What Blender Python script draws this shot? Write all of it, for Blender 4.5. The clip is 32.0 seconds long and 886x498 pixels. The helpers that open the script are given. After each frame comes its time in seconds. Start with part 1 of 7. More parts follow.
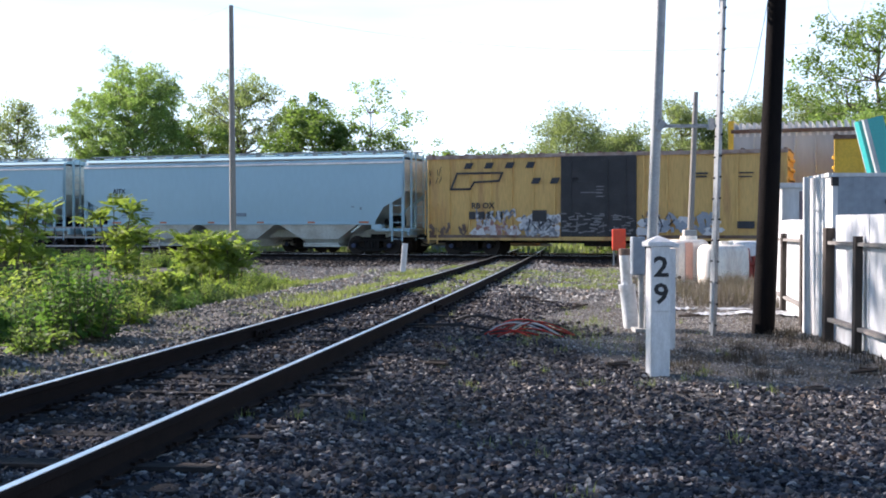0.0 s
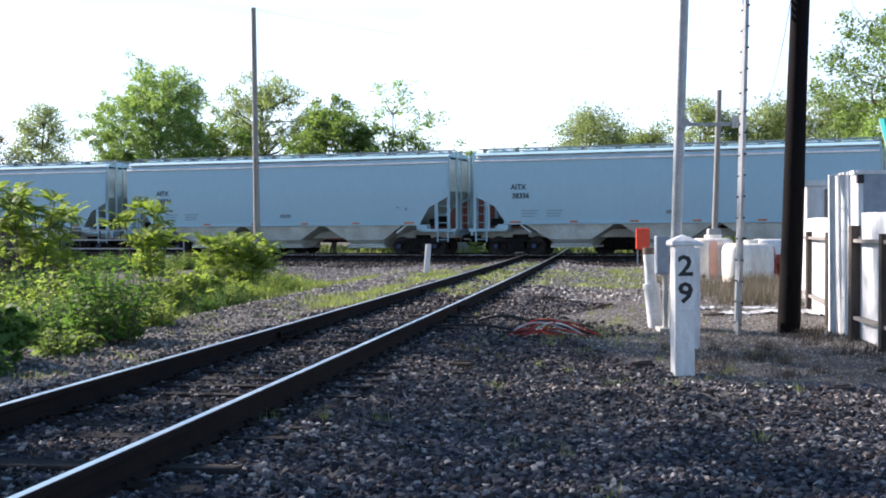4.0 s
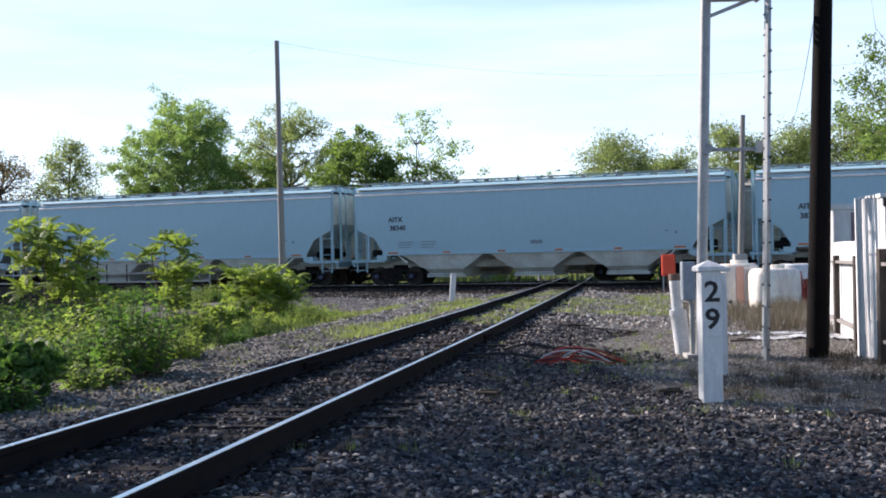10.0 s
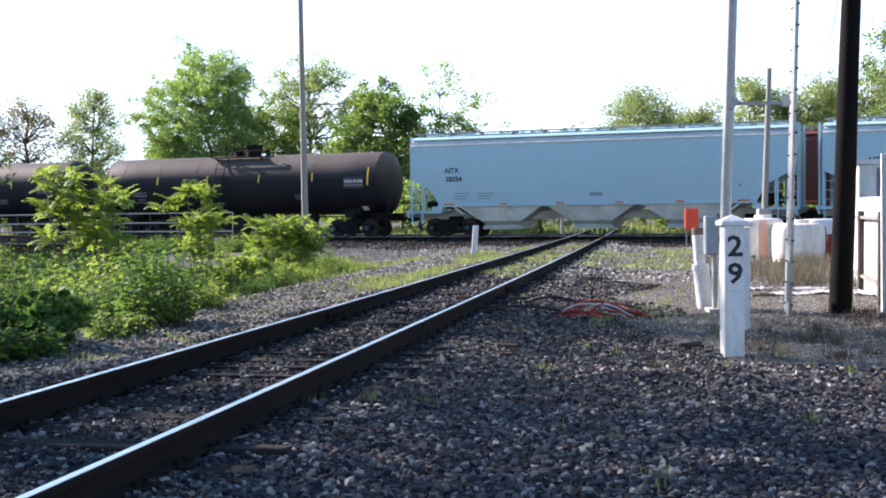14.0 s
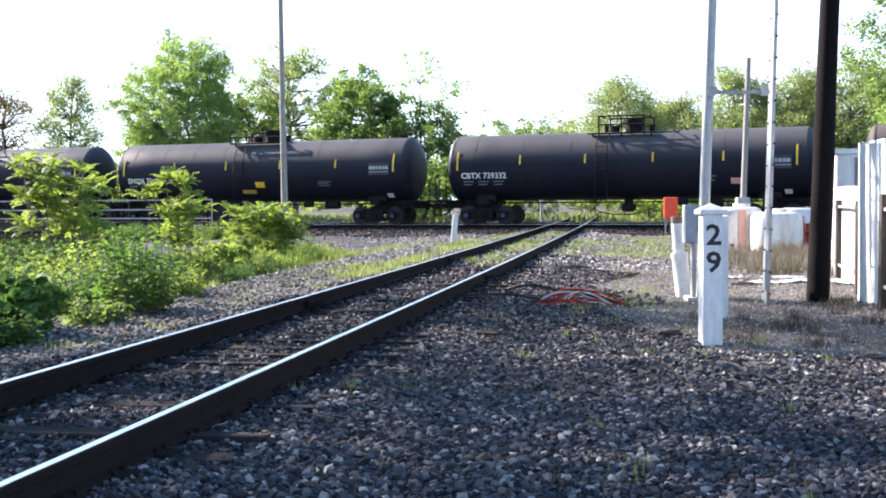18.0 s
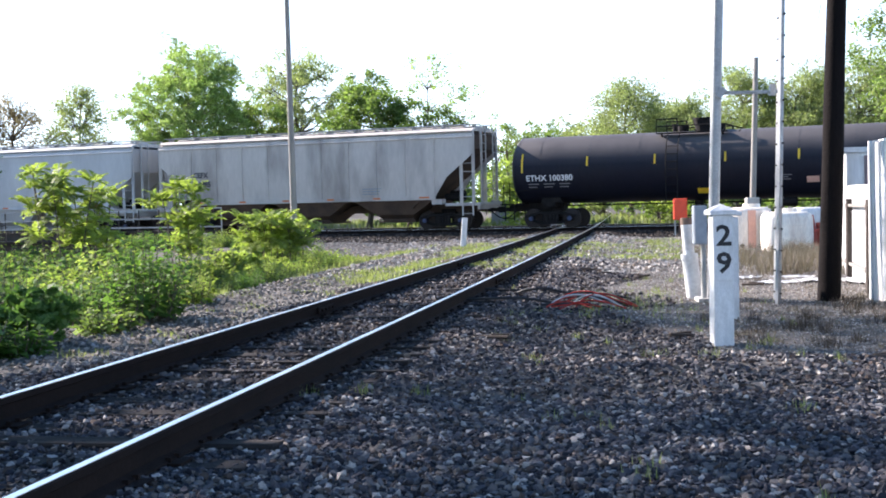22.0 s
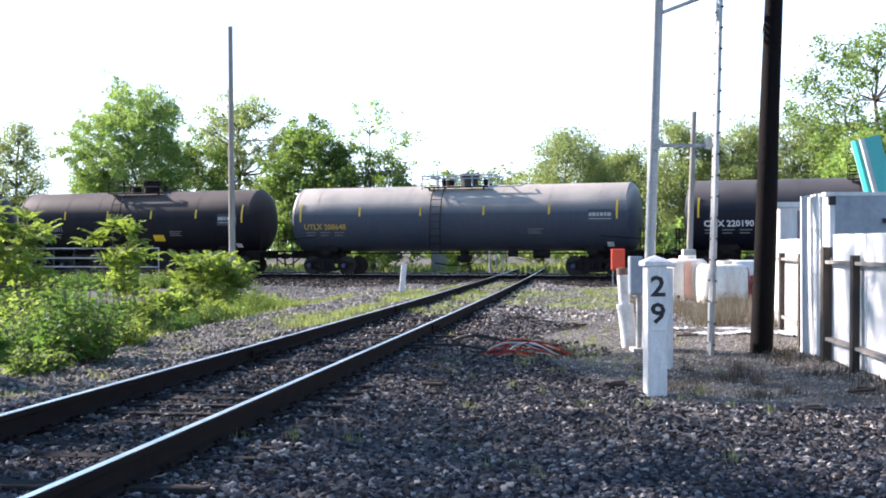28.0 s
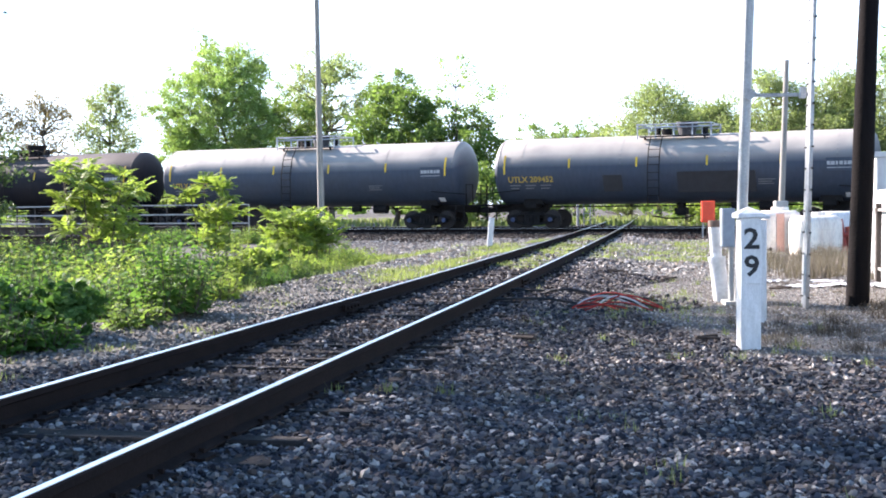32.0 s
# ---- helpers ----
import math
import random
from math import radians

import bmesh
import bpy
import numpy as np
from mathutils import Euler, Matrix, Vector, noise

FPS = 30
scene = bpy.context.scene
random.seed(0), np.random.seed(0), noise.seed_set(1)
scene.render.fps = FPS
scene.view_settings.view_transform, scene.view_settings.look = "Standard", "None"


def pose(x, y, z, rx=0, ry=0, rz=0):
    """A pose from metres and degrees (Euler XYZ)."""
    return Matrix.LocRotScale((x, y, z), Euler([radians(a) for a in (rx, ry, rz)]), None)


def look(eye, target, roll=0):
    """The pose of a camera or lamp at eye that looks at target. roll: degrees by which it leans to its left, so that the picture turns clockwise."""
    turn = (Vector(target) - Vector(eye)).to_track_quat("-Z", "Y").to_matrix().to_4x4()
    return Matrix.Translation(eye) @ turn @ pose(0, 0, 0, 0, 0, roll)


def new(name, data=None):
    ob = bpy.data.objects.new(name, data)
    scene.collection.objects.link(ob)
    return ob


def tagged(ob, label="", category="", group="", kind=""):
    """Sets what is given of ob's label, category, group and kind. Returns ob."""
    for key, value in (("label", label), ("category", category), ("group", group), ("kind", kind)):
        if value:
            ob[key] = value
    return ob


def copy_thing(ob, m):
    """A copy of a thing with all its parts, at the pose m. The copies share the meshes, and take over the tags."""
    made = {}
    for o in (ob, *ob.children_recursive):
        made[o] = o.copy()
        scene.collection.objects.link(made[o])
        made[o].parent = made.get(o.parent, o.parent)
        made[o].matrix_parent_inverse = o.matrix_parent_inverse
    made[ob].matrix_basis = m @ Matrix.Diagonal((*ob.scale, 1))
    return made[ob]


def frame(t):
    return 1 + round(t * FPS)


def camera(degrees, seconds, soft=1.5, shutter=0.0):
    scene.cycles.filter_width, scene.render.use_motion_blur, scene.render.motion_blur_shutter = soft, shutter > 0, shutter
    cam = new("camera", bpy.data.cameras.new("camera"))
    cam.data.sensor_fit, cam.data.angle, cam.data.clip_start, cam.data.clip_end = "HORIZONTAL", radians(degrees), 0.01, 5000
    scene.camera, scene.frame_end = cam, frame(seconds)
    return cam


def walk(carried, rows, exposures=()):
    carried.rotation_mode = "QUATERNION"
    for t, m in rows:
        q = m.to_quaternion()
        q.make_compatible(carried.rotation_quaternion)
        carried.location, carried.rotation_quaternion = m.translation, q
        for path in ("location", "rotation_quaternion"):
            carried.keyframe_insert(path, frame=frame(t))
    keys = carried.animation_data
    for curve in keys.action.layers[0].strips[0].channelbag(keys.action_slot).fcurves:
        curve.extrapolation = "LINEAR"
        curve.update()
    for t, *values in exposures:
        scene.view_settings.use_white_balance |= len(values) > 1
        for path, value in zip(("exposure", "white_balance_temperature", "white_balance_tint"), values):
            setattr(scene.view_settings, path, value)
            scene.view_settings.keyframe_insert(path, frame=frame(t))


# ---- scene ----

import itertools

EYE = 1.17  # metres above the rail heads
cam = camera(38.74, 32.0, soft=1.85)
# seconds, yaw to the left, pitch, roll, and a small sway to the right: a hand-held camera that stands at one spot
PATH = [
    (0, 0.00, -0.90, 0.00), (0.5, 0.05, -0.94, 0.20), (1, 0.25, -0.99, 0.30), (1.5, 0.39, -1.06, 0.07), (2, 0.45, -1.12, -0.19),
    (2.5, 0.56, -1.09, -0.22), (3, 0.79, -0.87, -0.14), (3.5, 0.96, -0.83, -0.15), (5.5, 1.32, -1.26, -1.32), (6, 1.50, -1.32, -1.31),
    (6.5, 1.64, -1.08, -1.41), (7, 1.87, -0.49, -1.36), (7.5, 2.09, -0.17, -1.32), (8, 2.26, 0.03, -1.32), (8.5, 2.37, 0.16, -1.36),
    (9, 2.44, 0.13, -1.40), (9.5, 2.51, 0.07, -1.22), (10, 2.18, 0.46, -1.16), (10.5, 1.92, 0.68, -1.47), (11, 1.64, 0.58, -1.65),
    (11.5, 1.67, 0.07, -1.49), (12, 1.94, -0.98, -1.02), (12.5, 2.65, -1.41, -0.85), (13, 3.02, -1.67, -0.71), (13.5, 3.17, -1.61, -0.78),
    (14, 3.23, -1.70, -0.68), (14.5, 3.27, -1.27, -0.54), (16.5, 2.60, -1.55, -0.27), (17, 2.47, -1.91, -0.19), (17.5, 2.34, -2.11, -0.39),
    (18, 2.31, -2.26, -0.49), (18.5, 2.49, -2.41, -0.75), (19, 2.60, -2.49, -0.86), (19.5, 2.54, -2.32, -0.88), (20, 2.50, -2.05, -1.12),
    (20.5, 2.46, -1.89, -1.15), (21, 2.53, -1.94, -1.30), (21.5, 2.68, -2.01, -1.31), (22, 2.75, -2.04, -1.35), (22.5, 2.75, -1.85, -1.34),
    (23, 2.76, -1.75, -1.44), (23.5, 2.77, -1.94, -1.59), (24, 2.80, -2.06, -1.59), (24.5, 2.90, -2.02, -1.59), (25, 2.94, -1.86, -1.58),
    (25.5, 2.79, -1.89, -1.31), (26, 2.71, -1.84, -1.30), (26.2, 2.67, -1.53, -1.30), (26.3, 2.55, -1.11, -1.20, 0.01), (26.4, 2.18, -0.77, -1.26, 0.015),
    (26.5, 1.03, -0.53, -1.38, 0.02), (28.5, 0.14, 0.10, 0.05, 0.035), (28.7, 0.72, 0.76, 0.62, 0.027), (28.8, 0.91, 2.00, 0.84, 0.02), (29, 1.46, 4.42, 1.05, -0.005),
    (29.1, 2.52, 4.94, 1.30, -0.01), (29.2, 4.08, 5.38, 1.32, -0.016), (29.3, 5.16, 5.66, 1.31, -0.022), (29.4, 6.49, 5.70, 1.30, -0.026), (29.5, 7.49, 4.31, 1.16, -0.025),
    (29.6, 8.05, 3.18, 1.00, -0.026), (29.7, 8.47, 1.11, 1.05, -0.012), (29.8, 8.59, -0.36, 1.22, 0.004), (29.9, 8.75, -0.60, 1.10, 0.03), (30, 8.65, -0.86, 1.22, 0.061),
    (30.1, 8.28, -1.00, 1.24, 0.095), (30.2, 8.16, -1.50, 1.05, 0.108), (30.3, 8.10, -2.42, 0.92, 0.116), (30.4, 8.01, -3.47, 0.98, 0.126), (30.5, 7.52, -4.27, 0.95, 0.125),
    (30.6, 6.26, -4.56, 0.88, 0.118), (30.7, 5.30, -4.82, 0.88, 0.10), (30.8, 5.00, -4.99, 0.80, 0.08), (30.9, 4.61, -4.93, 0.48, 0.05), (31, 4.36, -4.46, 0.10, 0.02),
    (31.1, 4.24, -3.76, -0.06, 0.02), (31.2, 4.02, -2.32, -0.28, 0.01), (31.5, 3.94, -2.14, -0.34), (32, 3.95, -2.05, -0.64),
]

STOPS = [(0.0, 1.1), (5.5, 1.15), (8.0, 0.96), (10.0, 0.8), (11.0, 0.8), (11.5, 0.88), (13.0, 1.25), (14.5, 1.4), (16.5, 1.7), (20.0, 1.84), (22.3, 1.62), (24.0, 1.64), (26.0, 1.74), (26.5, 1.7), (28.5, 1.35), (28.7, 1.15), (29.0, 0.62), (29.2, 0.36),
         (29.5, 0.06), (29.7, 0.1), (30.0, 0.74), (30.2, 1.25), (30.5, 1.85), (31.0, 2.42), (32.0, 1.98)]
EXPOSURES = [(t, v + 0.12, 6480, 22) for t, v in STOPS]


def camera_pose(yaw, pitch, roll, sway=0.0):
    return pose(sway, 0, EYE, 0, 0, yaw) @ pose(0, 0, 0, 90 + pitch) @ pose(0, 0, 0, 0, 0, roll)


walk(cam, [(t, camera_pose(*row)) for t, *row in PATH], EXPOSURES)

# ---------------------------------------------------------------- light
SUN_LEFT, SUN_HIGH = 61, 29  # degrees to the left of the view, degrees above the horizon
sun = new("sun", bpy.data.lights.new("sun", "SUN"))
sun.data.energy, sun.data.angle, sun.data.color = 5.0, radians(0.6), (1.0, 0.94, 0.84)
sun_way = Vector((-math.sin(radians(SUN_LEFT)) * math.cos(radians(SUN_HIGH)), math.cos(radians(SUN_LEFT)) * math.cos(radians(SUN_HIGH)), math.sin(radians(SUN_HIGH))))
sun.matrix_basis = look(sun_way * 60, (0, 0, 0))
scene.view_settings.exposure = 0.0

world = bpy.data.worlds.new("sky")
scene.world = world
world.use_nodes = True
wn, wl = world.node_tree.nodes, world.node_tree.links
wn.clear()
sky = wn.new("ShaderNodeTexSky")
sky.sky_type, sky.sun_disc = "NISHITA", False
sky.sun_elevation, sky.sun_rotation = radians(SUN_HIGH), radians(-SUN_LEFT)
sky.air_density, sky.dust_density, sky.ozone_density = 1.0, 0.2, 1.4
bg_sky = wn.new("ShaderNodeBackground")
bg_sky.inputs["Strength"].default_value = 0.058
blue = wn.new("ShaderNodeMix")
blue.data_type, blue.blend_type = "RGBA", "MULTIPLY"
blue.inputs["Factor"].default_value, blue.inputs["B"].default_value = 1.0, (0.58, 1.02, 1.25, 1)
wl.new(sky.outputs[0], blue.inputs["A"])
wl.new(blue.outputs["Result"], bg_sky.inputs["Color"])
# thin streaks of high cloud
tc = wn.new("ShaderNodeTexCoord")
mp = wn.new("ShaderNodeMapping")
mp.inputs["Rotation"].default_value = (0.0, radians(6), 0.0)
mp.inputs["Scale"].default_value = (1.6, 1.6, 13.0)
wl.new(tc.outputs["Generated"], mp.inputs["Vector"])
cn = wn.new("ShaderNodeTexNoise")
cn.inputs["Scale"].default_value, cn.inputs["Detail"].default_value, cn.inputs["Roughness"].default_value = 2.2, 7.0, 0.55
wl.new(mp.outputs[0], cn.inputs["Vector"])
cr = wn.new("ShaderNodeValToRGB")
cr.color_ramp.elements[0].position, cr.color_ramp.elements[1].position = 0.38, 0.68
cr.color_ramp.elements[0].color, cr.color_ramp.elements[1].color = (0.72, 0.72, 0.72, 1), (1.0, 1.0, 1.0, 1)
wl.new(cn.outputs["Fac"], cr.inputs[0])
# the veil thins out from the horizon upwards
sp = wn.new("ShaderNodeSeparateXYZ")
wl.new(tc.outputs["Generated"], sp.inputs[0])
ht = wn.new("ShaderNodeMapRange")
ht.inputs["From Min"].default_value, ht.inputs["From Max"].default_value = 0.0, 0.42
ht.inputs["To Min"].default_value, ht.inputs["To Max"].default_value = 0.85, 0.0
wl.new(sp.outputs["Z"], ht.inputs["Value"])
veil = wn.new("ShaderNodeMath")
veil.operation = "MULTIPLY"
wl.new(cr.outputs[0], veil.inputs[0])
wl.new(ht.outputs[0], veil.inputs[1])
bg_cloud = wn.new("ShaderNodeBackground")
bg_cloud.inputs["Color"].default_value, bg_cloud.inputs["Strength"].default_value = (0.72, 0.87, 1.0, 1), 1.12
mx = wn.new("ShaderNodeMixShader")
wl.new(veil.outputs[0], mx.inputs[0])
wl.new(bg_sky.outputs[0], mx.inputs[1])
wl.new(bg_cloud.outputs[0], mx.inputs[2])
wo = wn.new("ShaderNodeOutputWorld")
wl.new(mx.outputs[0], wo.inputs[0])


# ---------------------------------------------------------------- materials


def material(name, base, rough=0.7, metal=0.0, vary=None, scale=3.0, fine=40.0, amount=0.5, bump=0.0, bump_scale=60.0, random_tint=0.0,
             streak=(1, 1, 1), spec=0.5, coords="Object", threshold=(0.4, 0.65), island=False, grain=0.14):
    """A surface of one base colour with stains of a second one at two scales, and a fine relief."""
    m = bpy.data.materials.new(name)
    m.use_nodes = True
    n, l = m.node_tree.nodes, m.node_tree.links
    p = n["Principled BSDF"]
    p.inputs["Roughness"].default_value, p.inputs["Metallic"].default_value = rough, metal
    p.inputs["Specular IOR Level"].default_value = spec
    t = n.new("ShaderNodeTexCoord")
    g = n.new("ShaderNodeMapping")
    g.inputs["Scale"].default_value = streak
    l.new(t.outputs[coords], g.inputs["Vector"])
    a = n.new("ShaderNodeTexNoise")
    a.inputs["Scale"].default_value, a.inputs["Detail"].default_value = scale, 6.0
    l.new(g.outputs[0], a.inputs["Vector"])
    b = n.new("ShaderNodeTexNoise")
    b.inputs["Scale"].default_value, b.inputs["Detail"].default_value = fine, 4.0
    l.new(g.outputs[0], b.inputs["Vector"])
    r = n.new("ShaderNodeValToRGB")
    r.color_ramp.elements[0].position, r.color_ramp.elements[1].position = threshold
    l.new(a.outputs["Fac"], r.inputs[0])
    dark = vary or tuple(c * 0.6 for c in base)
    mix = n.new("ShaderNodeMix")
    mix.data_type = "RGBA"
    mix.inputs["A"].default_value, mix.inputs["B"].default_value = (*base, 1), (*dark, 1)
    k = n.new("ShaderNodeMath")
    k.operation = "MULTIPLY"
    k.inputs[1].default_value = amount
    l.new(r.outputs[0], k.inputs[0])
    l.new(k.outputs[0], mix.inputs["Factor"])
    hs = n.new("ShaderNodeHueSaturation")
    q = n.new("ShaderNodeMapRange")
    q.inputs["From Min"].default_value, q.inputs["From Max"].default_value = 0.25, 0.75
    q.inputs["To Min"].default_value, q.inputs["To Max"].default_value = 1 - grain, 1 + grain
    l.new(b.outputs["Fac"], q.inputs["Value"])
    out = q.outputs[0]
    if random_tint:
        if island:
            o = n.new("ShaderNodeNewGeometry").outputs["Random Per Island"]
        else:
            o = n.new("ShaderNodeObjectInfo").outputs["Random"]
        w = n.new("ShaderNodeMapRange")
        w.inputs["To Min"].default_value, w.inputs["To Max"].default_value = 1 - random_tint, 1 + random_tint
        if random_tint > 0.45:  # a few pale pieces among many dark ones
            pw = n.new("ShaderNodeMath")
            pw.operation, pw.inputs[1].default_value = "POWER", 2.6
            l.new(o, pw.inputs[0])
            o = pw.outputs[0]
            w.inputs["To Min"].default_value, w.inputs["To Max"].default_value = 0.5, 2.6
        l.new(o, w.inputs["Value"])
        x = n.new("ShaderNodeMath")
        x.operation = "MULTIPLY"
        l.new(out, x.inputs[0])
        l.new(w.outputs[0], x.inputs[1])
        out = x.outputs[0]
    l.new(out, hs.inputs["Value"])
    l.new(mix.outputs["Result"], hs.inputs["Color"])
    l.new(hs.outputs[0], p.inputs["Base Color"])
    if bump:
        c = n.new("ShaderNodeTexNoise")
        c.inputs["Scale"].default_value, c.inputs["Detail"].default_value = bump_scale, 5.0
        l.new(t.outputs[coords], c.inputs["Vector"])
        d = n.new("ShaderNodeBump")
        d.inputs["Strength"].default_value, d.inputs["Distance"].default_value = bump, 0.02
        l.new(c.outputs["Fac"], d.inputs["Height"])
        l.new(d.outputs[0], p.inputs["Normal"])
    return m


def dust_and_sun(m, colour, amount, low=0.25, high=0.85):
    """Pales the upward faces in uneven patches: settled road dust and painted-in sunlight."""
    n, l = m.node_tree.nodes, m.node_tree.links
    p = n["Principled BSDF"]
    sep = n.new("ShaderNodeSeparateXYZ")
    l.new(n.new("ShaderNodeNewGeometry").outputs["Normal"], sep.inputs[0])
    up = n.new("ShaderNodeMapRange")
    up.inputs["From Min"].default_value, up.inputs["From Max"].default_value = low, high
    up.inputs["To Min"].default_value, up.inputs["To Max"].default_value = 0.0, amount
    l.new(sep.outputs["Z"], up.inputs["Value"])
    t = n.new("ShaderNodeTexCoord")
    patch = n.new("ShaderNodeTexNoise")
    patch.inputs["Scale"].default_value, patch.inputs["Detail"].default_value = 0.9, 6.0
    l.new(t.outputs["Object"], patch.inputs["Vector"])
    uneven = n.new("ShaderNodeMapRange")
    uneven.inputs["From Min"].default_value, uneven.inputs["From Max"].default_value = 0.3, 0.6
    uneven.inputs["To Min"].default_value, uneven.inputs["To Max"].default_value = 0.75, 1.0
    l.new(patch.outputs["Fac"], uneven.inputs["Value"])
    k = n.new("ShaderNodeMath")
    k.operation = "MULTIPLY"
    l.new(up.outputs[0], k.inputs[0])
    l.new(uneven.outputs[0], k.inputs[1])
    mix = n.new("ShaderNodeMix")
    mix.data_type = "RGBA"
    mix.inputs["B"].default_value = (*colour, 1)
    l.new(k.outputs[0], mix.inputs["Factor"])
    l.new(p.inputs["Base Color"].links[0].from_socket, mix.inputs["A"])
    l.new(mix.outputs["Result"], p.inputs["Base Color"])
    return m


def leaf_material(name, base, second, glow=0.5):
    """Leaves: green above, and light that comes through them."""
    m = bpy.data.materials.new(name)
    m.use_nodes = True
    n, l = m.node_tree.nodes, m.node_tree.links
    p = n["Principled BSDF"]
    p.inputs["Roughness"].default_value, p.inputs["Specular IOR Level"].default_value = 0.6, 0.3
    geo = n.new("ShaderNodeNewGeometry")
    mix = n.new("ShaderNodeMix")
    mix.data_type = "RGBA"
    mix.inputs["A"].default_value, mix.inputs["B"].default_value = (*base, 1), (*second, 1)
    l.new(geo.outputs["Random Per Island"], mix.inputs["Factor"])
    tc = n.new("ShaderNodeTexCoord")
    big = n.new("ShaderNodeTexNoise")
    big.inputs["Scale"].default_value = 0.6
    l.new(tc.outputs["Object"], big.inputs["Vector"])
    mr = n.new("ShaderNodeMapRange")
    mr.inputs["From Min"].default_value, mr.inputs["From Max"].default_value = 0.3, 0.7
    mr.inputs["To Min"].default_value, mr.inputs["To Max"].default_value = 0.7, 1.25
    l.new(big.outputs["Fac"], mr.inputs["Value"])
    hs = n.new("ShaderNodeHueSaturation")
    l.new(mr.outputs[0], hs.inputs["Value"])
    l.new(mix.outputs["Result"], hs.inputs["Color"])
    l.new(hs.outputs[0], p.inputs["Base Color"])
    tr = n.new("ShaderNodeBsdfTranslucent")
    warm = n.new("ShaderNodeMix")
    warm.data_type, warm.blend_type = "RGBA", "MULTIPLY"
    warm.inputs["Factor"].default_value, warm.inputs["B"].default_value = 1.0, (1.45, 1.55, 0.82, 1)
    l.new(hs.outputs[0], warm.inputs["A"])
    l.new(warm.outputs["Result"], tr.inputs["Color"])
    sh = n.new("ShaderNodeMixShader")
    sh.inputs[0].default_value = glow
    l.new(p.outputs[0], sh.inputs[1])
    l.new(tr.outputs[0], sh.inputs[2])
    l.new(sh.outputs[0], n["Material Output"].inputs["Surface"])
    return m


def stone_material(name, tones, island=True):
    """Crushed stone: each piece takes one of several tones, with dust and grain on it."""
    m = material(name, (0.5, 0.5, 0.5), 0.9, vary=(0.32, 0.30, 0.28), scale=9, fine=70, amount=0.5, spec=0.25)
    n, l = m.node_tree.nodes, m.node_tree.links
    src = n.new("ShaderNodeNewGeometry").outputs["Random Per Island"] if island else n.new("ShaderNodeObjectInfo").outputs["Random"]
    ramp = n.new("ShaderNodeValToRGB")
    ramp.color_ramp.interpolation = "CONSTANT"
    el = ramp.color_ramp.elements
    while len(el) < len(tones):
        el.new(0.5)
    for e, (at, c) in zip(el, tones):
        e.position, e.color = at, (*c, 1)
    l.new(src, ramp.inputs[0])
    mul = n.new("ShaderNodeMix")
    mul.data_type, mul.blend_type = "RGBA", "MULTIPLY"
    mul.inputs["Factor"].default_value = 1.0
    p = n["Principled BSDF"]
    old = p.inputs["Base Color"].links[0].from_socket
    l.new(old, mul.inputs["A"])
    l.new(ramp.outputs[0], mul.inputs["B"])
    l.new(mul.outputs["Result"], p.inputs["Base Color"])
    return m


BLUE_TONES = ((0.0, (0.050, 0.050, 0.064)), (0.24, (0.140, 0.138, 0.160)), (0.48, (0.245, 0.238, 0.248)), (0.68, (0.36, 0.31, 0.275)), (0.79, (0.14, 0.105, 0.09)), (0.90, (0.72, 0.67, 0.62)))
PALE_TONES = ((0.0, (0.40, 0.38, 0.36)), (0.25, (0.62, 0.60, 0.57)), (0.5, (0.84, 0.80, 0.74)), (0.72, (0.46, 0.38, 0.31)), (0.93, (1.0, 0.98, 0.95)))
MID_TONES = ((0.0, (0.20, 0.19, 0.18)), (0.25, (0.36, 0.345, 0.32)), (0.55, (0.55, 0.52, 0.47)), (0.78, (0.34, 0.28, 0.22)), (0.9, (0.86, 0.81, 0.75)))
BROWN_TONES = ((0.0, (0.045, 0.037, 0.033)), (0.35, (0.088, 0.071, 0.061)), (0.7, (0.15, 0.122, 0.104)), (0.92, (0.30, 0.26, 0.23)))

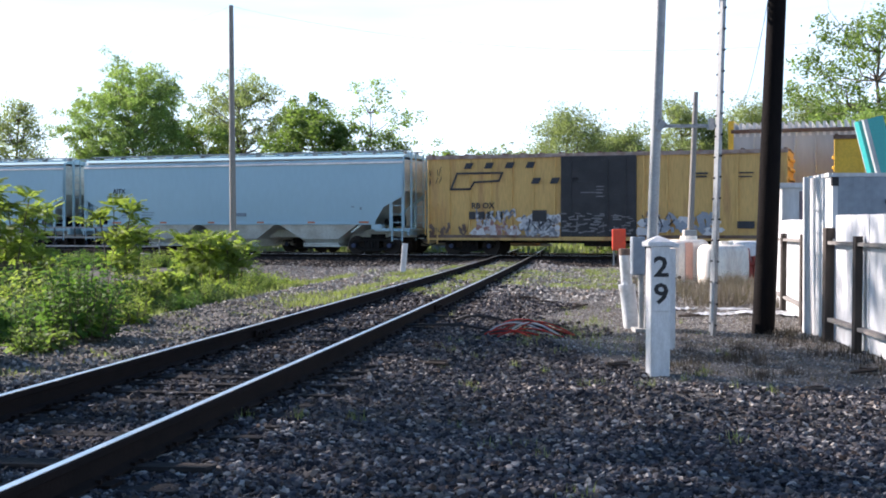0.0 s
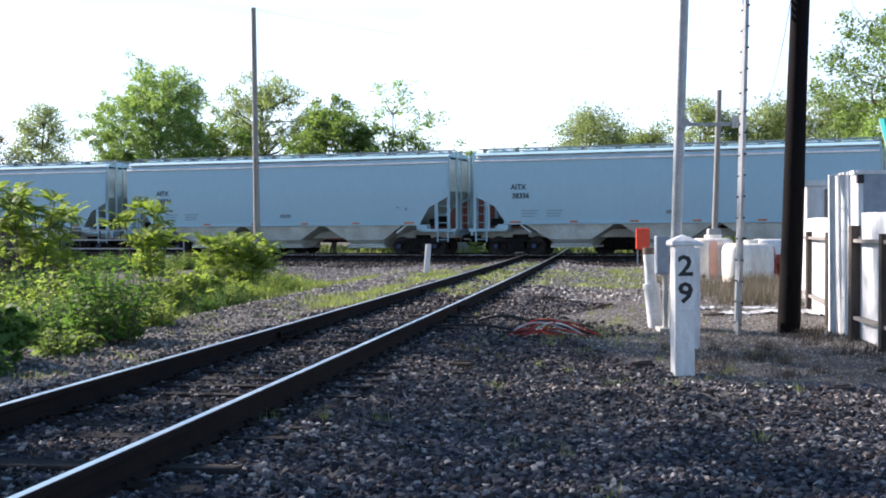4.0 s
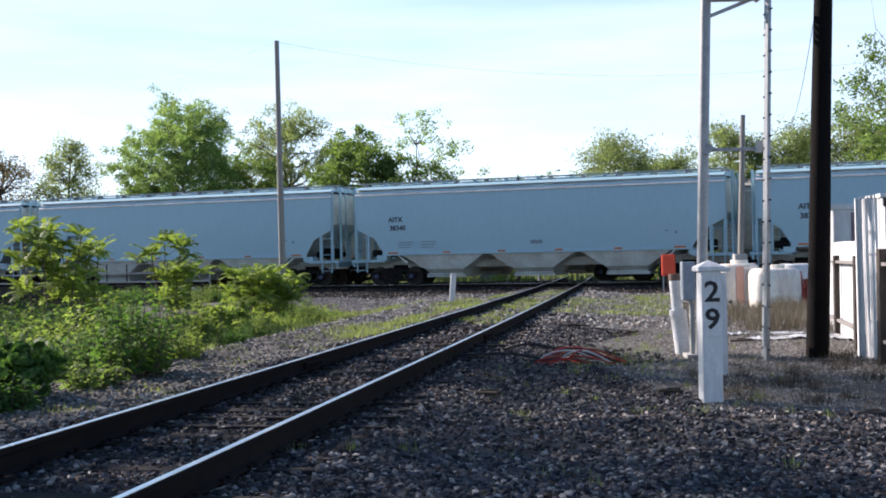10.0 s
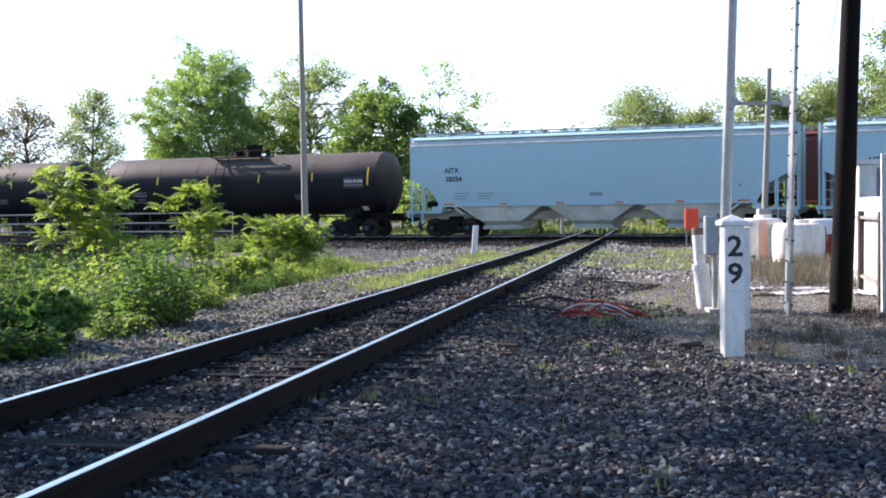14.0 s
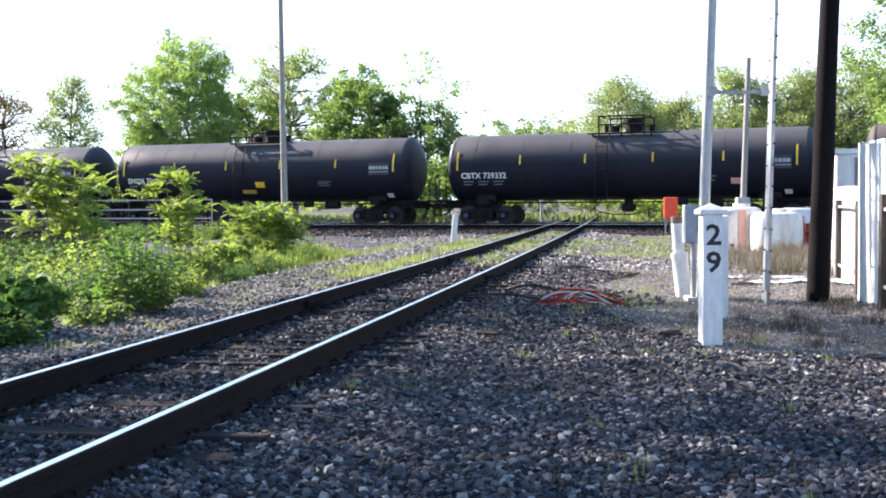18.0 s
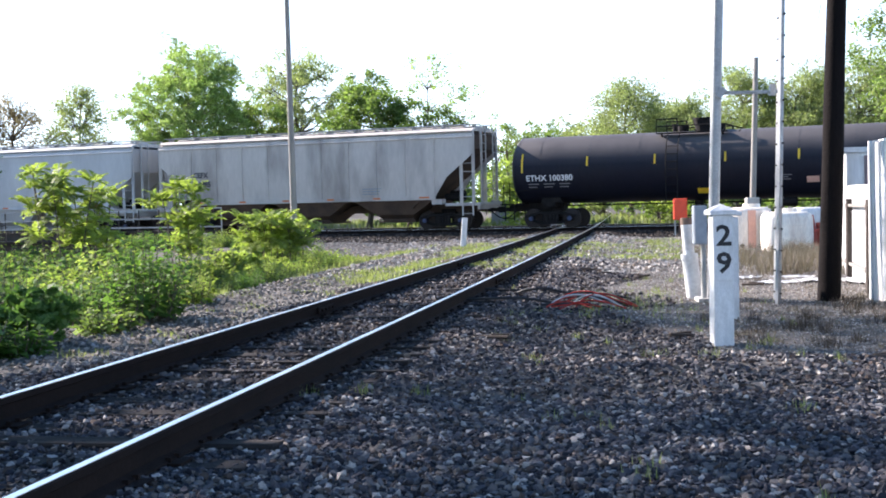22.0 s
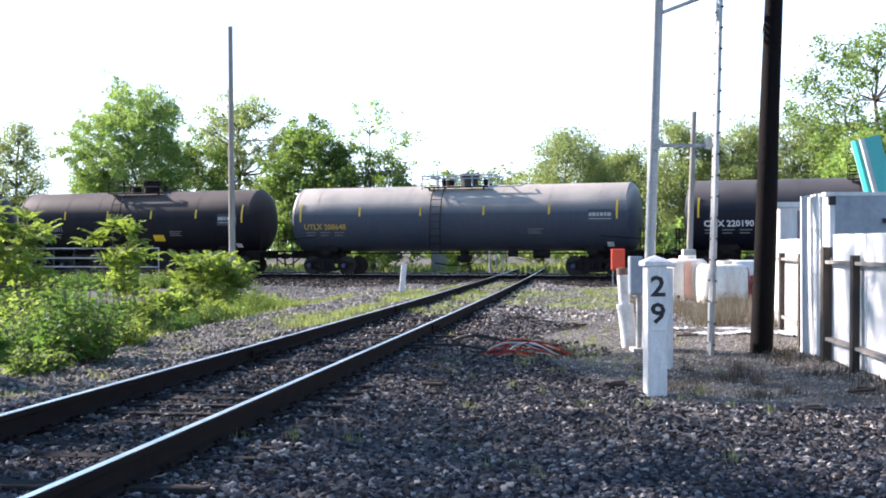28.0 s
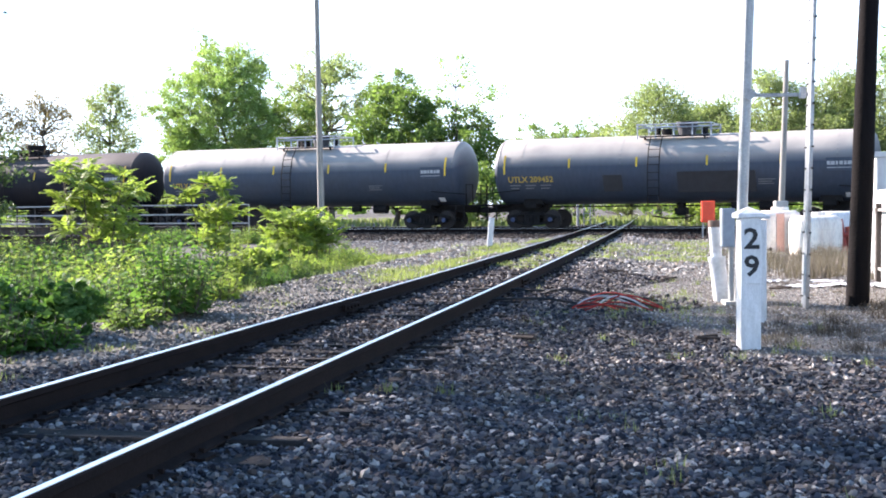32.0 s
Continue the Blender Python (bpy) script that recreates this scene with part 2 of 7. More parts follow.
M = {
    "dirt": material("dirt", (0.115, 0.108, 0.10), 0.95, vary=(0.06, 0.055, 0.05), scale=0.7, fine=9, amount=0.8, bump=0.6, bump_scale=14, spec=0.2),
    "stone": stone_material("ballast_stone", BLUE_TONES),
    "stone_brown": stone_material("rusty_ballast_stone", BROWN_TONES),
    "stone_one": stone_material("ballast_stone_single", BLUE_TONES, False),
    "stone_pale": stone_material("pale_crushed_stone", PALE_TONES),
    "stone_mid": stone_material("dusty_grey_stone", MID_TONES),
    "tie": material("weathered_tie", (0.026, 0.022, 0.020), 0.9, vary=(0.013, 0.0115, 0.011), scale=2, fine=25, streak=(1, 9, 9), bump=0.5, bump_scale=30, random_tint=0.3, spec=0.15),
    "rail_side": material("rusty_rail", (0.019, 0.012, 0.010), 0.9, vary=(0.010, 0.0075, 0.007), scale=4, fine=40, bump=0.2, bump_scale=50, spec=0.12),
    "rail_head": material("polished_rail", (0.86, 0.84, 0.82), 0.31, 1.0, vary=(0.75, 0.73, 0.72), scale=6, fine=80),
    "bluegrey": material("pale_blue_grey_paint", (0.345, 0.53, 0.60), 0.45, vary=(0.31, 0.49, 0.56), scale=0.5, fine=6, amount=0.25, streak=(1, 1, 0.4), grain=0.03),
    "bluegrey_low": material("pale_grey_paint", (0.60, 0.66, 0.63), 0.6, vary=(0.38, 0.38, 0.33), scale=1.2, fine=10, amount=0.6),
    "yellow": material("faded_yellow_paint", (0.64, 0.41, 0.14), 0.7, vary=(0.34, 0.15, 0.07), scale=1.6, fine=14, amount=0.7, streak=(1.6, 1, 0.22), threshold=(0.54, 0.74)),
    "bright_yellow": material("bright_yellow_paint", (0.75, 0.47, 0.04), 0.55, vary=(0.60, 0.36, 0.04), scale=1.0, fine=12),
    "door_black": material("dull_black_paint", (0.022, 0.024, 0.028), 0.6, vary=(0.05, 0.05, 0.055), scale=1.5, fine=14),
    "rust": material("rusted_metal", (0.13, 0.075, 0.05), 0.9, vary=(0.24, 0.19, 0.16), scale=1.8, fine=16, amount=0.6),
    # tank paints: sunlight on the tops is put into the colour, along with dust
    "black_tank": dust_and_sun(material("black_tank_paint", (0.010, 0.0115, 0.021), 0.5, vary=(0.015, 0.015, 0.020), scale=0.7, fine=6, amount=0.5, streak=(1.5, 1, 0.35), spec=0.16), (0.16, 0.15, 0.145), 0.6, 0.1, 0.7),
    "brown_tank": dust_and_sun(material("sooty_tank_paint", (0.0125, 0.0125, 0.018), 0.58, vary=(0.024, 0.021, 0.021), scale=0.8, fine=6, amount=0.5, streak=(1.5, 1, 0.35), spec=0.12), (0.18, 0.15, 0.132), 0.6, 0.1, 0.7),
    "grey_tank": dust_and_sun(material("dark_grey_tank_paint", (0.040, 0.054, 0.080), 0.5, vary=(0.062, 0.069, 0.080), scale=0.6, fine=6, amount=0.4, streak=(1.2, 1, 0.4), spec=0.35), (0.46, 0.415, 0.36), 0.9, 0.1, 0.5),
    "navy_tank": dust_and_sun(material("blue_black_tank_paint", (0.018, 0.022, 0.036), 0.42, vary=(0.026, 0.028, 0.036), scale=0.7, fine=6, amount=0.5, streak=(1.5, 1, 0.35), spec=0.24), (0.20, 0.185, 0.18), 0.5, 0.1, 0.7),
    "white_hopper": material("dusty_white_paint", (0.455, 0.475, 0.475), 0.6, vary=(0.33, 0.33, 0.33), scale=0.8, fine=8, amount=0.45, streak=(1.2, 1, 0.3), grain=0.05),
    "dirty_hopper": material("weathered_white_paint", (0.48, 0.45, 0.41), 0.7, vary=(0.15, 0.13, 0.12), scale=0.7, fine=8, amount=0.75, streak=(1.1, 1, 0.3), threshold=(0.5, 0.72), grain=0.08),
    "far_hopper": material("beige_grey_paint", (0.38, 0.38, 0.34), 0.7, vary=(0.25, 0.23, 0.2), scale=0.8, fine=8),
    "underframe": material("sooty_brown_steel", (0.085, 0.058, 0.042), 0.85, vary=(0.045, 0.034, 0.028), scale=1.5, fine=14, amount=0.7, spec=0.2),
    "roof_worn": material("flaking_roof_edge", (0.42, 0.33, 0.28), 0.8, vary=(0.2, 0.11, 0.08), scale=2.5, fine=16, amount=0.8),
    # top chord of the blue-grey hoppers, paler than their sides
    "roof_edge": material("pale_roof_edge", (0.70, 0.67, 0.64), 0.6, vary=(0.50, 0.47, 0.44), scale=1.2, fine=12, amount=0.6, streak=(1, 1, 0.4)),
    "oxide": material("oxide_red_paint", (0.13, 0.03, 0.024), 0.7, vary=(0.12, 0.035, 0.03), scale=0.8, fine=8),
    "brownred": material("brown_red_paint", (0.20, 0.06, 0.045), 0.7, vary=(0.13, 0.045, 0.035), scale=0.8, fine=8),
    "truck": material("greasy_cast_steel", (0.010, 0.0095, 0.0095), 0.8, vary=(0.025, 0.021, 0.019), scale=4, fine=30, spec=0.15),
    "wheel": material("wheel_steel", (0.035, 0.03, 0.028), 0.75, 0.0, vary=(0.05, 0.04, 0.034), scale=5, fine=30, spec=0.2),
    "blue_cap": material("blue_bearing_cap", (0.03, 0.05, 0.12), 0.5),
    "yellow_mark": material("reflective_yellow", (0.80, 0.52, 0.03), 0.5),
    "white_mark": material("white_lettering", (0.75, 0.76, 0.76), 0.6, vary=(0.5, 0.5, 0.5), scale=6),
    "grey_mark": material("grey_lettering", (0.20, 0.205, 0.21), 0.6),
    "pale_mark": material("pale_grey_lettering", (0.42, 0.43, 0.43), 0.6, vary=(0.25, 0.25, 0.25), scale=9),
    "dark_mark": material("dark_lettering", (0.03, 0.035, 0.045), 0.6),
    "faint_mark": material("faded_dark_lettering", (0.22, 0.29, 0.34), 0.6),
    "yellow_letter": material("ochre_lettering", (0.50, 0.33, 0.06), 0.6),
    "orange_mark": material("orange_reflector", (0.62, 0.16, 0.03), 0.5),
    "patch": material("dark_paint_patch", (0.035, 0.036, 0.04), 0.6),
    "graffiti": material("sprayed_white", (0.55, 0.56, 0.56), 0.7, vary=(0.16, 0.17, 0.19), scale=5, fine=20, amount=0.9, threshold=(0.45, 0.55)),
    "graffiti2": material("sprayed_maroon", (0.34, 0.17, 0.13), 0.7, vary=(0.5, 0.48, 0.46), scale=4, fine=20, amount=0.9, threshold=(0.48, 0.56)),
    "galv": material("galvanized_steel", (0.34, 0.355, 0.36), 0.5, 0.4, vary=(0.24, 0.245, 0.25), scale=5, fine=30),
    "railing": material("weathered_railing", (0.36, 0.35, 0.34), 0.6, 0.0, vary=(0.30, 0.27, 0.24), scale=4, fine=30),
    "girder": material("dark_bridge_steel", (0.05, 0.045, 0.04), 0.8, vary=(0.12, 0.07, 0.05), scale=2, fine=16),
    "concrete": material("old_concrete", (0.42, 0.41, 0.38), 0.95, vary=(0.28, 0.27, 0.24), scale=2, fine=20, bump=0.3),
    "dark_pole": material("creosoted_pole", (0.0075, 0.006, 0.006), 0.9, vary=(0.012, 0.010, 0.009), scale=6, fine=30, streak=(6, 6, 0.5), bump=0.5, bump_scale=25, spec=0.1),
    "grey_pole": material("silvered_wood_pole", (0.30, 0.28, 0.25), 0.9, vary=(0.19, 0.175, 0.155), scale=5, fine=30, streak=(8, 8, 0.5), bump=0.4, bump_scale=25),
    "white_post": material("white_painted_wood", (0.72, 0.72, 0.71), 0.7, vary=(0.5, 0.5, 0.48), scale=5, fine=40, amount=0.5, streak=(3, 3, 1), bump=0.15, bump_scale=40),
    "digit": material("black_numerals", (0.012, 0.012, 0.014), 0.6),
    "pvc": material("white_plastic_pipe", (0.66, 0.67, 0.67), 0.5, vary=(0.45, 0.44, 0.41), scale=4, fine=20),
    "orange": material("orange_enamel", (0.85, 0.075, 0.022), 0.5, vary=(0.65, 0.06, 0.025), scale=5, fine=30),
    "tank_plastic": material("yellowed_white_plastic", (0.90, 0.84, 0.73), 0.5, vary=(0.62, 0.46, 0.36), scale=1.6, fine=12, amount=0.6, streak=(2.5, 2.5, 0.6)),
    "salmon": material("salmon_plastic", (0.62, 0.36, 0.28), 0.6, vary=(0.5, 0.3, 0.24), scale=3),
    "redpaint": material("red_paint", (0.42, 0.06, 0.04), 0.6, vary=(0.2, 0.05, 0.04), scale=8),
    "fence": material("white_sheet_fence", (0.62, 0.63, 0.64), 0.55, vary=(0.44, 0.45, 0.45), scale=1.4, fine=12, amount=0.5, streak=(2, 2, 0.6), random_tint=0.06),
    "fence_post": material("dark_weathered_post", (0.055, 0.046, 0.041), 0.9, vary=(0.09, 0.078, 0.068), scale=5, fine=25, streak=(5, 5, 0.6), spec=0.2),
    "fence_rail": material("grey_wood_rail", (0.24, 0.22, 0.20), 0.9, vary=(0.14, 0.125, 0.11), scale=5, fine=25),
    "container": material("pale_grey_container", (0.68, 0.69, 0.69), 0.6, vary=(0.46, 0.44, 0.42), scale=1.5, fine=12, amount=0.6, streak=(2, 2, 0.4)),
    "container_dark": material("grey_blue_container", (0.30, 0.34, 0.38), 0.6, vary=(0.22, 0.24, 0.26), scale=1.5, fine=12),
    "teal": material("teal_plastic", (0.02, 0.40, 0.38), 0.4, vary=(0.03, 0.32, 0.32), scale=2),
    "glassgrey": material("pale_glazing_bar", (0.45, 0.5, 0.5), 0.4),
    "maroon_panel": material("dull_mauve_panel", (0.25, 0.18, 0.19), 0.6),
    "cable_red": material("red_plastic_conduit", (0.40, 0.030, 0.018), 0.55, vary=(0.25, 0.025, 0.02), scale=8, spec=0.3),
    "cable_white": material("grey_cable", (0.5, 0.5, 0.5), 0.5),
    "cable_black": material("black_cable", (0.02, 0.02, 0.02), 0.6),
    "signal_black": material("signal_black", (0.012, 0.012, 0.013), 0.5),
    "wire": material("overhead_wire", (0.10, 0.10, 0.10), 0.6),
    "bark": material("tree_bark", (0.11, 0.09, 0.07), 0.95, vary=(0.06, 0.05, 0.04), scale=4, fine=20, streak=(4, 4, 0.7), bump=0.5, bump_scale=12),
    "wood_chip": material("broken_tie_wood", (0.06, 0.048, 0.04), 0.95, vary=(0.028, 0.022, 0.018), scale=6, fine=30, spec=0.2),
    "leaf_bright": leaf_material("fresh_maple_leaves", (0.165, 0.26, 0.08), (0.29, 0.38, 0.155), 0.48),
    "leaf_mid": leaf_material("green_leaves", (0.10, 0.165, 0.045), (0.18, 0.25, 0.085), 0.50),
    "leaf_grey": leaf_material("grey_green_leaves", (0.17, 0.215, 0.105), (0.245, 0.285, 0.16), 0.55),
    "leaf_brown": leaf_material("bronze_leaves", (0.15, 0.115, 0.085), (0.20, 0.165, 0.12), 0.45),
    "leaf_bush": leaf_material("bush_leaves", (0.17, 0.245, 0.05), (0.30, 0.37, 0.115), 0.52),
    "leaf_dark": leaf_material("shaded_bush_leaves", (0.07, 0.15, 0.035), (0.12, 0.22, 0.06), 0.46),
    "leaf_deep": leaf_material("deep_green_leaves", (0.05, 0.085, 0.035), (0.09, 0.135, 0.055), 0.35),
    "grass": leaf_material("fresh_grass", (0.16, 0.20, 0.075), (0.24, 0.27, 0.13), 0.4),
    "dead_weed": leaf_material("dead_weeds", (0.085, 0.068, 0.055), (0.05, 0.04, 0.034), 0.15),
    "dry_grass": leaf_material("dry_grass", (0.19, 0.16, 0.13), (0.11, 0.09, 0.075), 0.2),
}


def lens_material(name, colour, strength):
    m = bpy.data.materials.new(name)
    m.use_nodes = True
    p = m.node_tree.nodes["Principled BSDF"]
    p.inputs["Base Color"].default_value = (*colour, 1)
    p.inputs["Roughness"].default_value = 0.15
    p.inputs["Emission Color"].default_value, p.inputs["Emission Strength"].default_value = (*colour, 1), strength
    return m


M["red_lens"] = lens_material("red_signal_lens", (0.45, 0.012, 0.012), 0.06)

# ---------------------------------------------------------------- mesh tools


def box(bm, x, y, z, sx, sy, sz, turn=None, bevel=0.0):
    """A box round its middle."""
    m = Matrix.Translation((x, y, z)) @ (turn or Matrix.Identity(4)) @ Matrix.Diagonal((sx, sy, sz, 1))
    vs = bmesh.ops.create_cube(bm, size=1, matrix=m)["verts"]
    if bevel:
        es = list({e for v in vs for e in v.link_edges})
        bmesh.ops.bevel(bm, geom=es, offset=bevel, segments=1, affect="EDGES")


def rod(bm, a, b, r, n=8, r2=None, caps=True):
    """A round bar from a to b."""
    a, b = Vector(a), Vector(b)
    d = b - a
    m = Matrix.Translation((a + b) / 2) @ d.to_track_quat("Z", "Y").to_matrix().to_4x4()
    bmesh.ops.create_cone(bm, cap_ends=caps, segments=n, radius1=r, radius2=r if r2 is None else r2, depth=d.length, matrix=m)


def tube(bm, points, r, n=6):
    """A round bar along points, in one piece."""
    pts = [Vector(q) for q in points]
    rings, side = [], None
    for i, q in enumerate(pts):
        d = (pts[min(i + 1, len(pts) - 1)] - pts[max(i - 1, 0)]).normalized()
        if side is None:
            side = d.orthogonal().normalized()
        side = (side - d * side.dot(d)).normalized()
        up = d.cross(side)
        rings.append([q + (side * math.cos(2 * math.pi * k / n) + up * math.sin(2 * math.pi * k / n)) * r for k in range(n)])
    loft(bm, rings)


def bar(bm, a, b, w, h):
    """A square bar from a to b."""
    a, b = Vector(a), Vector(b)
    d = b - a
    m = d.to_track_quat("Z", "Y").to_matrix().to_4x4()
    box(bm, *((a + b) / 2), w, h, d.length, m)


def prism(bm, outline, y0, y1):
    """An outline of (x, z) pushed from y0 to y1."""
    a = [bm.verts.new((x, y0, z)) for x, z in outline]
    b = [bm.verts.new((x, y1, z)) for x, z in outline]
    bm.faces.new(a)
    bm.faces.new(b[::-1])
    for i in range(len(a)):
        j = (i + 1) % len(a)
        bm.faces.new((a[j], a[i], b[i], b[j]))


def loft(bm, rings, closed=True, caps=True):
    """A skin over rings of equally many points."""
    rows = [[bm.verts.new(p) for p in ring] for ring in rings]
    k = len(rows[0])
    for a, b in zip(rows, rows[1:]):
        for i in range(k if closed else k - 1):
            j = (i + 1) % k
            bm.faces.new((a[i], a[j], b[j], b[i]))
    if caps and closed:
        bm.faces.new(rows[0][::-1])
        bm.faces.new(rows[-1])


def part(name, bm, mat, parent=None, label="", smooth=False, at=None):
    """Links a bmesh as one mesh object, under a thing or a part."""
    bmesh.ops.recalc_face_normals(bm, faces=bm.faces)
    me = bpy.data.meshes.new(name)
    bm.to_mesh(me)
    bm.free()
    return part_mesh(name, me, mat, parent, label, smooth, at)


def part_mesh(name, me, mat, parent=None, label="", smooth=False, at=None):
    if mat:
        me.materials.clear()
        me.materials.append(M[mat])
    if smooth:
        me.shade_smooth()
        me.set_sharp_from_angle(angle=radians(40))
    ob = new(name, me)
    if parent:
        ob.parent = parent
    if at is not None:
        ob.matrix_basis = at
    if label:
        ob["label"] = label
    return ob


def thing(name, label, category, m=None, group="", kind=""):
    ob = new(name)
    ob.empty_display_size = 0.2
    if m is not None:
        ob.matrix_basis = m
    return tagged(ob, label, category, group, kind)


def mesh_of(name, verts, faces):
    me = bpy.data.meshes.new(name)
    me.from_pydata(verts, [], faces)
    me.update()
    return me


def quads(name, v):
    """A mesh of loose four-cornered faces, from an array (n, 4, 3)."""
    n = len(v)
    me = bpy.data.meshes.new(name)
    me.vertices.add(4 * n)
    me.vertices.foreach_set("co", np.ascontiguousarray(v, np.float32).ravel())
    me.loops.add(4 * n)
    me.loops.foreach_set("vertex_index", np.arange(4 * n, dtype=np.int32))
    me.polygons.add(n)
    me.polygons.foreach_set("loop_start", np.arange(0, 4 * n, 4, dtype=np.int32))
    me.update(calc_edges=True)
    return me


def words(text, size, name="lettering"):
    """Flat letters in the plane y = 0, centred, facing -y, as a mesh."""
    cu = bpy.data.curves.new(name, "FONT")
    cu.body, cu.size, cu.align_x, cu.align_y = text, size, "CENTER", "CENTER"
    cu.extrude, cu.resolution_u, cu.offset = 0.003, 2, 0.022 * size
    ob = new(name, cu)
    me = bpy.data.meshes.new_from_object(ob.evaluated_get(bpy.context.evaluated_depsgraph_get()))
    bpy.data.objects.remove(ob)
    me.transform(Matrix.Rotation(radians(90), 4, "X"))
    return me


rng = np.random.default_rng(7)


# ---------------------------------------------------------------- plan
# the train's line: a point on the near track's middle, and its way to the right
LINE_AT, LINE_TURN = Vector((-0.19, 58.2, 0)), -20
LINE = pose(*LINE_AT, 0, 0, LINE_TURN)  # local x along the track, y away from the camera
SECOND = 4.4  # from the near track's middle to the far one's
SPEED, GAIN, SPEED_FAR = 14.031, 0.0073, 9.7  # the near train slowly gathers speed
li_c, li_s = math.cos(radians(LINE_TURN)), math.sin(radians(LINE_TURN))


def along(x, y):
    """Place along and across the train's line."""
    dx, dy = x - LINE_AT.x, y - LINE_AT.y
    return dx * li_c + dy * li_s, -dx * li_s + dy * li_c


def branch_x(y):
    """Middle of the track that runs past the camera."""
    y = np.asarray(y, float)
    near = -3.516 + 0.1303 * y - 0.000188 * y * y
    far = 5.505 + 0.101 * (y - 78) - 0.0009 * np.maximum(y - 100, 0) ** 2
    back = -3.516 + 0.1303 * y
    return np.where(y < 0, back, np.where(y < 78, near, far))


def smooth_step(a, b, v):
    t = np.clip((v - a) / (b - a), 0, 1)
    return t * t * (3 - 2 * t)


def ripple(x, y):
    return 0.5 * np.sin(1.7 * x + 0.6 * y) * np.sin(0.9 * y - 0.5 * x + 1.3) + 0.3 * np.sin(4.1 * x - 1.3 * y + 0.4) * np.sin(3.3 * y + 2.0 * x) + 0.2 * np.sin(0.37 * x + 0.9) * np.sin(0.31 * y)


def ground_z(x, y):
    x, y = np.asarray(x, float), np.asarray(y, float)
    d = x - branch_x(y)
    s, o = along(x, y)
    z = -0.33 + 0.05 * ripple(x, y)
    # ballast spread by the camera, then the bed under the rails
    spread = smooth_step(6.5, 4.0, d) * smooth_step(14, 9, y)
    z = z * (1 - spread) + spread * (-0.25 + 0.035 * ripple(1.3 * x, 1.3 * y))
    # low humps where ballast was tipped beside the track
    z = z + 0.14 * np.exp(-((x - 2.0) / 1.3) ** 2 - ((y - 10.2) / 0.9) ** 2) + 0.13 * np.exp(-((x - 1.3) / 1.0) ** 2 - ((y - 15.4) / 1.1) ** 2) - 0.06 * np.exp(-((x - 2.3) / 1.4) ** 2 - ((y - 12.1) / 0.7) ** 2)
    # the bank on the left falls towards the creek
    left = smooth_step(-3.2, -8.5, d) * smooth_step(58, 44, y) * smooth_step(-30, 0, y)
    z = z - 0.55 * left
    bed = smooth_step(2.3, 1.45, np.abs(d)) * smooth_step(140, 120, y)
    z = z * (1 - bed) + bed * (-0.207 + 0.012 * ripple(3 * x, 3 * y))
    row = smooth_step(-3.6, -1.7, o) * smooth_step(SECOND + 3.6, SECOND + 1.7, o)
    z = z * (1 - row) + row * -0.205
    creek = smooth_step(-33, -29, s) * smooth_step(-13.4, -14.8, s) * smooth_step(-18, -7, o) * smooth_step(20, 14, o)
    return z - 2.2 * creek


def grid_sheet(name, xs, ys):
    gx, gy = np.meshgrid(xs, ys)
    gz = ground_z(gx, gy)
    n, k = gx.shape
    v = np.stack([gx, gy, gz], -1).reshape(-1, 3)
    i = (np.arange(n - 1)[:, None] * k + np.arange(k - 1)).ravel()
    f = np.stack([i, i + 1, i + k + 1, i + k], 1)
    me = bpy.data.meshes.new(name)
    me.from_pydata(v.tolist(), [], f.tolist())
    me.shade_smooth()
    return me


xs = np.concatenate([-np.geomspace(2500, 42, 22), np.arange(-40, -12, 0.8), np.arange(-12, 14, 0.2), np.arange(14, 40, 0.8), np.geomspace(42, 2500, 22)])
ys = np.concatenate([-np.geomspace(2500, 12, 20), np.arange(-10, 3, 0.7), np.arange(3, 30, 0.2), np.arange(30, 78, 0.4), np.arange(78, 130, 2), np.geomspace(135, 2500, 24)])
ground = tagged(part_mesh("ground", grid_sheet("ground", xs, ys), "dirt"), "bare grey-brown earth and gravel ground", "ground", kind="structure")

# ---------------------------------------------------------------- tracks
RAIL = [(-0.07, -0.172), (0.07, -0.172), (0.07, -0.16), (0.012, -0.14), (0.012, -0.055), (0.036, -0.042), (0.036, -0.008), (0.028, 0.0), (-0.028, 0.0), (-0.036, -0.008), (-0.036, -0.042), (-0.012, -0.055), (-0.012, -0.14), (-0.07, -0.16)]


def rail_part(points, parent, drop=0.0):
    """A rail along points of (x, y): the rusty body and the worn running band on its head."""
    bm = bmesh.new()
    rings, tops = [], []
    for i, (x, y) in enumerate(points):
        a, b = points[max(i - 1, 0)], points[min(i + 1, len(points) - 1)]
        d = Vector((b[0] - a[0], b[1] - a[1], 0)).normalized()
        w = Vector((d.y, -d.x, 0))
        rings.append([(x + w.x * u, y + w.y * u, v - drop) for u, v in RAIL])
        tops.append([(x + w.x * u, y + w.y * u, v - drop) for u, v in ((-0.025, -0.008), (0.025, -0.008), (0.023, 0.004), (-0.023, 0.004))])
    loft(bm, rings)
    rail = part("rail", bm, "rail_side", parent)
    bm = bmesh.new()
    loft(bm, tops)
    part("running_band", bm, "rail_head", rail, "worn shiny running band on the rail head")
    return rail


branch_ys = np.concatenate([np.arange(-60, 0, 6), np.arange(0, 78, 1.5), np.arange(78, 170, 4)])


def branch_line(off):
    pts = []
    for y in branch_ys:
        h = 0.05
        sl = float(branch_x(y + h) - branch_x(y - h)) / (2 * h)
        k = math.sqrt(1 + sl * sl)
        pts.append((float(branch_x(y)) + off / k, float(y) - off * sl / k))
    return pts


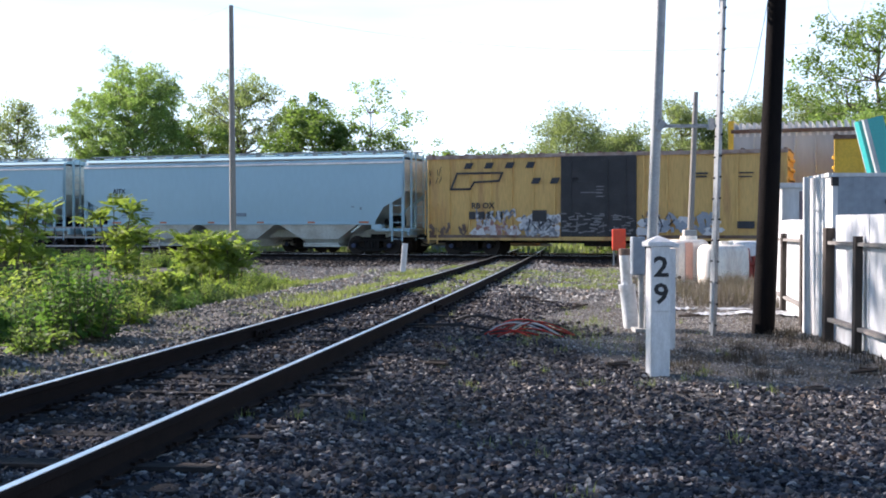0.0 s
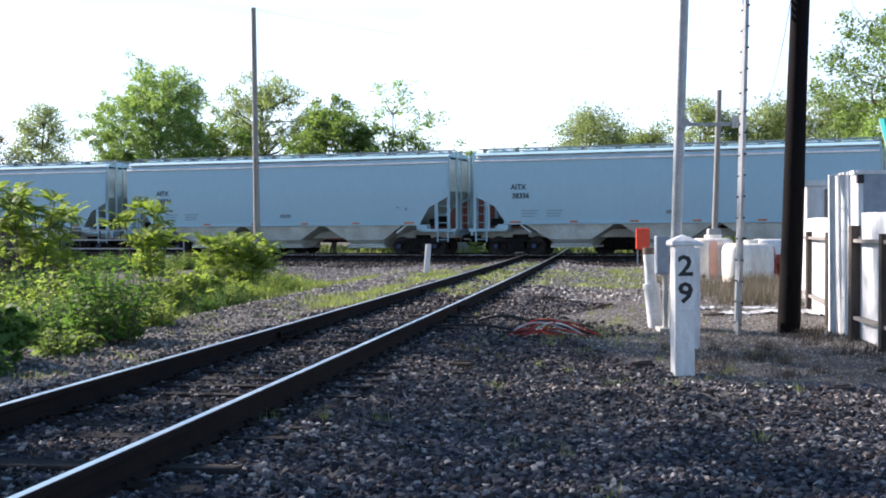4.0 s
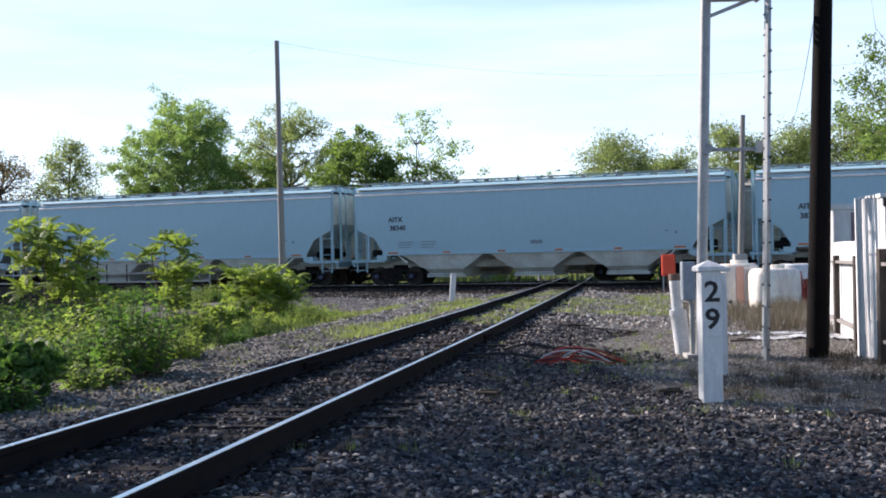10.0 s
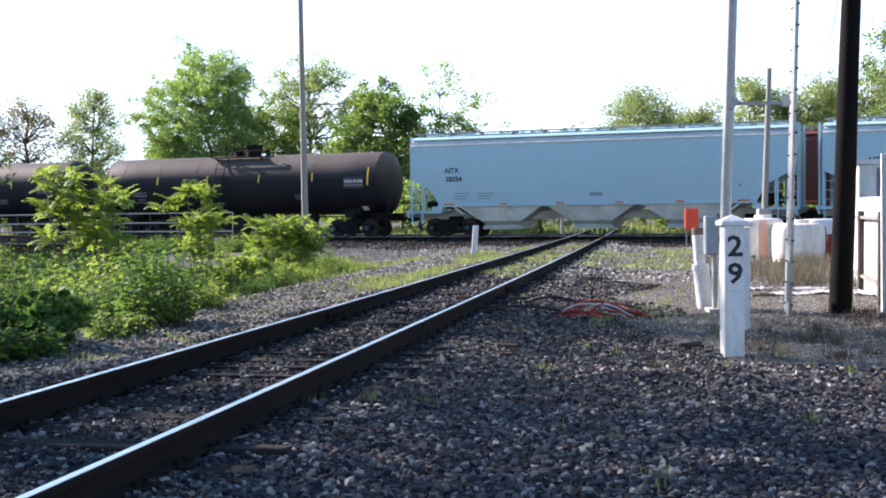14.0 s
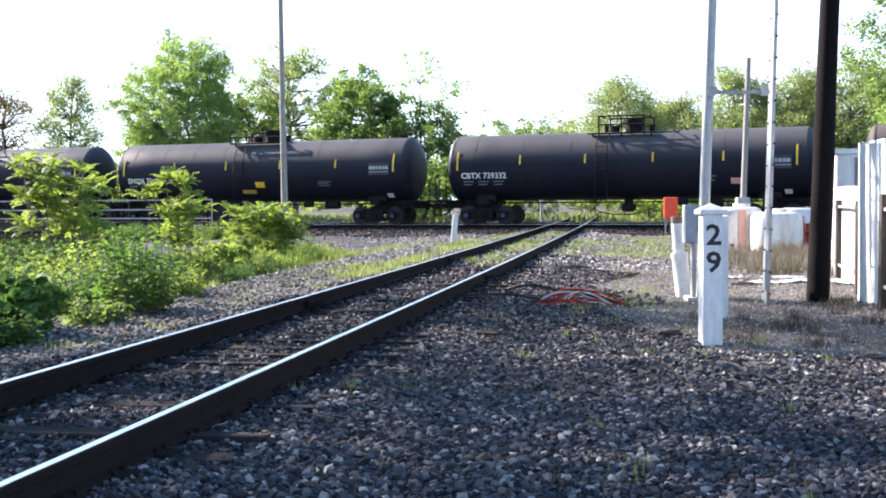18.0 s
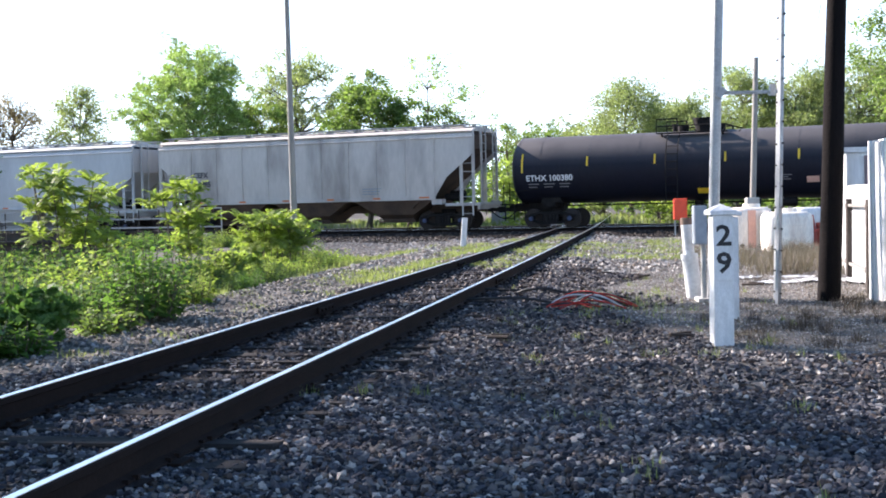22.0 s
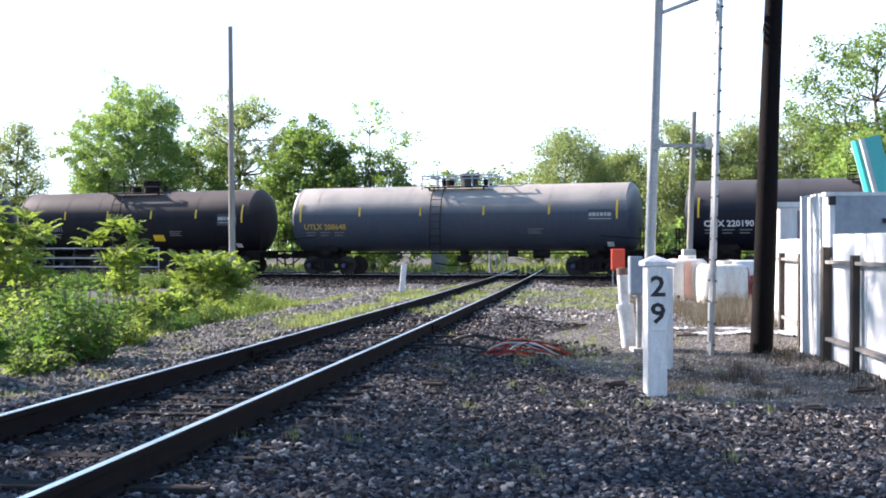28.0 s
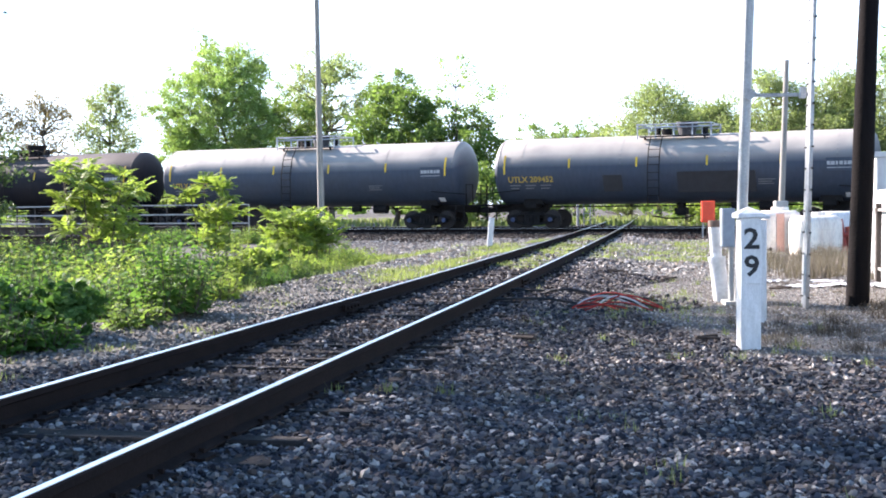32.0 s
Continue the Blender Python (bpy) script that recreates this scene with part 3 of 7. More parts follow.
branch_track = thing("railway_track", "single worn railway track on dark ties crossing the main line", "track", kind="structure")
for off in (-0.745, 0.785):
    rail_part(branch_line(off), branch_track, 0.004)


def straight_line(o):
    return [tuple((LINE @ Vector((s, o, 0)))[:2]) for s in (-640, -120, -40, 0, 40, 120, 520)]


for name, o in (("near", 0.0), ("far", SECOND)):
    tr = thing("railway_track", "straight main line railway track under the passing train", "track", kind="structure")
    for off in (-0.7525, 0.7525):
        rail_part(straight_line(o + off), tr)
    # ties of the main line, joined: far off and under the train
    bm = bmesh.new()
    for k in range(-90, 90):
        p = LINE @ Vector((k * 0.55, o, -0.26))
        box(bm, *p, 0.23, 2.6, 0.18, Matrix.Rotation(radians(LINE_TURN), 4, "Z"))
    tagged(part("ties", bm, "tie", tr), kind="stuff")

# ---------------------------------------------------------------- rolling stock
# local space of a car: x forward along the train, -y towards the camera, z from the rail heads


def make_truck(parent, x):
    """A two-axle freight truck."""
    truck = new("truck")
    truck.parent, truck.location = parent, (x, 0, 0)
    truck.empty_display_size = 0.2
    for side in (-1, 1):
        bm = bmesh.new()
        y = side * 1.0
        for a, b in (((-1.15, 0.52), (-0.5, 0.68)), ((-0.55, 0.68), (0.55, 0.68)), ((0.5, 0.68), (1.15, 0.52)), ((-1.0, 0.4), (-0.42, 0.22)), ((-0.46, 0.22), (0.46, 0.22)), ((0.42, 0.22), (1.0, 0.4)), ((-0.3, 0.2), (-0.3, 0.7)), ((0.3, 0.2), (0.3, 0.7))):
            bar(bm, (a[0], y, a[1]), (b[0], y, b[1]), 0.13, 0.12)
        for x_box in (-0.89, 0.89):
            box(bm, x_box, y, 0.46, 0.3, 0.15, 0.26, bevel=0.02)
        for k in (-0.16, 0, 0.16):
            rod(bm, (k, y - side * 0.0, 0.28), (k, y, 0.6), 0.085, 8)
        part("side_frame", bm, "truck", truck)
    bm = bmesh.new()
    box(bm, 0, 0, 0.62, 0.38, 2.1, 0.26, bevel=0.03)
    box(bm, 0, 0, 0.84, 0.7, 0.7, 0.2)
    part("bolster", bm, "truck", truck)
    for ax in (-0.89, 0.89):
        bm = bmesh.new()
        rod(bm, (0, -1.12, 0), (0, 1.12, 0), 0.075, 10)
        for side in (-1, 1):
            y = side * 0.75
            rod(bm, (0, y - 0.065, 0), (0, y + 0.065, 0), 0.42, 28)
            rod(bm, (0, y - side * 0.07, 0), (0, y - side * 0.09, 0), 0.45, 28)
            rod(bm, (0, y - 0.09, 0), (0, y + 0.09, 0), 0.14, 14)
            for k in range(3):
                a = radians(120 * k)
                box(bm, 0.26 * math.cos(a), y + side * 0.067, 0.26 * math.sin(a), 0.07, 0.012, 0.07)
        ws = part("wheelset", bm, "wheel", truck, at=pose(ax, 0, 0.42))
        for side in (-1, 1):
            bm = bmesh.new()
            rod(bm, (0, side * 1.07, 0), (0, side * 1.17, 0), 0.1, 12)
            part("bearing_cap", bm, "blue_cap", ws)
    return truck


def make_couplers(parent, half):
    for e in (-1, 1):
        bm = bmesh.new()
        box(bm, e * (half - 0.35), 0, 0.86, 0.9, 0.16, 0.18)
        box(bm, e * (half - 0.02), 0.03, 0.86, 0.3, 0.26, 0.28, bevel=0.05)
        tube(bm, [(e * (half - 0.7), 0.3, 0.8), (e * (half - 0.3), 0.32, 0.5), (e * half, 0.3, 0.42)], 0.03)
        part("coupler", bm, "truck", parent)


def ladder(bm, x, y, z0, z1, w=0.42, along_x=True, step=0.38, r=0.016):
    a, b = ((w / 2, 0), (-w / 2, 0)) if along_x else ((0, w / 2), (0, -w / 2))
    for k in (a, b):
        bar(bm, (x + k[0], y + k[1], z0), (x + k[0], y + k[1], z1), 0.05, 0.05)
    z = z0 + 0.1
    while z < z1:
        rod(bm, (x + a[0], y + a[1], z), (x + b[0], y + b[1], z), r, 5)
        z += step


def letter(parent, text, size, x, z, mat, y=-1.6, centred=True):
    ob = part_mesh("lettering", words(text, size), mat, parent, at=pose(x, y, z))
    return ob


def bars(bm, x, z, w, rows, y, h=0.05, gap=0.11):
    """Writing too small to read."""
    for i in range(rows):
        ww = w * (1 - 0.18 * ((i * 7) % 3) / 2)
        box(bm, x + (ww - w) / 2, y, z - i * gap, ww, 0.006, h)


def make_hopper(half=8.55, cut=(2.65, 1.95, 1.4), bays=(-4.25, 0.0, 4.25), body="bluegrey", low="bluegrey_low", eave=4.36, sill=1.46, reach=9.17,
                label="pale blue-grey covered hopper rail car in a moving train", ribs=0, white_roof=True, curve=0.07):
    car = thing("hopper_car", label, "rail car", group="freight cars of the train")
    cz, c2, cw = cut
    inner = half - cw
    # side sheets, slightly bowed, with the lower corners cut away
    cols = sorted({-half, half, -inner, inner, *[inner * k / 8 for k in range(-7, 8)], *[s * (inner + cw * k / 3) for s in (-1, 1) for k in (1, 2)]})
    for side in (-1, 1):
        bm = bmesh.new()
        rows = []
        for x in cols:
            low_z = sill if abs(x) <= inner + 1e-6 else c2 + (cz - c2) * (abs(x) - inner) / cw
            col = []
            for j in range(9):
                z = low_z + (eave - low_z) * j / 8
                q = (z - sill) / (eave - sill)
                col.append((x, side * (1.5 + curve * math.sin(math.pi * q)), z))
            rows.append(col)
        loft(bm, rows, closed=False)
        if side:
            # the vertical step at the inner end of the cut
            for e in (-1, 1):
                box(bm, e * inner, side * 1.49, (sill + c2) / 2, 0.04, 0.06, c2 - sill)
        part("side_sheet", bm, body, car, smooth=True)
        bm = bmesh.new()
        box(bm, 0, side * 1.53, sill - 0.02, 2 * inner + 0.1, 0.09, 0.13, bevel=0.01)
        part("side_sill", bm, body, car)
        bm = bmesh.new()
        loft(bm, [[(x, side * 1.53, eave - 0.2), (x, side * 1.585, eave - 0.19), (x, side * 1.58, eave - 0.15), (x, side * 1.3, eave + 0.1), (x, side * 1.26, eave + 0.08)] for x in (-half, half)])
        part("top_chord", bm, "roof_edge" if body == "bluegrey" else body, car)
        if ribs:
            for k in range(ribs + 1):
                bm = bmesh.new()
                x = -inner + 2 * inner * k / ribs
                for j in range(4):
                    q0, q1 = j / 4, (j + 1) / 4
                    bar(bm, (x, side * (1.52 + curve * math.sin(math.pi * q0)), sill + (eave - sill) * q0), (x, side * (1.52 + curve * math.sin(math.pi * q1)), sill + (eave - sill) * q1), 0.05, 0.05)
                part("side_rib", bm, body, car)
    for k in range(6):
        bm = bmesh.new()
        x = -inner + 0.5 + (2 * inner - 1.0) * k / 5
        box(bm, x, -1.585, sill + 0.03, 0.5 if k in (0, 5) else 0.36, 0.012, 0.075)
        part("reflector_strip", bm, "orange_mark", car, "small orange reflector strip")
    # roof: bowed sheet, hatch trough, running boards
    bm = bmesh.new()
    rings = []
    for x in (-half, half):
        rings.append([(x, 1.5 * math.sin(a), eave + 0.1 + 0.2 * math.cos(a) ** 1.0) for a in [radians(-90 + 15 * k) for k in range(13)]])
    loft(bm, rings, closed=True)
    roof = part("roof", bm, body, car, smooth=True)
    bm = bmesh.new()
    n = 11
    for k in range(n):
        x = -half + 0.9 + (2 * half - 1.8) * k / (n - 1)
        box(bm, x, 0, eave + 0.33, 1.25, 0.6, 0.1, bevel=0.03)
        box(bm, x, 0.0, eave + 0.40, 0.1, 0.66, 0.05)
    part("hatch_cover", bm, body, roof)
    bm = bmesh.new()
    for side in (-1, 1):
        box(bm, 0, side * 0.72, eave + 0.42, 2 * half + 0.1, 0.5, 0.035)
        for k in range(12):
            x = -half + 0.2 + (2 * half - 0.4) * k / 11
            bar(bm, (x, side * 0.72, eave + 0.25), (x, side * 0.72, eave + 0.42), 0.06, 0.4)
    part("running_board", bm, "galv", roof, "galvanized grating walkway along the roof")
    # ends
    for e in (-1, 1):
        bm = bmesh.new()
        prism(bm, [(e * half, eave), (e * (half - 0.04), eave), (e * (half - 0.06), cz + 0.3), (e * (inner - 1.2), 1.05), (e * (inner - 1.15), 1.0), (e * half, cz + 0.26)], -1.46, 1.46)
        part("end_sheet", bm, low, car)
        for side in (-1, 1):
            for dx, y, top in ((0.02, 1.46, eave + 0.1), (-0.62, 1.46, cz - 0.3), (0.22, 1.0, eave + 0.3)):
                bm = bmesh.new()
                bar(bm, (e * (half + dx), side * y, 1.1), (e * (half + dx), side * y, top), 0.085, 0.08)
                part("end_post", bm, body, car)
        for side in (-1, 1):
            bm = bmesh.new()
            ladder(bm, e * (half - 0.28), side * 1.5, 0.62, cz - 0.05, 0.5)
            part("ladder", bm, body, car)
            bm = bmesh.new()
            ladder(bm, e * (half + 0.24), side * 0.72, 1.15, eave + 0.3, 0.5, along_x=False)
            part("ladder", bm, body, car)
        bm = bmesh.new()
        box(bm, e * (half - 0.55), 0, 1.14, 1.75, 2.9, 0.14, bevel=0.02)
        box(bm, e * (inner + 0.1), -1.3, 1.28, 0.5, 0.45, 0.24)
        box(bm, e * (half + 0.2), 0, 1.0, 0.1, 2.8, 0.2)
        part("end_platform", bm, body, car)
        bm = bmesh.new()
        box(bm, e * (inner + 0.35), 0.5, 1.55, 0.7, 0.5, 0.5, bevel=0.06)
        part("brake_valve", bm, "truck", car)
        bm = bmesh.new()
        rod(bm, (e * (inner + 0.2), -0.7, 1.5), (e * (inner + 0.9), -0.7, 1.5), 0.16, 10)
        part("air_reservoir", bm, "truck", car)
    bm = bmesh.new()
    box(bm, 0, 0, 0.98, 2 * half + 0.3, 0.5, 0.36)
    part("centre_sill", bm, low, car)
    # hoppers and outlet gates
    gap = bays[1] - bays[0]
    for x in bays:
        bm = bmesh.new()
        w = gap / 2 - 0.02
        top = [(x - w, -1.47, sill), (x + w, -1.47, sill), (x + w, 1.47, sill), (x - w, 1.47, sill)]
        mid = [(x - 0.95, -1.2, 0.72), (x + 0.95, -1.2, 0.72), (x + 0.95, 1.2, 0.72), (x - 0.95, 1.2, 0.72)]
        bot = [(x - 0.75, -0.75, 0.42), (x + 0.75, -0.75, 0.42), (x + 0.75, 0.75, 0.42), (x - 0.75, 0.75, 0.42)]
        loft(bm, [top, mid, bot])
        bay = part("hopper_bay", bm, low, car)
        bm = bmesh.new()
        box(bm, x, 0, 0.40, 1.9, 2.0, 0.09)
        bar(bm, (x - 0.9, -1.05, 0.5), (x + 0.9, -1.05, 0.5), 0.06, 0.06)
        part("outlet_gate", bm, low, bay)
    for e in (-1, 1):
        make_truck(car, e * (half - 1.72))
    make_couplers(car, reach)
    return car


def make_tank(half=8.15, reach=8.95, r=1.5, mat="black_tank", label="black railway tank car with a central dome in a moving train", rings=7, rail_top=False, ladder_mat="truck", cage=0.0):
    car = thing("tank_car", label, "rail car", group="freight cars of the train")
    cz = 2.58
    n = 40
    bm = bmesh.new()
    sections = []
    straight = half - 0.45
    for u in (0.999, 0.975, 0.9, 0.76, 0.56, 0.32, 0.12, 0.0):
        sections.append((-straight - 0.45 * u, math.sqrt(1 - u * u)))
    sections += [(-straight + 2 * straight * i / 8, 1.0) for i in range(1, 8)]
    sections += [(-x, k) for x, k in reversed(sections[:8])]
    loft(bm, [[(x, -r * k * math.sin(2 * math.pi * i / n), cz + r * k * math.cos(2 * math.pi * i / n)) for i in range(n)] for x, k in sections])
    part("tank", bm, mat, car, smooth=True)
    # weld seams
    bm = bmesh.new()
    for i in range(rings):
        x = -straight + 2 * straight * (i + 0.5) / rings
        bmesh.ops.create_cone(bm, cap_ends=False, segments=n, radius1=r + 0.006, radius2=r + 0.006, depth=0.035, matrix=Matrix.Translation((x, 0, cz)) @ Matrix.Rotation(radians(90), 4, "Y"))
    part("weld_seam", bm, mat, car)
    for e in (-1, 1):
        bm = bmesh.new()
        bmesh.ops.create_cone(bm, cap_ends=False, segments=n, radius1=r + 0.012, radius2=r + 0.012, depth=0.05, matrix=Matrix.Translation((e * straight, 0, cz)) @ Matrix.Rotation(radians(90), 4, "Y"))
        part("head_seam", bm, mat, car)
    # yellow reflective strips
    for side in (-1,):
        for i in range(6):
            x = -straight * 0.96 + 1.92 * straight * i / 5
            tall = 0.46 if 0 < i < 5 else 0.95
            bm = bmesh.new()
            for j in range(3):
                a = radians(90 - 12 + 10 * (j - 1) * tall)
                box(bm, x, side * (r + 0.014) * math.sin(a), cz + (r + 0.014) * math.cos(a), 0.08, 0.012, tall / 2.6, Matrix.Rotation(side * (math.pi / 2 - a), 4, "X"))
            part("reflector_strip", bm, "yellow_mark", car, "yellow reflective strip")
    # dome, fittings, platform and its rails
    bm = bmesh.new()
    rod(bm, (0.35, 0, cz + r - 0.05), (0.35, 0, cz + r + 0.46), 0.37, 18, 0.43)
    rod(bm, (0.35, 0, cz + r + 0.46), (0.35, 0, cz + r + 0.54), 0.47, 18)
    for k in range(6):
        a = radians(60 * k)
        rod(bm, (0.35 + 0.44 * math.cos(a), 0.44 * math.sin(a), cz + r + 0.3), (0.35 + 0.44 * math.cos(a), 0.44 * math.sin(a), cz + r + 0.56), 0.03, 6)
    part("dome", bm, "truck" if mat != "grey_tank" else "patch", car)
    for vx, vy, tall, vr in ((-0.55, 0, 0.26, 0.24), (-0.95, 0.15, 0.34, 0.1), (1.15, 0, 0.28, 0.12)):
        bm = bmesh.new()
        rod(bm, (vx, vy, cz + r - 0.05), (vx, vy, cz + r + tall), vr, 12)
        part("valve", bm, "truck", car)
    bm = bmesh.new()
    for side in (-1, 1):
        box(bm, 0, side * 0.85, cz + r - 0.1, 3.0, 0.34, 0.05)
        for x in (-1.3, 1.3):
            bar(bm, (x, side * 0.68, cz + r - 0.35), (x, side * 0.9, cz + r - 0.1), 0.06, 0.06)
    part("platform", bm, "truck", car)
    bm = bmesh.new()
    if cage:  # posts and rails all round the dome
        z = cz + r
        tall = 0.64 if cage < 1.3 else 0.42
        for side in (-1, 1):
            y = side * 0.98
            n = 3 if cage < 1.3 else 5
            for k in range(n):
                x = -cage + 2 * cage * k / (n - 1)
                rod(bm, (x, y, z - 0.2), (x, y, z + tall), 0.035, 6)
            for h in (0.28, tall):
                tube(bm, [(-cage - 0.05, y, z + h), (cage + 0.05, y, z + h)], 0.03)
            tube(bm, [(cage, y, z - 0.12), (cage + 1.5, y, z - 0.1), (cage + 1.65, y * 0.98, z - 0.04), (cage + 1.4, y * 0.75, z + 0.16)], 0.03)
        for x in (-cage, cage):
            tube(bm, [(x, -0.98, z + tall), (x, 0.98, z + tall)], 0.028)
    else:
        for side in (-1, 1):
            y, z = side * 1.02, cz + r
            tube(bm, [(-1.5, y, z - 0.1), (-1.5, y, z + 0.5), (-0.6, y, z + 0.5)], 0.03)
            tube(bm, [(-1.5, y, z + 0.2), (1.4, y, z + 0.2), (2.1, y, z - 0.02), (2.0, y, z - 0.15)], 0.03)
            tube(bm, [(-0.6, y, z + 0.5), (-0.6, y, z - 0.1)], 0.03)
            tube(bm, [(1.4, y, z + 0.2), (1.4, y, z - 0.1)], 0.03)
    part("handrail", bm, "container_dark" if mat == "grey_tank" else "truck", car)
    for side in (-1, 1):
        bm = bmesh.new()
        for k in (-0.25, 0.25):
            tube(bm, [(-0.75 + k, side * (r + 0.12), 1.0), (-0.75 + k, side * (r + 0.14), cz), (-0.75 + k, side * (r - 0.1), cz + 0.9), (-0.75 + k, side * 0.98, cz + r - 0.1)], 0.024)
        for z in np.arange(1.1, cz + 0.9, 0.33):
            yy = side * (r + 0.13 if z < cz else r + 0.13 - 0.3 * ((z - cz) / 0.9) ** 2)
            rod(bm, (-1.0, yy, z), (-0.5, yy, z), 0.016, 5)
        part("ladder", bm, ladder_mat, car)
    if rail_top:
        bm = bmesh.new()
        for side in (-1, 1):
            y = side * 0.55
            box(bm, 0, y * 0.55, cz + r + 0.04, 2 * straight, 0.3, 0.04)
            tube(bm, [(-straight, y, cz + r + 0.16), (straight, y, cz + r + 0.16)], 0.025)
            for k in range(17):
                x = -straight + 2 * straight * k / 16
                rod(bm, (x, y, cz + r - 0.12), (x, y, cz + r + 0.16), 0.018, 5)
        part("roof_walkway", bm, "truck", car)
    # stub sills, saddles, end platforms, side rails
    for e in (-1, 1):
        bm = bmesh.new()
        box(bm, e * (half - 1.0), 0, 0.93, 2.6, 0.6, 0.36)
        prism(bm, [(e * (half - 2.4), 1.1), (e * (half - 1.4), 1.1), (e * (half - 1.55), 1.5), (e * (half - 2.25), 1.5)], -0.85, 0.85)
        box(bm, e * (half - 1.9), 0, 1.04, 0.5, 2.3, 0.2)
        part("stub_sill", bm, "truck", car)
        bm = bmesh.new()
        box(bm, e * (half - 0.12), 0, 1.08, 0.95, 2.7, 0.08)
        for side in (-1, 1):
            tube(bm, [(e * (half + 0.2), side * 1.3, 1.1), (e * (half + 0.2), side * 1.3, 2.05), (e * (half + 0.2), side * 0.5, 2.05), (e * (half + 0.2), side * 0.5, 1.1)], 0.022)
            ladder(bm, e * (half - 0.1), side * 1.36, 0.35, 1.1, 0.42)
            tube(bm, [(e * (half + 0.25), side * 1.34, 1.1), (e * (half + 0.25), side * 1.34, 1.6), (e * (half - 1.5), side * 1.45, 1.75)], 0.02)
        part("end_platform", bm, "truck", car)
        make_truck(car, e * (half - 1.9))
    bm = bmesh.new()
    rod(bm, (0.1, 0, 0.55), (0.1, 0, 1.2), 0.2, 12)
    box(bm, 0.1, 0, 0.75, 0.5, 0.6, 0.3)
    tube(bm, [(-0.9, -1.2, 0.55), (-0.3, -1.2, 0.45), (0.5, -1.2, 0.45), (0.9, -1.2, 0.55)], 0.03)
    part("bottom_outlet", bm, "truck", car)
    bm = bmesh.new()
    rod(bm, (3.6, -0.7, 0.95), (4.3, -0.7, 0.95), 0.2, 10)
    part("air_reservoir", bm, "truck", car)
    bm = bmesh.new()
    box(bm, 2.6, -0.6, 0.98, 0.4, 0.3, 0.3)
    part("brake_valve", bm, "truck", car)
    bm = bmesh.new()
    tube(bm, [(-6, 0.4, 0.98), (6, 0.4, 0.98)], 0.03)
    part("brake_pipe", bm, "truck", car)
    make_couplers(car, reach)
    return car


def plate(parent, x, z, w, h, mat, name="placard", r=1.5, cz=2.58):
    """A flat mark on the near flank of a tank."""
    a = math.acos(max(-1, min(1, (z - cz) / r)))
    y = -r * math.sin(a)
    bm = bmesh.new()
    box(bm, 0, -0.014, 0, w, 0.012, h)
    return part(name, bm, mat, parent, at=Matrix.Translation((x, y, z)) @ Matrix.Rotation(a - math.pi / 2, 4, "X"))


def tank_letter(parent, text, size, x, z, mat, r=1.5, cz=2.58):
    a = math.acos((z - cz) / r)
    return part_mesh("lettering", words(text, size), mat, parent, at=Matrix.Translation((x, -r * math.sin(a) - 0.012, z)) @ Matrix.Rotation(a - math.pi / 2, 4, "X"))


def tank_data(parent, x, z):
    """A row of bold strokes on the data panel."""
    bm = bmesh.new()
    for k, w in enumerate((0.12, 0.16, 0.09, 0.14, 0.1, 0.16)):
        box(bm, x - 0.42 + 0.165 * k, -1.535, z, w, 0.01, 0.15)
    tagged(part("bold_lettering", bm, "pale_mark", parent), kind="stuff")


def tank_bars(parent, x, z, w, rows, mat, h=0.06, gap=0.12, rr=1.512):
    bm = bmesh.new()
    for i in range(rows):
        ww = w * (1, 0.8, 0.92)[i % 3]
        zz = z - i * gap
        a = math.acos((zz - 2.58) / 1.5)
        box(bm, x + (ww - w) / 2, -rr * math.sin(a), zz, ww, 0.01, h, Matrix.Rotation(a - math.pi / 2, 4, "X"))
    part("small_lettering", bm, mat, parent)


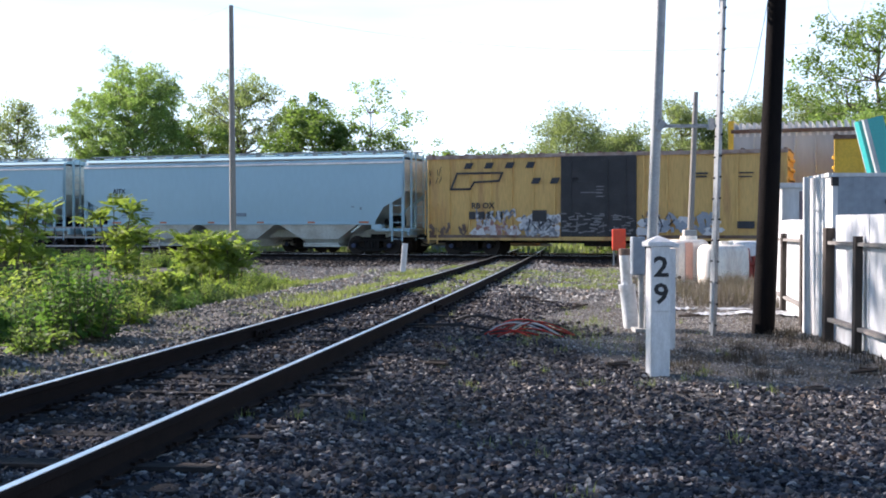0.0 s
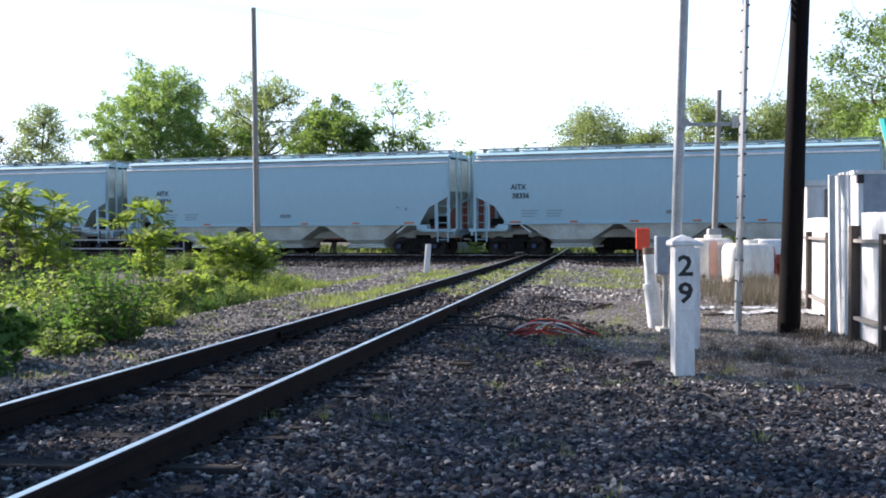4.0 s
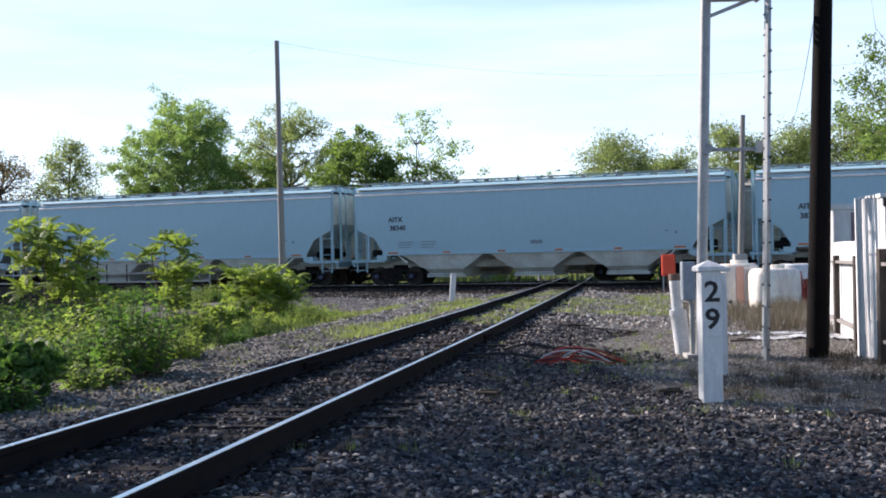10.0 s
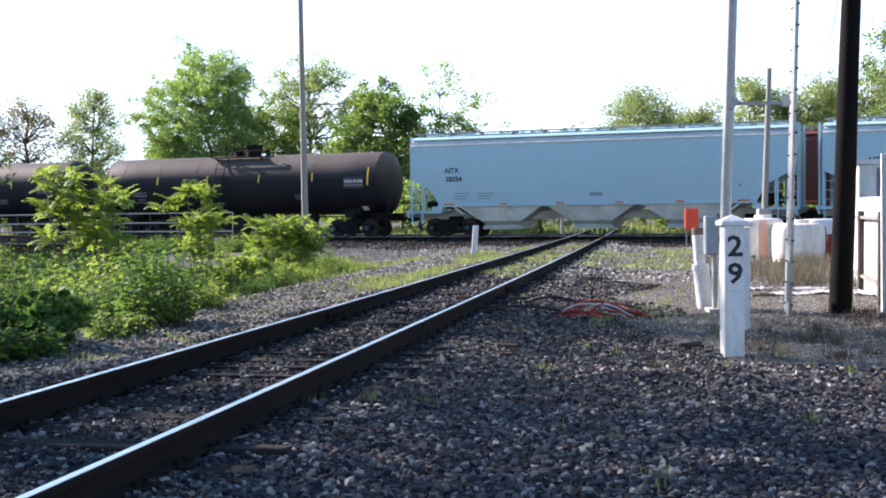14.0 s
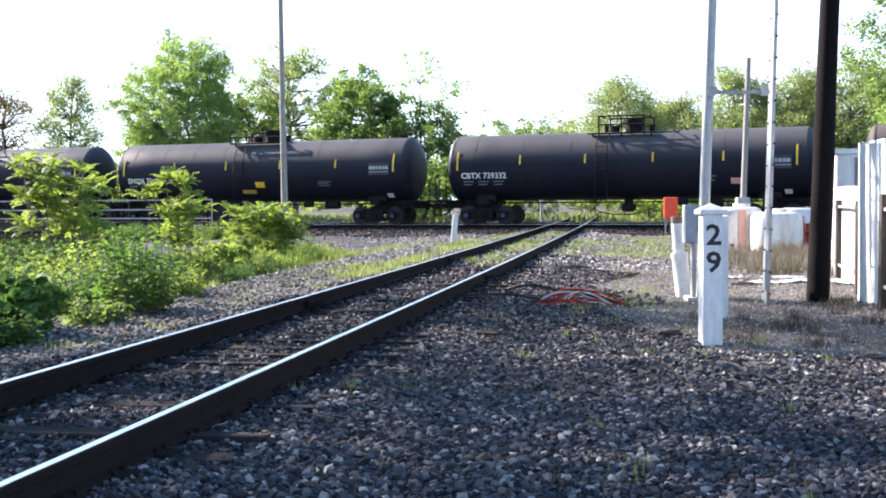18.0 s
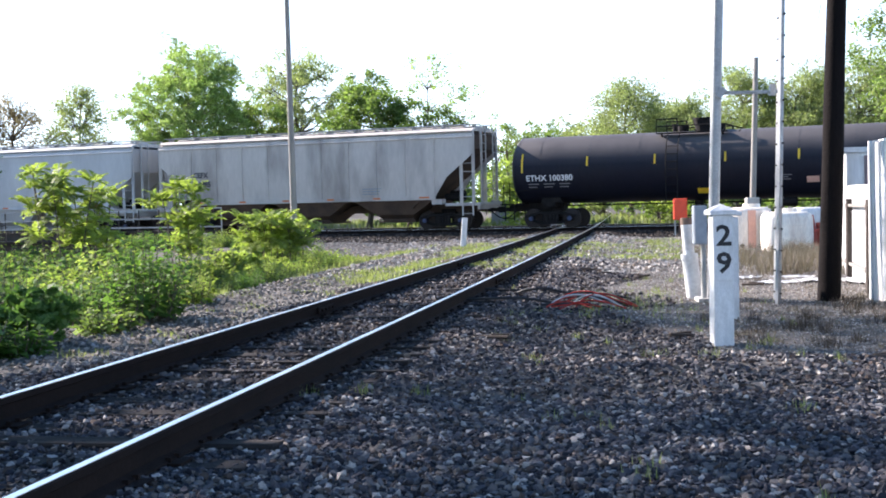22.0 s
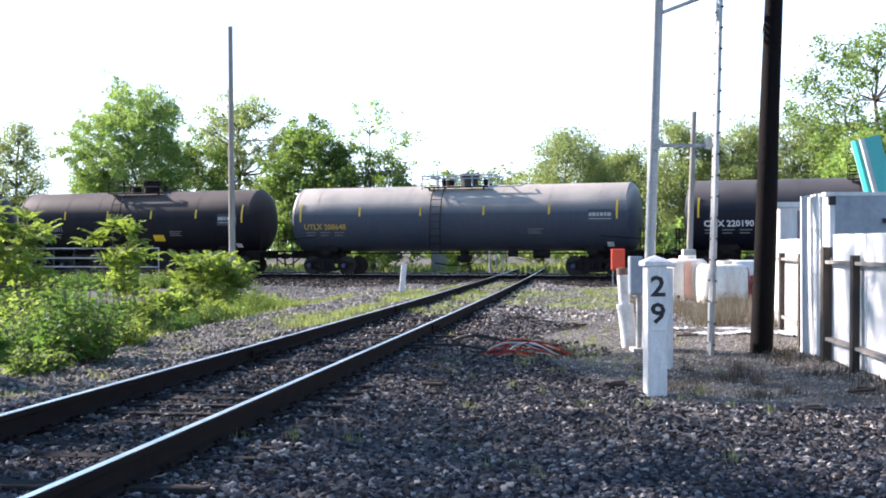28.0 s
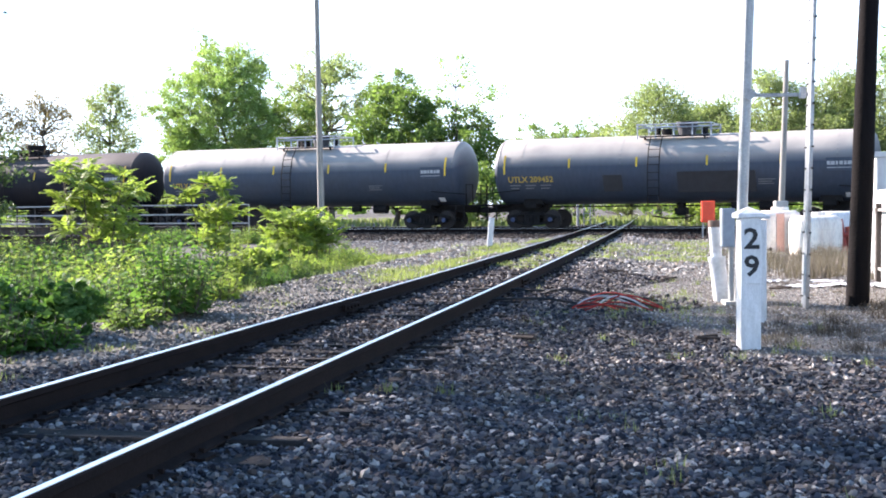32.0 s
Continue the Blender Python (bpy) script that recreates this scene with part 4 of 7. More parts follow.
def make_boxcar(half, body, label, roof_z=4.40, door=True, posts=17, group="freight cars of the train"):
    car = thing("box_car", label, "rail car", group=group)
    lo = 0.78
    bm = bmesh.new()
    box(bm, 0, 0, (lo + roof_z) / 2, 2 * half, 2.94, roof_z - lo)
    part("body", bm, body, car)
    for side in (-1, 1):
        for k in range(posts):
            x = -half + 0.06 + (2 * half - 0.12) * k / (posts - 1)
            if door and abs(x) < 1.75:
                continue
            bm = bmesh.new()
            box(bm, x, side * 1.5, (lo + roof_z) / 2, 0.1, 0.09, roof_z - lo - 0.06, bevel=0.015)
            part("side_post", bm, body, car)
        bm = bmesh.new()
        box(bm, 0, side * 1.52, roof_z - 0.02, 2 * half + 0.04, 0.1, 0.16)
        part("top_chord", bm, "roof_worn" if body == "yellow" else "rust", car)
        bm = bmesh.new()
        box(bm, 0, side * 1.5, lo - 0.02, 2 * half, 0.1, 0.16)
        part("side_sill", bm, body, car)
        if door:
            bm = bmesh.new()
            box(bm, 0, side * 1.54, (lo + roof_z) / 2, 3.3, 0.07, roof_z - lo - 0.14, bevel=0.015)
            paint = "door_black" if body == "yellow" else body
            slide = part("sliding_door", bm, paint, car, "wide black sliding door" if body == "yellow" else "")
            for k in range(7):
                bm = bmesh.new()
                box(bm, 0, side * 1.585, lo + 0.4 + k * 0.5, 3.1, 0.03, 0.06)
                part("door_rib", bm, paint, slide)
            for x in (-1.2, 1.2, 0.4):
                bm = bmesh.new()
                bar(bm, (x, side * 1.6, lo + 0.1), (x, side * 1.6, roof_z - 0.2), 0.05, 0.04)
                part("lock_rod", bm, paint, slide)
    bm = bmesh.new()
    prism(bm, [(-half, roof_z), (half, roof_z), (half, roof_z + 0.06), (-half, roof_z + 0.06)], -1.45, 1.45)
    for k in range(19):
        x = -half + 0.1 + (2 * half - 0.2) * k / 18
        box(bm, x, 0, roof_z + 0.08, 0.12, 2.96, 0.08)
    box(bm, 0, 0, roof_z + 0.1, 2 * half, 0.5, 0.05)
    part("roof", bm, "rust", car, "rusty ribbed roof")
    for e in (-1, 1):
        bm = bmesh.new()
        for k in range(8):
            box(bm, e * (half + 0.04), 0, lo + 0.35 + k * 0.42, 0.1, 2.6, 0.16, bevel=0.04)
        part("ribbed_end", bm, body, car)
        for side in (-1, 1):
            bm = bmesh.new()
            ladder(bm, e * (half - 0.3), side * 1.58, 0.5, 2.3, 0.42)
            part("ladder", bm, body, car)
            bm = bmesh.new()
            ladder(bm, e * (half + 0.14), side * 1.15, 0.9, 2.9, 0.42, along_x=False)
            part("ladder", bm, body, car)
        make_truck(car, e * (half - 1.9))
    bm = bmesh.new()
    box(bm, 0, 0, 0.7, 2 * half, 0.5, 0.3)
    box(bm, 0, -0.9, 0.6, 1.4, 0.6, 0.35)
    part("centre_sill", bm, "truck", car)
    make_couplers(car, half + 0.6)
    return car


TRAIN = []  # (car, its middle's place along the line at 0 s, track, speed)


def place_car(car, front, back, far=False):
    TRAIN.append((car, (front + back) / 2, SECOND if far else 0.0, far))


hopper = make_hopper()
NUMBERS = ("38327", "38335", "38336", "38334", "38337", "38338", "38339", "38340", "38333", "38325", "38324")
for k in range(11):
    c = hopper if k == 0 else copy_thing(hopper, Matrix.Identity(4))
    place_car(c, -0.55 - 18.384 * k, -18.93 - 18.384 * k)
for k, (c, *_) in enumerate(TRAIN):
    letter(c, "AITX", 0.32, -6.5, 3.02, "dark_mark", -1.588)
    letter(c, NUMBERS[k], 0.32, -6.4, 2.63, "dark_mark", -1.588)
    bm = bmesh.new()
    bars(bm, -6.0, 1.98, 0.75, 3, -1.575, 0.035, 0.12)
    part("small_lettering", bm, "faint_mark", c)
    bm = bmesh.new()
    bars(bm, -4.85, 1.98, 0.75, 3, -1.575, 0.035, 0.12)
    part("small_lettering", bm, "faint_mark", c)
    bm = bmesh.new()
    box(bm, 0.3, -1.572, 1.86, 0.55, 0.01, 0.16)
    box(bm, 6.1, -1.58, 2.2, 0.15, 0.01, 0.06)
    box(bm, 6.5, -1.58, 2.12, 0.1, 0.01, 0.12)
    part("stencil", bm, "faint_mark", c)


def black_tank(middle, half, text, mat="black_tank", letters="white_mark", label=None, **kw):
    front, back = middle + half + 0.82, middle - half - 0.82
    c = make_tank(half, half + 0.82, mat=mat, label=label or "black railway tank car with a dome in a moving train", **kw)
    if text:
        tank_letter(c, text, 0.37, -half + 2.0, 2.2, letters)
        for k in range(3):
            tank_bars(c, -half + 1.25 + 0.72 * k, 1.95, 0.5, 2, "grey_mark", 0.045, 0.13)
    plate(c, half - 1.5, 2.60, 1.05, 0.55, "patch" if mat != "grey_tank" else mat, "data_panel")
    tank_bars(c, half - 1.5, 2.80, 0.7, 1, "pale_mark", 0.04, 0.1, 1.522)
    tank_data(c, half - 1.5, 2.66)
    tank_bars(c, half - 1.5, 2.46, 0.98, 2, "pale_mark", 0.05, 0.09, 1.522)
    tank_bars(c, half - 4.4, 2.05, 0.7, 3, "grey_mark", 0.035, 0.09)
    plate(c, half - 1.15, 1.38, 0.3, 0.3, "white_mark", "hazard_placard")
    place_car(c, front, back)
    return c, half


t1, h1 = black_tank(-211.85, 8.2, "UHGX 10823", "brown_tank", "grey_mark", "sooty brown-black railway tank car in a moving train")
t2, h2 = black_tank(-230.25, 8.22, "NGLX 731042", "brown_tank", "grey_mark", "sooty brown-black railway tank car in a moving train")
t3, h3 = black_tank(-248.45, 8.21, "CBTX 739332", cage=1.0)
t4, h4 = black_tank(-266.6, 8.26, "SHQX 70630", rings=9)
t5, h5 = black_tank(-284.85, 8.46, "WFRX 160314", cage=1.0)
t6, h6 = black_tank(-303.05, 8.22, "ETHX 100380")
for c, h in ((t2, h2), (t4, h4)):
    plate(c, 0.35, 1.95, 0.5, 0.3, "yellow_mark", "warning_plate")
    plate(c, -0.35, 1.62, 0.75, 0.24, "yellow_letter", "warning_plate")
for c in (t5, t6):
    plate(c, 0.5, 1.5, 0.5, 0.32, "yellow_mark", "warning_plate")
for c in (t3, t5, t6):
    plate(c, h3 - 3.2, 1.85, 0.5, 0.28, "salmon", "warning_plate")

cefx = make_hopper(8.45, (3.4, 1.9, 1.9), (-4.4, 0.0, 4.4), "dirty_hopper", "underframe", reach=9.3, label="rust-streaked grey ribbed covered hopper rail car in a moving train", ribs=9)
letter(cefx, "CEFX", 0.36, -6.0, 2.85, "dark_mark", -1.6)
letter(cefx, "310985", 0.36, -5.95, 2.4, "dark_mark", -1.6)
place_car(cefx, -311.9, -330.7)
aokx = make_hopper(9.72, (2.9, 1.9, 1.6), (-5.4, -1.8, 1.8, 5.4), "white_hopper", "white_hopper", reach=10.35, label="dusty white four-bay covered hopper rail car in a moving train")
letter(aokx, "AOKX", 0.36, -7.0, 2.9, "dark_mark", -1.6)
letter(aokx, "602586", 0.36, -6.95, 2.45, "dark_mark", -1.6)
for c in (aokx, cefx):
    bm = bmesh.new()
    bars(bm, -6.9, 1.95, 1.2, 3, -1.585, 0.035, 0.12)
    part("small_lettering", bm, "faint_mark", c)
    bm = bmesh.new()
    bars(bm, 3.4, 1.95, 1.0, 3, -1.585, 0.035, 0.12)
    part("small_lettering", bm, "faint_mark", c)
place_car(aokx, -330.8, -351.5)

GREY = "weathered grey railway tank car in a moving train"
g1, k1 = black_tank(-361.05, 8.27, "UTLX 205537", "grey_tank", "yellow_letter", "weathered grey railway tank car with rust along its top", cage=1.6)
t7, h7 = black_tank(-379.02, 8.19, "CITX 220190", rings=9)
plate(t7, -0.6, 1.6, 0.45, 0.4, "yellow_mark", "warning_plate")
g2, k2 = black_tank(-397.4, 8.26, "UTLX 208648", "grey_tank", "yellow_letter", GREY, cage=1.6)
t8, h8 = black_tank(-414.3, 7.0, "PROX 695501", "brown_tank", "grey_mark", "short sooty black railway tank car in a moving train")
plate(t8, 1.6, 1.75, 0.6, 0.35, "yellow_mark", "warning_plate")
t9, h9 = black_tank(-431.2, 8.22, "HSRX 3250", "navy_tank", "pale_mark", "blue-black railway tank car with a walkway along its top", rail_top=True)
plate(t9, 0.6, 1.65, 0.6, 0.5, "yellow_mark", "warning_plate")
plate(t9, 2.6, 2.15, 0.7, 0.35, "yellow_mark", "warning_plate")
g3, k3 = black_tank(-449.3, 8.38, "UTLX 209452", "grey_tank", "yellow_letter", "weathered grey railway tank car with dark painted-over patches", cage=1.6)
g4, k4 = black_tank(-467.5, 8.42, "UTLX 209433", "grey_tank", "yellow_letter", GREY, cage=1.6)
t10, h10 = black_tank(-485.5, 8.2, "", "brown_tank", "grey_mark", "sooty brown-black railway tank car in a moving train")
for x, w, h in ((-2.6, 0.85, 0.85), (1.9, 3.3, 1.05)):
    plate(g3, x, 2.0, w, h * 0.9, "patch", "paint_patch")

# the yellow box car before the hoppers
HB = 7.85
rbox = make_boxcar(HB, "yellow", "faded yellow box car with black door and graffiti in a train")
place_car(rbox, 16.37, -0.67)
for x, z in [(-6.1 + 0.95 * k, 3.85) for k in range(4)] + [(-3.0 + 0.85 * k, 3.15) for k in range(3)]:
    bm = bmesh.new()  # slanted strokes, drawn as plain shapes
    prism(bm, [(x, z), (x + 0.35, z), (x + 0.47, z + 0.26), (x + 0.12, z + 0.26)], -1.575, -1.565)
    part("emblem_stroke", bm, "dark_mark", rbox, "black slanted stroke")
bm = bmesh.new()
for a, b in (((-6.7, 2.95), (-6.4, 3.65)), ((-6.4, 3.65), (-4.3, 3.65)), ((-4.3, 3.65), (-4.45, 3.3)), ((-4.45, 3.3), (-5.6, 3.25)), ((-5.6, 3.25), (-5.8, 2.95)), ((-5.8, 2.95), (-6.7, 2.95))):
    dx, dz = b[0] - a[0], b[1] - a[1]
    box(bm, (a[0] + b[0]) / 2, -1.57, (a[1] + b[1]) / 2, math.hypot(dx, dz) + 0.08, 0.01, 0.085, Matrix.Rotation(-math.atan2(dz, dx), 4, "Y"))
part("emblem", bm, "dark_mark", rbox, "black slanted emblem outline")
letter(rbox, "RB OX", 0.36, -5.2, 2.2, "dark_mark", -1.57)
random.seed(4)
bm = bmesh.new()
for j in range(9):
    x, z = random.uniform(-7.8, -7.2), (3.75, 3.3)[j % 2] + random.uniform(-0.1, 0.1)
    bar(bm, (x, -1.57, z - 0.12), (x + random.uniform(-0.1, 0.15), -1.57, z + 0.14), 0.05, 0.008)
tagged(part("graffiti", bm, "dark_mark", rbox), kind="stuff")
# blotches of overpaint, and a row of stencilled panels
for x0, x1, z0, z1, n in ((-3.5, -1.8, 0.95, 1.65, 16), (-5.6, -3.7, 0.95, 1.4, 8), (1.8, 5.2, 0.95, 1.5, 18)):
    bm = bmesh.new()
    for j in range(n):
        x, z, w = random.uniform(x0, x1), random.uniform(z0, z1), random.uniform(0.2, 0.5)
        pts = [(x + w * math.cos(1.05 * i) * random.uniform(0.6, 1), max(0.88, z + 0.6 * w * math.sin(1.05 * i) * random.uniform(0.6, 1))) for i in range(6)]
        bm.faces.new([bm.verts.new((px, -1.5555 - 0.0003 * j, pz)) for px, pz in pts])
    tagged(part("overpaint", bm, "container", rbox, "pale smeared overpaint"), kind="stuff")
for k in range(4):
    bm = bmesh.new()
    box(bm, -5.7 + 0.42 * k, -1.563, 1.78, 0.3, 0.006, 0.34)
    part("stencil_panel", bm, "patch", rbox)
# sprayed tags: thick crossing strokes, and smeared overpainted grounds behind them
for k, (x0, x1, z0, z1, mat, n, w0) in enumerate(((-5.6, -3.7, 0.9, 1.5, "graffiti2", 22, 0.16), (-5.5, -3.7, 1.45, 1.95, "graffiti", 26, 0.09), (-3.4, -1.8, 0.9, 1.8, "graffiti", 44, 0.22), (-1.55, 1.45, 0.95, 1.85, "grey_mark", 70, 0.05), (1.8, 5.0, 0.95, 1.75, "container_dark", 34, 0.2), (1.9, 3.3, 1.1, 2.0, "dark_mark", 12, 0.05), (-3.3, -1.9, 1.0, 1.7, "dark_mark", 13, 0.06), (-7.8, -5.7, 0.9, 1.4, "rust", 18, 0.12))):
    bm = bmesh.new()
    off = -1.632 if x0 == -1.55 else -1.562 - 0.0045 * k
    for j in range(n):
        x, z = random.uniform(x0, x1), random.uniform(z0, z1)
        tall = random.uniform(0.15, 0.4)
        tilt = random.uniform(-50, 50) if off > -1.63 else random.choice((90, 90, 75, 100, 0))
        z = max(z, 0.86 + tall / 2)
        box(bm, x, off - 0.00008 * j, z, random.uniform(0.6, 1.3) * w0, 0.004, tall, Matrix.Rotation(radians(tilt), 4, "Y"))
    tagged(part("graffiti", bm, mat, rbox), kind="stuff")
for x0, x1 in ((-HB + 0.05, -1.75), (1.75, HB - 0.05)):
    bm = bmesh.new()
    box(bm, (x0 + x1) / 2, -1.5, 0.85, x1 - x0, 0.13, 0.13)
    part("side_sill", bm, "rust", rbox, "rusty side sill")
bm = bmesh.new()
box(bm, -2.6, -1.572, 1.75, 0.65, 0.012, 0.5)
part("paint_patch", bm, "patch", rbox)
for x, z, w, rows, y, h, gap, mat in ((0.1, 3.0, 0.35, 4, -1.63, 0.04, 0.14, "grey_mark"), (-0.3, 2.75, 0.9, 1, -1.63, 0.04, 0.14, "grey_mark"), (4.4, 3.5, 0.5, 2, -1.57, 0.07, 0.14, "dark_mark"), (6.2, 3.5, 0.6, 2, -1.57, 0.05, 0.16, "dark_mark"), (6.2, 1.35, 0.7, 1, -1.57, 0.3, 0.3, "dark_mark")):
    bm = bmesh.new()
    bars(bm, x, z, w, rows, y, h, gap)
    part("small_lettering", bm, mat, rbox)
hicube = make_boxcar(8.0, "bright_yellow", "bright yellow high box car in a moving train", 4.9)
place_car(hicube, 34.0, 17.0)

# the slower train on the far track
FAR = "seen behind the nearer train"
auto = make_boxcar(13.4, "white_hopper", "tall pale autorack rail car, " + FAR, 5.55, door=False, posts=31)
bm = bmesh.new()
for k in range(90):
    box(bm, -13.3 + 26.6 * k / 89, 0, 5.6, 0.13, 3.0, 0.62)
part("corrugated_roof", bm, "white_post", auto)
bm = bmesh.new()
box(bm, -13.42, 0, 4.0, 0.24, 3.1, 4.0)
part("end_door", bm, "bright_yellow", auto, "yellow end door")
place_car(auto, 40.2, 12.4, True)
short = make_hopper(8.5, (2.65, 1.95, 1.4), (-4.25, 0, 4.25), "far_hopper", "far_hopper", 4.1, 1.4, 9.1, "beige-grey covered hopper rail car, " + FAR)
place_car(short, 12.2, -6.2, True)
mini = make_hopper(5.2, (2.65, 1.95, 1.2), (-2.0, 2.0), "far_hopper", "far_hopper", 4.1, 1.4, 5.8, "short beige-grey covered hopper rail car, " + FAR)
place_car(mini, -6.2, -18.0, True)
ft = make_tank(7.6, 8.4, mat="brown_tank", label="dark railway tank car, " + FAR)
place_car(ft, -18.0, -35.0, True)
fb = make_boxcar(8.1, "brownred", "brown-red box car, " + FAR, 4.35)
place_car(fb, -35.0, -52.6, True)
place_car(copy_thing(short, Matrix.Identity(4)), -52.8, -71.2, True)
place_car(copy_thing(short, Matrix.Identity(4)), -71.4, -89.6, True)
place_car(copy_thing(short, Matrix.Identity(4)), -89.8, -107.0, True)
fr = make_hopper(8.5, (2.65, 1.95, 1.4), (-4.25, 0, 4.25), "oxide", "oxide", 4.3, 1.4, 9.1, "oxide red covered hopper rail car, " + FAR)
place_car(fr, -107.0, -125.2, True)


# ---------------------------------------------------------------- things beside the track


def gz(x, y):
    return float(ground_z(x, y))


def make_milepost(x, y, height, numerals=True):
    post = thing("milepost", "square white wooden milepost with black numerals and pointed cap" if numerals else "plain square white wooden post behind the milepost", "milepost", pose(x, y, gz(x, y), 0, 0, 4))
    w = 0.205
    bm = bmesh.new()
    box(bm, 0, 0, height / 2 - 0.1, w, w, height + 0.1, bevel=0.008)
    part("shaft", bm, "white_post", post)
    bm = bmesh.new()
    box(bm, 0, 0, height - 0.015, w + 0.07, w + 0.07, 0.05, bevel=0.008)
    k = (w + 0.07) / 2 - 0.004
    base = [bm.verts.new((sx * k, sy * k, height + 0.008)) for sx, sy in ((-1, -1), (1, -1), (1, 1), (-1, 1))]
    tip = bm.verts.new((0, 0, height + 0.075))
    for i in range(4):
        bm.faces.new((base[i], base[(i + 1) % 4], tip))
    part("cap", bm, "white_post", post)
    if numerals:
        bm = bmesh.new()
        box(bm, 0, -w / 2 - 0.006, height - 0.37, w - 0.006, 0.012, 0.66, bevel=0.003)
        board = part("number_board", bm, "white_post", post)
        for text, z in (("2", height - 0.255), ("9", height - 0.53)):
            me = words(text, 0.29)
            me.transform(Matrix.Diagonal((1.12, 1, 1, 1)))
            part_mesh("numeral", me, "digit", board, at=pose(0.005, -w / 2 - 0.0145, z))
    return post


make_milepost(2.21, 12.95, 1.36)
make_milepost(2.70, 15.3, 1.28, False)

# signal mast with its head, ladder and platform
mast = thing("signal_mast", "galvanized railway signal mast with red light, ladder and platform", "signal", pose(3.02, 18.5, gz(3.02, 18.5)))
lean = lambda z: 0.035 * z
bm = bmesh.new()
rod(bm, (0, 0, -0.1), (lean(5.35), 0, 5.35), 0.078, 16)
part("pole", bm, "galv", mast, smooth=True)
bm = bmesh.new()
rod(bm, (lean(5.3), 0, 5.3), (lean(5.45), 0, 5.45), 0.11, 12)
rod(bm, (lean(5.45), 0, 5.45), (lean(6.0), 0, 6.3), 0.06, 12)
box(bm, lean(5.35) + 0.02, -0.09, 5.35, 0.24, 0.1, 0.16)
part("bracket", bm, "galv", mast)
bm = bmesh.new()
hx, hz, hy = 0.27, 7.0, -0.16
outline = [(hx + 0.35 * math.cos(a), hz + 0.5 * (1 if math.sin(a) > 0 else -1) + 0.35 * math.sin(a)) for a in [2 * math.pi * k / 32 for k in range(32)]]
prism(bm, outline, hy - 0.01, hy + 0.01)
head = part("signal_head", bm, "signal_black", mast, "black oval signal background plate")
for k, z in enumerate((-0.42, 0.0, 0.42)):
    bm = bmesh.new()
    rod(bm, (hx, hy - 0.01, hz + z), (hx, hy - 0.05, hz + z), 0.065, 18)
    part("lens", bm, "red_lens" if k == 0 else "signal_black", head, "lit red lens" if k == 0 else "")
    bm = bmesh.new()
    bmesh.ops.create_cone(bm, cap_ends=False, segments=18, radius1=0.135, radius2=0.135, depth=0.26, matrix=Matrix.Translation((hx, hy - 0.15, hz + z + 0.01)) @ Matrix.Rotation(radians(90), 4, "X"))
    part("visor", bm, "signal_black", head)
bm = bmesh.new()
box(bm, hx, hy + 0.12, hz, 0.36, 0.22, 1.1, bevel=0.04)
part("signal_housing", bm, "signal_black", head)
bm = bmesh.new()
for dx, yy in ((-0.03, -0.2), (0.03, 0.2)):
    bar(bm, (0.83 + dx, yy - 0.5, -0.1), (1.08 + dx * 1.3, yy - 0.3, 7.4), 0.045, 0.075)
part("ladder_stile", bm, "galv", mast)
for k in range(24):
    z = 0.15 + 0.3 * k
    bm = bmesh.new()
    rod(bm, (0.83 + 0.034 * z, -0.75 + 0.027 * z, z), (0.83 + 0.034 * z, -0.25 + 0.027 * z, z), 0.014, 6)
    part("ladder_rung", bm, "truck", mast)
bm = bmesh.new()
bar(bm, (lean(3.02), 0, 3.02), (0.93, -0.3, 3.0), 0.06, 0.05)
bar(bm, (lean(3.02), -0.09, 2.96), (lean(3.02) + 0.1, -0.1, 3.08), 0.1, 0.1)
bar(bm, (0.83, -0.36, 2.94), (0.84, -0.36, 3.1), 0.1, 0.08)
part("cross_arm", bm, "galv", mast)
bm = bmesh.new()
box(bm, 0.23, -0.06, 5.26, 0.05, 0.8, 0.07)
box(bm, 0.98, -0.06, 5.26, 0.05, 0.8, 0.07)
bar(bm, (lean(4.95), 0, 4.95), (0.95, -0.05, 5.24), 0.05, 0.05)
platform = part("platform", bm, "galv", mast)
for k in range(9):
    bm = bmesh.new()
    box(bm, 0.6, -0.42 + 0.09 * k, 5.26, 0.78, 0.03, 0.04)
    part("slat", bm, "galv", platform)
GUARD = [((x, -0.42, 5.26), (x + 0.02, -0.42, 6.35 if x > 0.4 else 6.0)) for x in (0.32, 0.62, 0.94)] + [((0.34, -0.42, z), (0.96, -0.42, z)) for z in (5.62, 5.95, 6.35)] + [((0.34, -0.42, 5.9), (0.28, 0.1, 5.9)), ((0.98, -0.42, 6.33), (1.08, -0.42, 6.33))]
for a, b in GUARD:
    bm = bmesh.new()
    rod(bm, a, b, 0.02, 6)
    part("guard_rail", bm, "galv", mast)
bm = bmesh.new()
box(bm, -0.17, -0.05, 1.12, 0.19, 0.2, 0.56, bevel=0.012)
box(bm, -0.17, -0.16, 1.12, 0.16, 0.012, 0.5)
part("junction_box", bm, "container_dark", mast, "grey steel junction box")
bm = bmesh.new()
rod(bm, (-0.12, -0.05, -0.1), (-0.12, -0.05, 0.85), 0.04, 8)
box(bm, 0, 0, -0.02, 0.45, 0.45, 0.16)
part("footing", bm, "concrete", mast)

